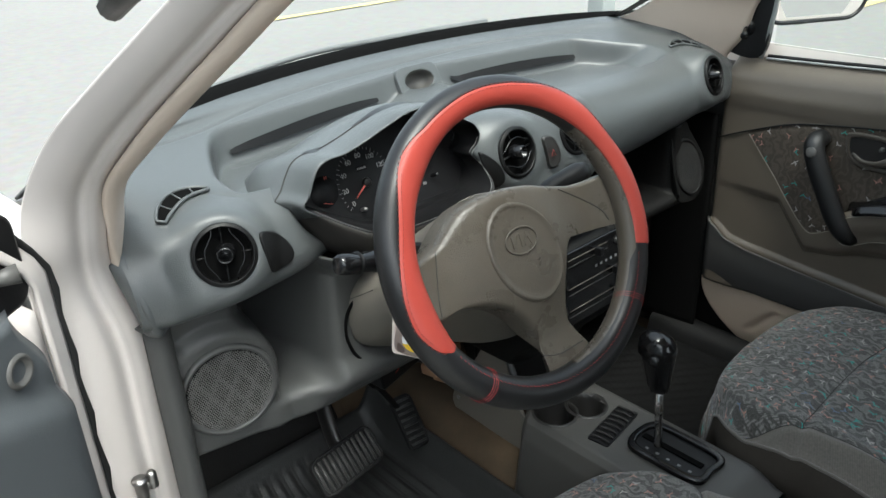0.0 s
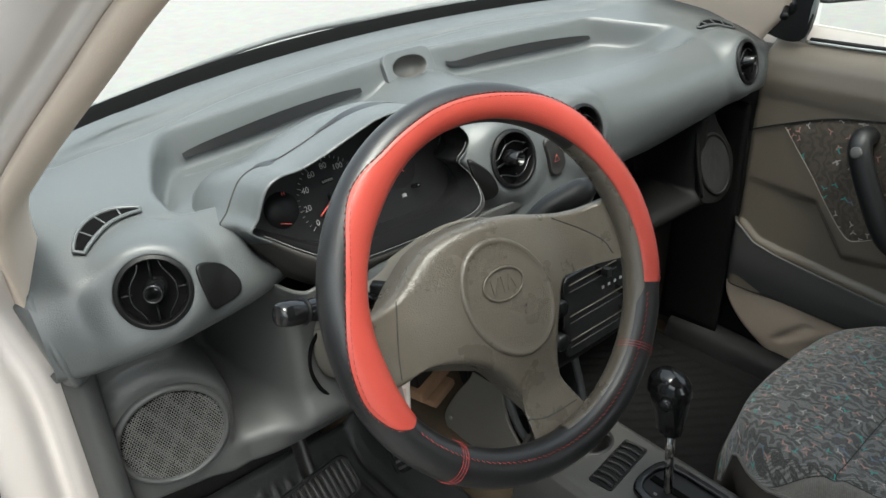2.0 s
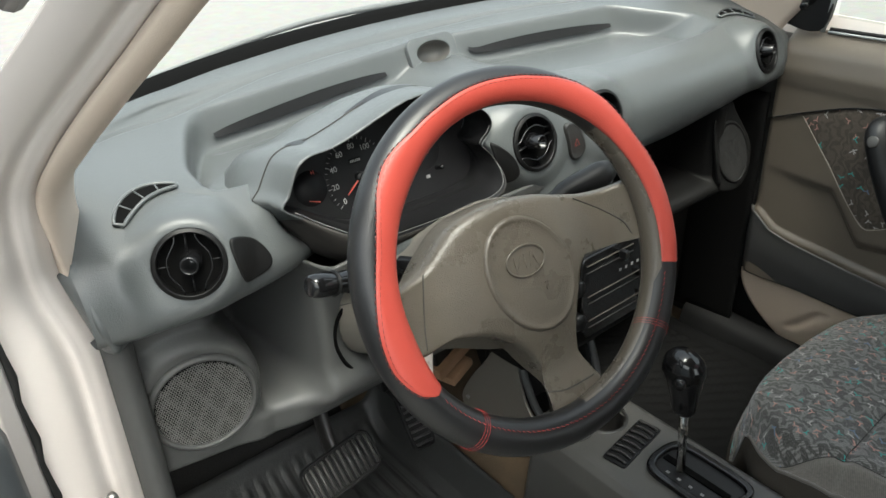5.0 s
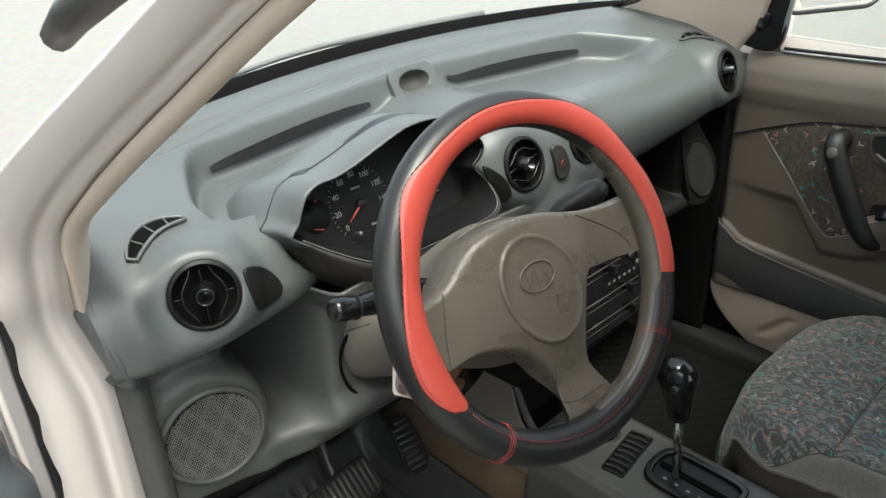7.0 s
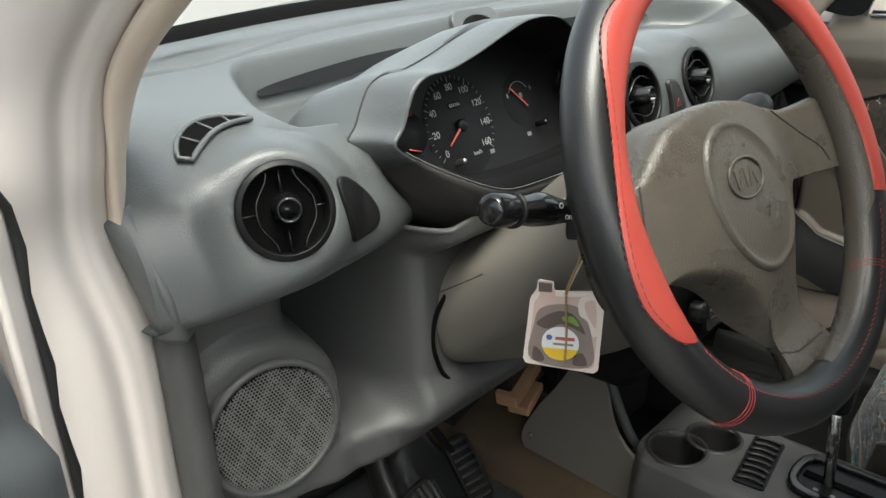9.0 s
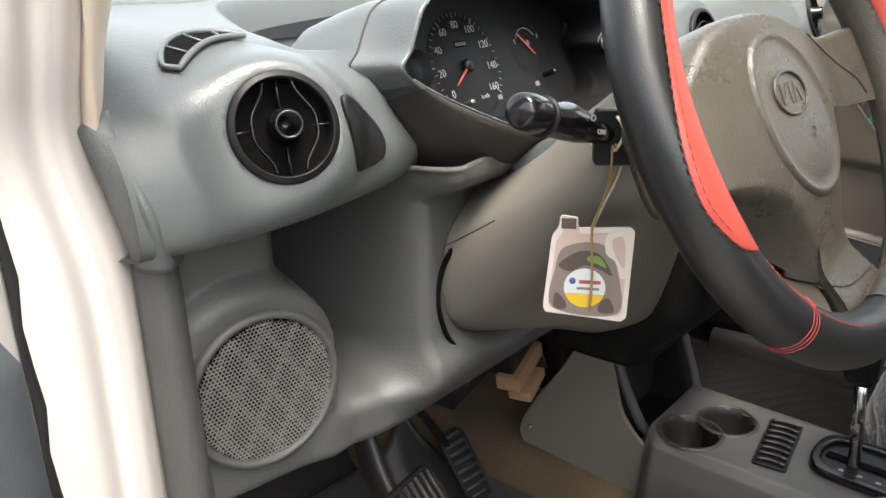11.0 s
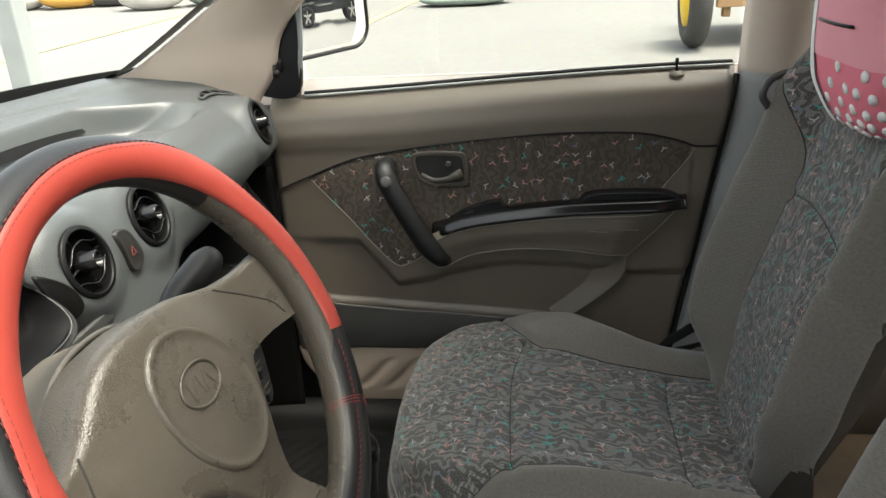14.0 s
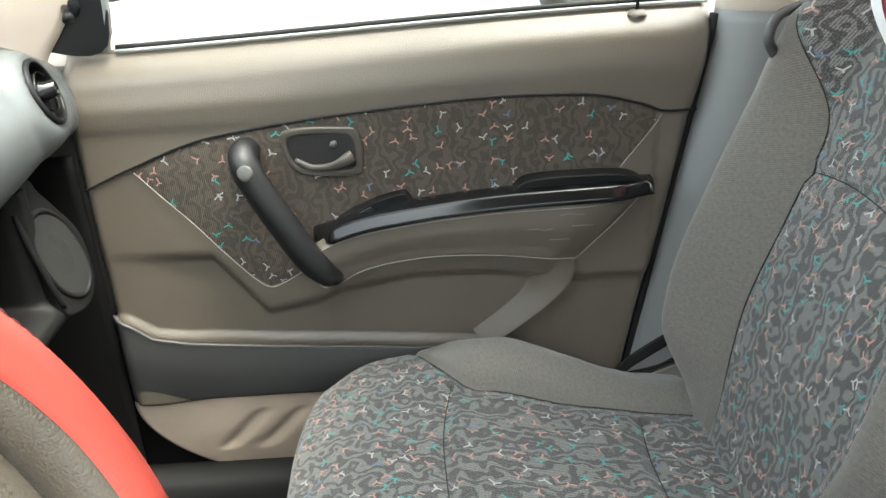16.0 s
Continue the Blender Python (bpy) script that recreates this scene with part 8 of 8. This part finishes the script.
part("outer_skin", sheet(lambda u, v: Vector((1.524 + 0.03 * math.sin(math.pi * v), -0.02 + 0.86 * u, 0.30 + 0.70 * v)), 8, 10), CREAM, pd, "cream outer door skin", mods=(SOLID(0.004),))
part("front_wing_inner", sheet(lambda u, v: Vector((1.510, 0.80 + 0.55 * u, 0.26 + 0.70 * v)), 6, 6), CONSOLE, body, "dark inner wing", mods=(SOLID(0.01),))
part("front_wing", sheet(lambda u, v: Vector((0.150 + 0.02 * u - 0.01 * math.sin(3 * v), 0.93 + 0.42 * u, 0.30 + 0.66 * v)), 10, 10), CREAM, body, "cream front wing", mods=(SOLID(0.01),))
part("front_wing_top", sheet(lambda u, v: Vector((0.150 + 0.10 * v - 0.01 * u, 0.845 + 0.52 * u, 0.965 + 0.030 * math.sin(1.4 * v) - 0.05 * u * u)), 16, 10), CREAM, body, "cream wing top beside the windscreen", mods=(SOLID(0.006),))
part("inner_wing", sheet(lambda u, v: Vector((0.285, 0.88 + 0.47 * u, 0.26 + 0.66 * v)), 6, 6), CONSOLE, body, "dark inner wing", mods=(SOLID(0.01),))
part("front_bulkhead", sheet(lambda u, v: Vector((0.26 + 1.25 * u, 1.34, 0.26 + 0.62 * v)), 6, 6), CONSOLE, body, "dark front bulkhead", mods=(SOLID(0.01),))
part("rear_quarter", sheet(lambda u, v: Vector((1.512, -0.12 - 0.34 * u, 0.30 + 0.72 * v)), 6, 6), TAUPE, body, "taupe rear door panel", mods=(SOLID(0.02),))

# ---- hanging tag on the stalk ----
tag = thing("hanging_tag", "pale pink can-shaped card tag hanging by strings from the light stalk", "key tag", at=(0.542, 0.650, 0.87))
tv = Vector((0.5, -0.866, 0)).normalized()      # across the tag
tn = Vector((-0.866, -0.5, 0.0)).normalized()
TM = Matrix(((tv.x, 0, tn.x, 0.543), (tv.y, 0, tn.y, 0.652), (0, 1, tn.z, 0.866), (0, 0, 0, 1))) @ Matrix.Diagonal((0.80, 0.86, 1, 1))
CAN = [(-0.0385, -0.0710), (0.0300, -0.0760), (0.0345, -0.0720), (0.0370, 0.0050), (0.0330, 0.0085), (-0.0120, 0.0060), (-0.0125, 0.0150), (-0.0280, 0.0165), (-0.0290, 0.0060), (-0.0350, -0.0020), (-0.0410, -0.0660)]


def can(f, n=8):
    out = []
    c = Vector((-0.001, -0.034))
    m_ = len(CAN)
    for i in range(m_):
        a, b, d = Vector(CAN[i - 1]), Vector(CAN[i]), Vector(CAN[(i + 1) % m_])
        r = min(0.3 * (a - b).length, 0.3 * (d - b).length, 0.005)
        p0, p1 = b + (a - b).normalized() * r, b + (d - b).normalized() * r
        for k in range(n):
            t = k / (n - 1)
            q = p0 * (1 - t) ** 2 + b * 2 * t * (1 - t) + p1 * t * t
            q = c + (q - c) * f
            out.append((q.x, q.y))
    return out


part("card", slab(can(1.0), 0.0022, TM), CARD_EDGE, tag, "pale glossy card edge", smooth=False)
part("print", slab(can(0.88), 0.0005, TM @ Matrix.Translation((0, 0, 0.0022))), CARD_PINK, tag, smooth=False)
for nm, pts, mt, z in (("print_field", [(-0.032, -0.066), (0.024, -0.070), (0.027, -0.040), (0.012, -0.008), (-0.022, -0.010), (-0.031, -0.030)], CARD_GREY, 0.0028),
                       ("print_field", [(-0.028, -0.026), (-0.010, -0.014), (0.008, -0.016), (0.020, -0.034), (0.010, -0.030), (-0.004, -0.026), (-0.018, -0.032)], CARD_BROWN, 0.0033),
                       ("print_field", [(-0.030, -0.052), (-0.022, -0.058), (-0.020, -0.066), (-0.031, -0.066)], CARD_BROWN, 0.0033),
                       ("print_field", [(0.010, -0.060), (0.018, -0.055), (0.023, -0.067), (0.010, -0.068)], CARD_BROWN, 0.0033),
                       ("handle_print", [(0.014, 0.002), (0.031, 0.003), (0.033, -0.030), (0.027, -0.036), (0.022, -0.022), (0.013, -0.014)], CARD_EDGE, 0.0033),
                       ("handle_hole", [(0.019, -0.002), (0.028, -0.001), (0.030, -0.026), (0.025, -0.022), (0.019, -0.010)], CARD_PINK, 0.0036),
                       ("print_field", [(-0.002, -0.018), (0.008, -0.018), (0.014, -0.027), (0.006, -0.024), (-0.002, -0.022)], GREEN, 0.0037)):
    part(nm, slab([(q.x, q.y) for q in curve_pts([(a, b, 0) for a, b in pts], 36, True)], 0.0004, TM @ Matrix.Translation((0, 0, z - 0.0004))), mt, tag, smooth=False)
disc = [(-0.004 + 0.0185 * math.cos(a * math.pi / 20), -0.046 + 0.0175 * math.sin(a * math.pi / 20)) for a in range(40)]
part("round_label", slab(disc, 0.0004, TM @ Matrix.Translation((0, 0, 0.0037))), WHITE_PRINT, tag, "white and yellow round label", smooth=False)
part("label_half", slab([(x, y) for x, y in disc if y < -0.0495], 0.0003, TM @ Matrix.Translation((0, 0, 0.0042))), YELLOW, tag, smooth=False)
part("label_bar", box((0.019, 0.0032, 0.0003), TM, (0.0005, -0.0405, 0.0043)), mat("red_bar_print", (0.45, 0.10, 0.08), 0.5), tag, smooth=False)
part("label_bar", box((0.020, 0.0022, 0.0003), TM, (-0.001, -0.0465, 0.0043)), GREY_PRINT, tag, smooth=False)
part("label_dot", lathe([(0.0030, 0), (0.0028, 0.0003), (0, 0.0003)], 16, TM @ Matrix.Translation((-0.0150, -0.0400, 0.0043))), BLUE_PRINT, tag)
part("cap", box((0.013, 0.009, 0.0006), TM, (-0.0203, 0.010, 0.0030)), CARD_BROWN, tag, smooth=False)
hole_p = TM @ Vector((0.0, 0.002, 0.003))
ringp = STB + sd * 0.10
part("string", tube(curve_pts([ringp + Vector((0.0, -0.010, -0.006)), Vector((0.549, 0.640, 0.915)), hole_p + Vector((0.002, -0.001, 0.01)), hole_p, hole_p + Vector((-0.002, -0.003, -0.03)), hole_p + Vector((-0.003, -0.003, -0.058))], 28), 0.0009, 6), STRING, tag, "tan string")
part("string", tube(curve_pts([ringp + Vector((0.010, -0.010, -0.008)), Vector((0.556, 0.640, 0.912)), hole_p + Vector((0.004, -0.001, 0.01)), hole_p], 20), 0.0008, 6), STRING_PALE, tag, "pale string")
part("string", tube(curve_pts([ringp + Vector((-0.004, -0.010, -0.006)), Vector((0.541, 0.640, 0.905)), hole_p + Vector((-0.001, -0.001, 0.008)), hole_p], 20), 0.0008, 6), STRING, tag, "tan string")
part("string_loop", tube([ringp + Vector((0.004 + 0.002 * math.sin(a), -0.013 * math.cos(a), 0.013 * math.sin(a))) for a in [k / 20 * 2 * math.pi for k in range(20)]], 0.0012, 6, closed=True), STRING_PALE, tag, "pale loop round the stalk")

# ---- outside ----
# wiper on the windscreen's foot
wp = thing("windscreen_wiper", "dusty grey-black windscreen wiper lying along the foot of the glass", "wiper", at=(0.75, 1.25, 1.04))


def wip(x, up=0.0, fwd=0.035):
    return Vector((x, y_back(x) + fwd, 1.032 + up * 0.6))


part("wiper_arm", tube(curve_pts([wip(0.44, 0.004, 0.05), wip(0.60, 0.010, 0.055), wip(0.74, 0.018, 0.06), wip(0.84, 0.020, 0.06), wip(0.92, 0.012, 0.07), wip(1.06, 0.006, 0.08), wip(1.22, 0.0, 0.10)], 40), lambda t: 0.003 + 0.004 * t, 8), DUSTY_GLARE_GREY, wp)
part("wiper_blade", tube(curve_pts([wip(0.38, -0.004, 0.040), wip(0.60, 0.000, 0.042), wip(0.80, 0.002, 0.045), wip(1.00, 0.002, 0.045), wip(1.15, 0.000, 0.045)], 30), 0.0032, 8), DUSTY_GLARE_GREY, wp)
part("cowl", sheet(lambda u, v: Vector((0.26 + 1.25 * u, y_back(0.26 + 1.25 * u) + 0.022 + 0.10 * v, 1.022 - 0.050 * v)), 40, 6), DUSTY_GLARE_GREY, body, "dusty cowl below the windscreen", mods=(SOLID(0.004),))

# passenger's outside mirror
om = thing("wing_mirror", "cream wing mirror outside the passenger's window", "wing mirror", at=(1.60, 0.80, 1.0))
MO = frame_at((1.650, 0.725, 1.092), (-0.50, -0.865, 0.02))
mo = rounded(0.230, 0.145, 0.045, 8)
part("mirror_shell", slab(mo, 0.060, MO @ Matrix.Translation((0, 0, -0.058))), CREAM, om, "cream mirror housing", smooth=False, mods=(BEVEL(0.010, 3),))
bm = bmesh.new()
rr_ = [[bm.verts.new(MO @ Vector((x * f, y * f, 0.0045 - ((x * f) ** 2 + (y * f) ** 2) / 2.8))) for x, y in rounded(0.216, 0.132, 0.040, 8)] for f in (1.0, 0.85, 0.7, 0.55, 0.4, 0.25, 0.1)]
for a_, b_ in zip(rr_, rr_[1:]):
    for k in range(len(a_)):
        bm.faces.new((a_[k], a_[(k + 1) % len(a_)], b_[(k + 1) % len(a_)], b_[k]))
bm.faces.new(rr_[-1])
part("mirror_glass", bm, MIRROR, om, "convex silvered mirror glass")
part("mirror_rim", tube([MO @ Vector((x, y, 0.002)) for x, y in rounded(0.220, 0.136, 0.042, 8)], 0.004, 8, closed=True), BLACK, om)
part("mirror_foot", tube([(1.53, 0.80, 1.015), (1.575, 0.83, 1.03)], 0.020, 12), BLACK, om)

# post seen through the windscreen
po = thing("steel_post", "grey square steel post standing on the concrete", "post", at=(3.40, 2.56, 0))
part("shaft", box((0.11, 0.11, 3.2), None, (3.75, 2.80, 1.6)), GREYPAINT, po, smooth=False, mods=(BEVEL(0.01, 2),))
part("base_plate", box((0.26, 0.26, 0.02), None, (3.75, 2.80, 0.012)), GREYPAINT, po, smooth=False)


# cart with a big tyre
ct = thing("wooden_cart", "weathered wooden cart on a large dusty tyre", "cart", at=(7.9, -1.2, 0))
part("tyre", sheet(lambda u, v: (lambda a, b: Vector((7.85 + (0.34 + 0.10 * math.cos(b)) * math.cos(a), -0.98 + 0.10 * math.sin(b), 0.44 + (0.34 + 0.10 * math.cos(b)) * math.sin(a))))(2 * math.pi * u, 2 * math.pi * v), 40, 14, True, True), TYRE, ct)
part("wheel_hub", lathe([(0.25, -0.04), (0.25, 0.03), (0.08, 0.06), (0, 0.06)], 28, frame_at((7.85, -0.92, 0.44), (0, 1, 0))), YELLOW, ct)
for k in range(5):
    part("plank", box((0.05, 2.4, 0.13), None, (7.75 + 0.02 * (k % 2), -2.35, 0.42 + 0.17 * k)), WOOD, ct, smooth=False, mods=(BEVEL(0.006, 1),))
for k in range(4):
    part("upright", box((0.07, 0.07, 0.95), None, (7.82, -1.25 - 0.7 * k, 0.74)), WOOD, ct, smooth=False, mods=(BEVEL(0.006, 1),))
part("deck", box((1.4, 2.4, 0.05), None, (8.45, -2.35, 0.44)), WOOD, ct, smooth=False)
part("prop", tube([(7.8, -3.3, 0.0), (7.8, -3.3, 0.44)], 0.05, 10), WOOD, ct)
# litter along the far edge of the yard


def lump(name, label, cat, c, r, material):
    t = thing(name, label, cat, at=c)
    part("body", sheet(lambda u, v: (lambda a, b: Vector((c[0] + r[0] * math.cos(a) * math.sin(b) * (1 + 0.2 * noise.noise((3 * math.cos(a) + c[0], 3 * math.sin(a), 3 * v))), c[1] + r[1] * math.sin(a) * math.sin(b), r[2] * (0.92 - math.cos(b)) * (1 + 0.15 * noise.noise((4 * u, 4 * v, c[1]))))))(2 * math.pi * u, math.pi * v), 20, 12, True), material, t)


SACK = mat("dusty_white_sack", (0.5, 0.48, 0.45), 0.9, vary=0.2, vary_scale=4)
ORANGE = mat("orange_sheet", (0.55, 0.30, 0.06), 0.8, vary=0.2, vary_scale=4)
RUBBLE = mat("grey_green_rubble", (0.22, 0.26, 0.23), 0.9, vary=0.35, vary_scale=4)
lump("sack", "dusty white sack on the ground", "sack", (15.4, 10.6, 0), (0.5, 0.5, 0.22), SACK)
lump("orange_bundle", "orange plastic bundle on the ground", "bundle", (15.3, 9.5, 0), (0.4, 0.6, 0.2), ORANGE)
lump("sack", "dusty white sack on the ground", "sack", (14.2, 7.3, 0), (0.4, 0.6, 0.24), SACK)
lump("rubble_heap", "grey-green heap of rubble on the ground", "rubble", (12.5, 1.55, 0), (0.4, 0.7, 0.10), RUBBLE)
lump("rubble_heap", "grey-green heap of rubble on the ground", "rubble", (14.6, 6.3, 0), (0.5, 0.5, 0.2), RUBBLE)
ty = thing("old_tyre", "old tyre lying flat on the ground", "tyre", at=(15.6, 8.5, 0))
part("carcass", sheet(lambda u, v: (lambda a, b: Vector((15.6 + (0.42 + 0.16 * math.cos(b)) * math.cos(a), 8.5 + (0.55 + 0.16 * math.cos(b)) * math.sin(a), 0.15 + 0.14 * math.sin(b))))(2 * math.pi * u, 2 * math.pi * v), 36, 12, True, True), TYRE, ty)
wl_ = part("yard_wall", sheet(lambda u, v: Vector((17.5 + 0.05 * noise.noise((u * 30, v * 3, 0)), -30 + 60 * u, 2.6 * v)), 60, 4), mat("grey_blue_wall_paint", (0.22, 0.25, 0.26), 0.9, vary=0.25, vary_scale=1.5), None, "weathered grey wall along the far side of the yard", mods=(SOLID(0.2),))
tagged(wl_, "weathered grey wall along the far side of the yard", "wall", "", "structure")

# unseen wall, added to block low sky and ground light at the driver's doorway
blocking_wall = part("yard_wall", sheet(lambda u, v: Vector((-3.3 + 0.03 * noise.noise((u * 30, v * 3, 5)), -30 + 60 * u, 2.6 * v)), 60, 4), wl_.data.materials[0], None, mods=(SOLID(0.2),))
tagged(blocking_wall, "weathered grey wall along the near side of the yard", "wall", "", "structure")


# parked car behind, which shows in the wing mirror
def parked_car(at, yaw):
    t = thing("parked_car", "dark off-road car with a white spare wheel cover, parked behind", "car", at=at)
    M = pose(at[0], at[1], 0, 0, 0, yaw)
    side = [(-1.95, 0.45), (-1.95, 0.95), (-1.80, 1.05), (-1.0, 1.12), (-0.55, 1.66), (-0.3, 1.74), (1.6, 1.74), (1.85, 1.6), (1.92, 1.0), (1.92, 0.45)]

    def hull(u, v):
        q = spline([(a, b, 0) for a, b in side], u)
        w = 0.84 * (1 - 0.14 * smooth01(q.y, 1.05, 1.7))
        k = 2 * v - 1
        return M @ Vector((q.x, w * math.copysign(min(1, abs(k) * 1.25) ** 0.6, k), q.y - 0.03 * abs(k) ** 4))

    part("body_shell", sheet(hull, 60, 16), CARBLACK, t, "dark glossy paint", mods=(SOLID(0.02),))
    for s in (-1, 1):
        part("flank", slab([(x, z) for x, z in [(-1.93, 0.42), (-1.93, 0.95), (-1.0, 1.08), (1.9, 1.08), (1.9, 0.42)]], 0.02, M @ Matrix(((1, 0, 0, 0), (0, 0, s, s * 0.83), (0, 1, 0, 0), (0, 0, 0, 1)))), CARBLACK, t, smooth=False)
        for x0, x1 in ((-0.75, 0.15), (0.22, 0.95), (1.02, 1.6)):
            part("window", slab([(x0 + (0.3 if x0 < -0.5 else 0), 1.58), (x1, 1.58), (x1, 1.14), (x0, 1.14)], 0.012, M @ Matrix(((1, 0, 0, 0), (0, 0, s, s * 0.775), (0, 1, 0, 0), (0, 0, 0, 1)))), BLACK_GLOSS, t, smooth=False)
        part("moulding", box((3.2, 0.02, 0.05), M, (0.05, s * 0.86, 0.78)), CHROME, t, smooth=False)
        part("door_handle", box((0.12, 0.03, 0.03), M, (0.05, s * 0.86, 1.0)), CHROME, t, smooth=False)
        for x in (-1.25, 1.15):
            wh = part("wheel", lathe([(0.20, -0.10), (0.33, -0.10), (0.355, -0.06), (0.355, 0.06), (0.33, 0.10), (0.22, 0.10), (0.20, 0.06), (0, 0.07)], 36, M @ frame_at((x, s * 0.80, 0.355), (0, s, 0))), TYRE, t)
            part("rim", join(*[box((0.05, 0.19, 0.02), M @ frame_at((x, s * 0.895, 0.355), (0, s, 0)) @ Matrix.Rotation(radians(72 * k), 4, "Z"), (0, 0.10, 0)) for k in range(5)]), CHROME, wh, smooth=False)
    part("spare_wheel", lathe([(0.0, 0.0), (0.33, 0.0), (0.36, -0.04), (0.36, -0.2), (0, -0.2)], 40, M @ frame_at((2.14, 0.05, 1.0), (1, 0, 0))), CREAM, t, "white spare wheel cover")


parked_car((4.7, -10.0, 0), 12)
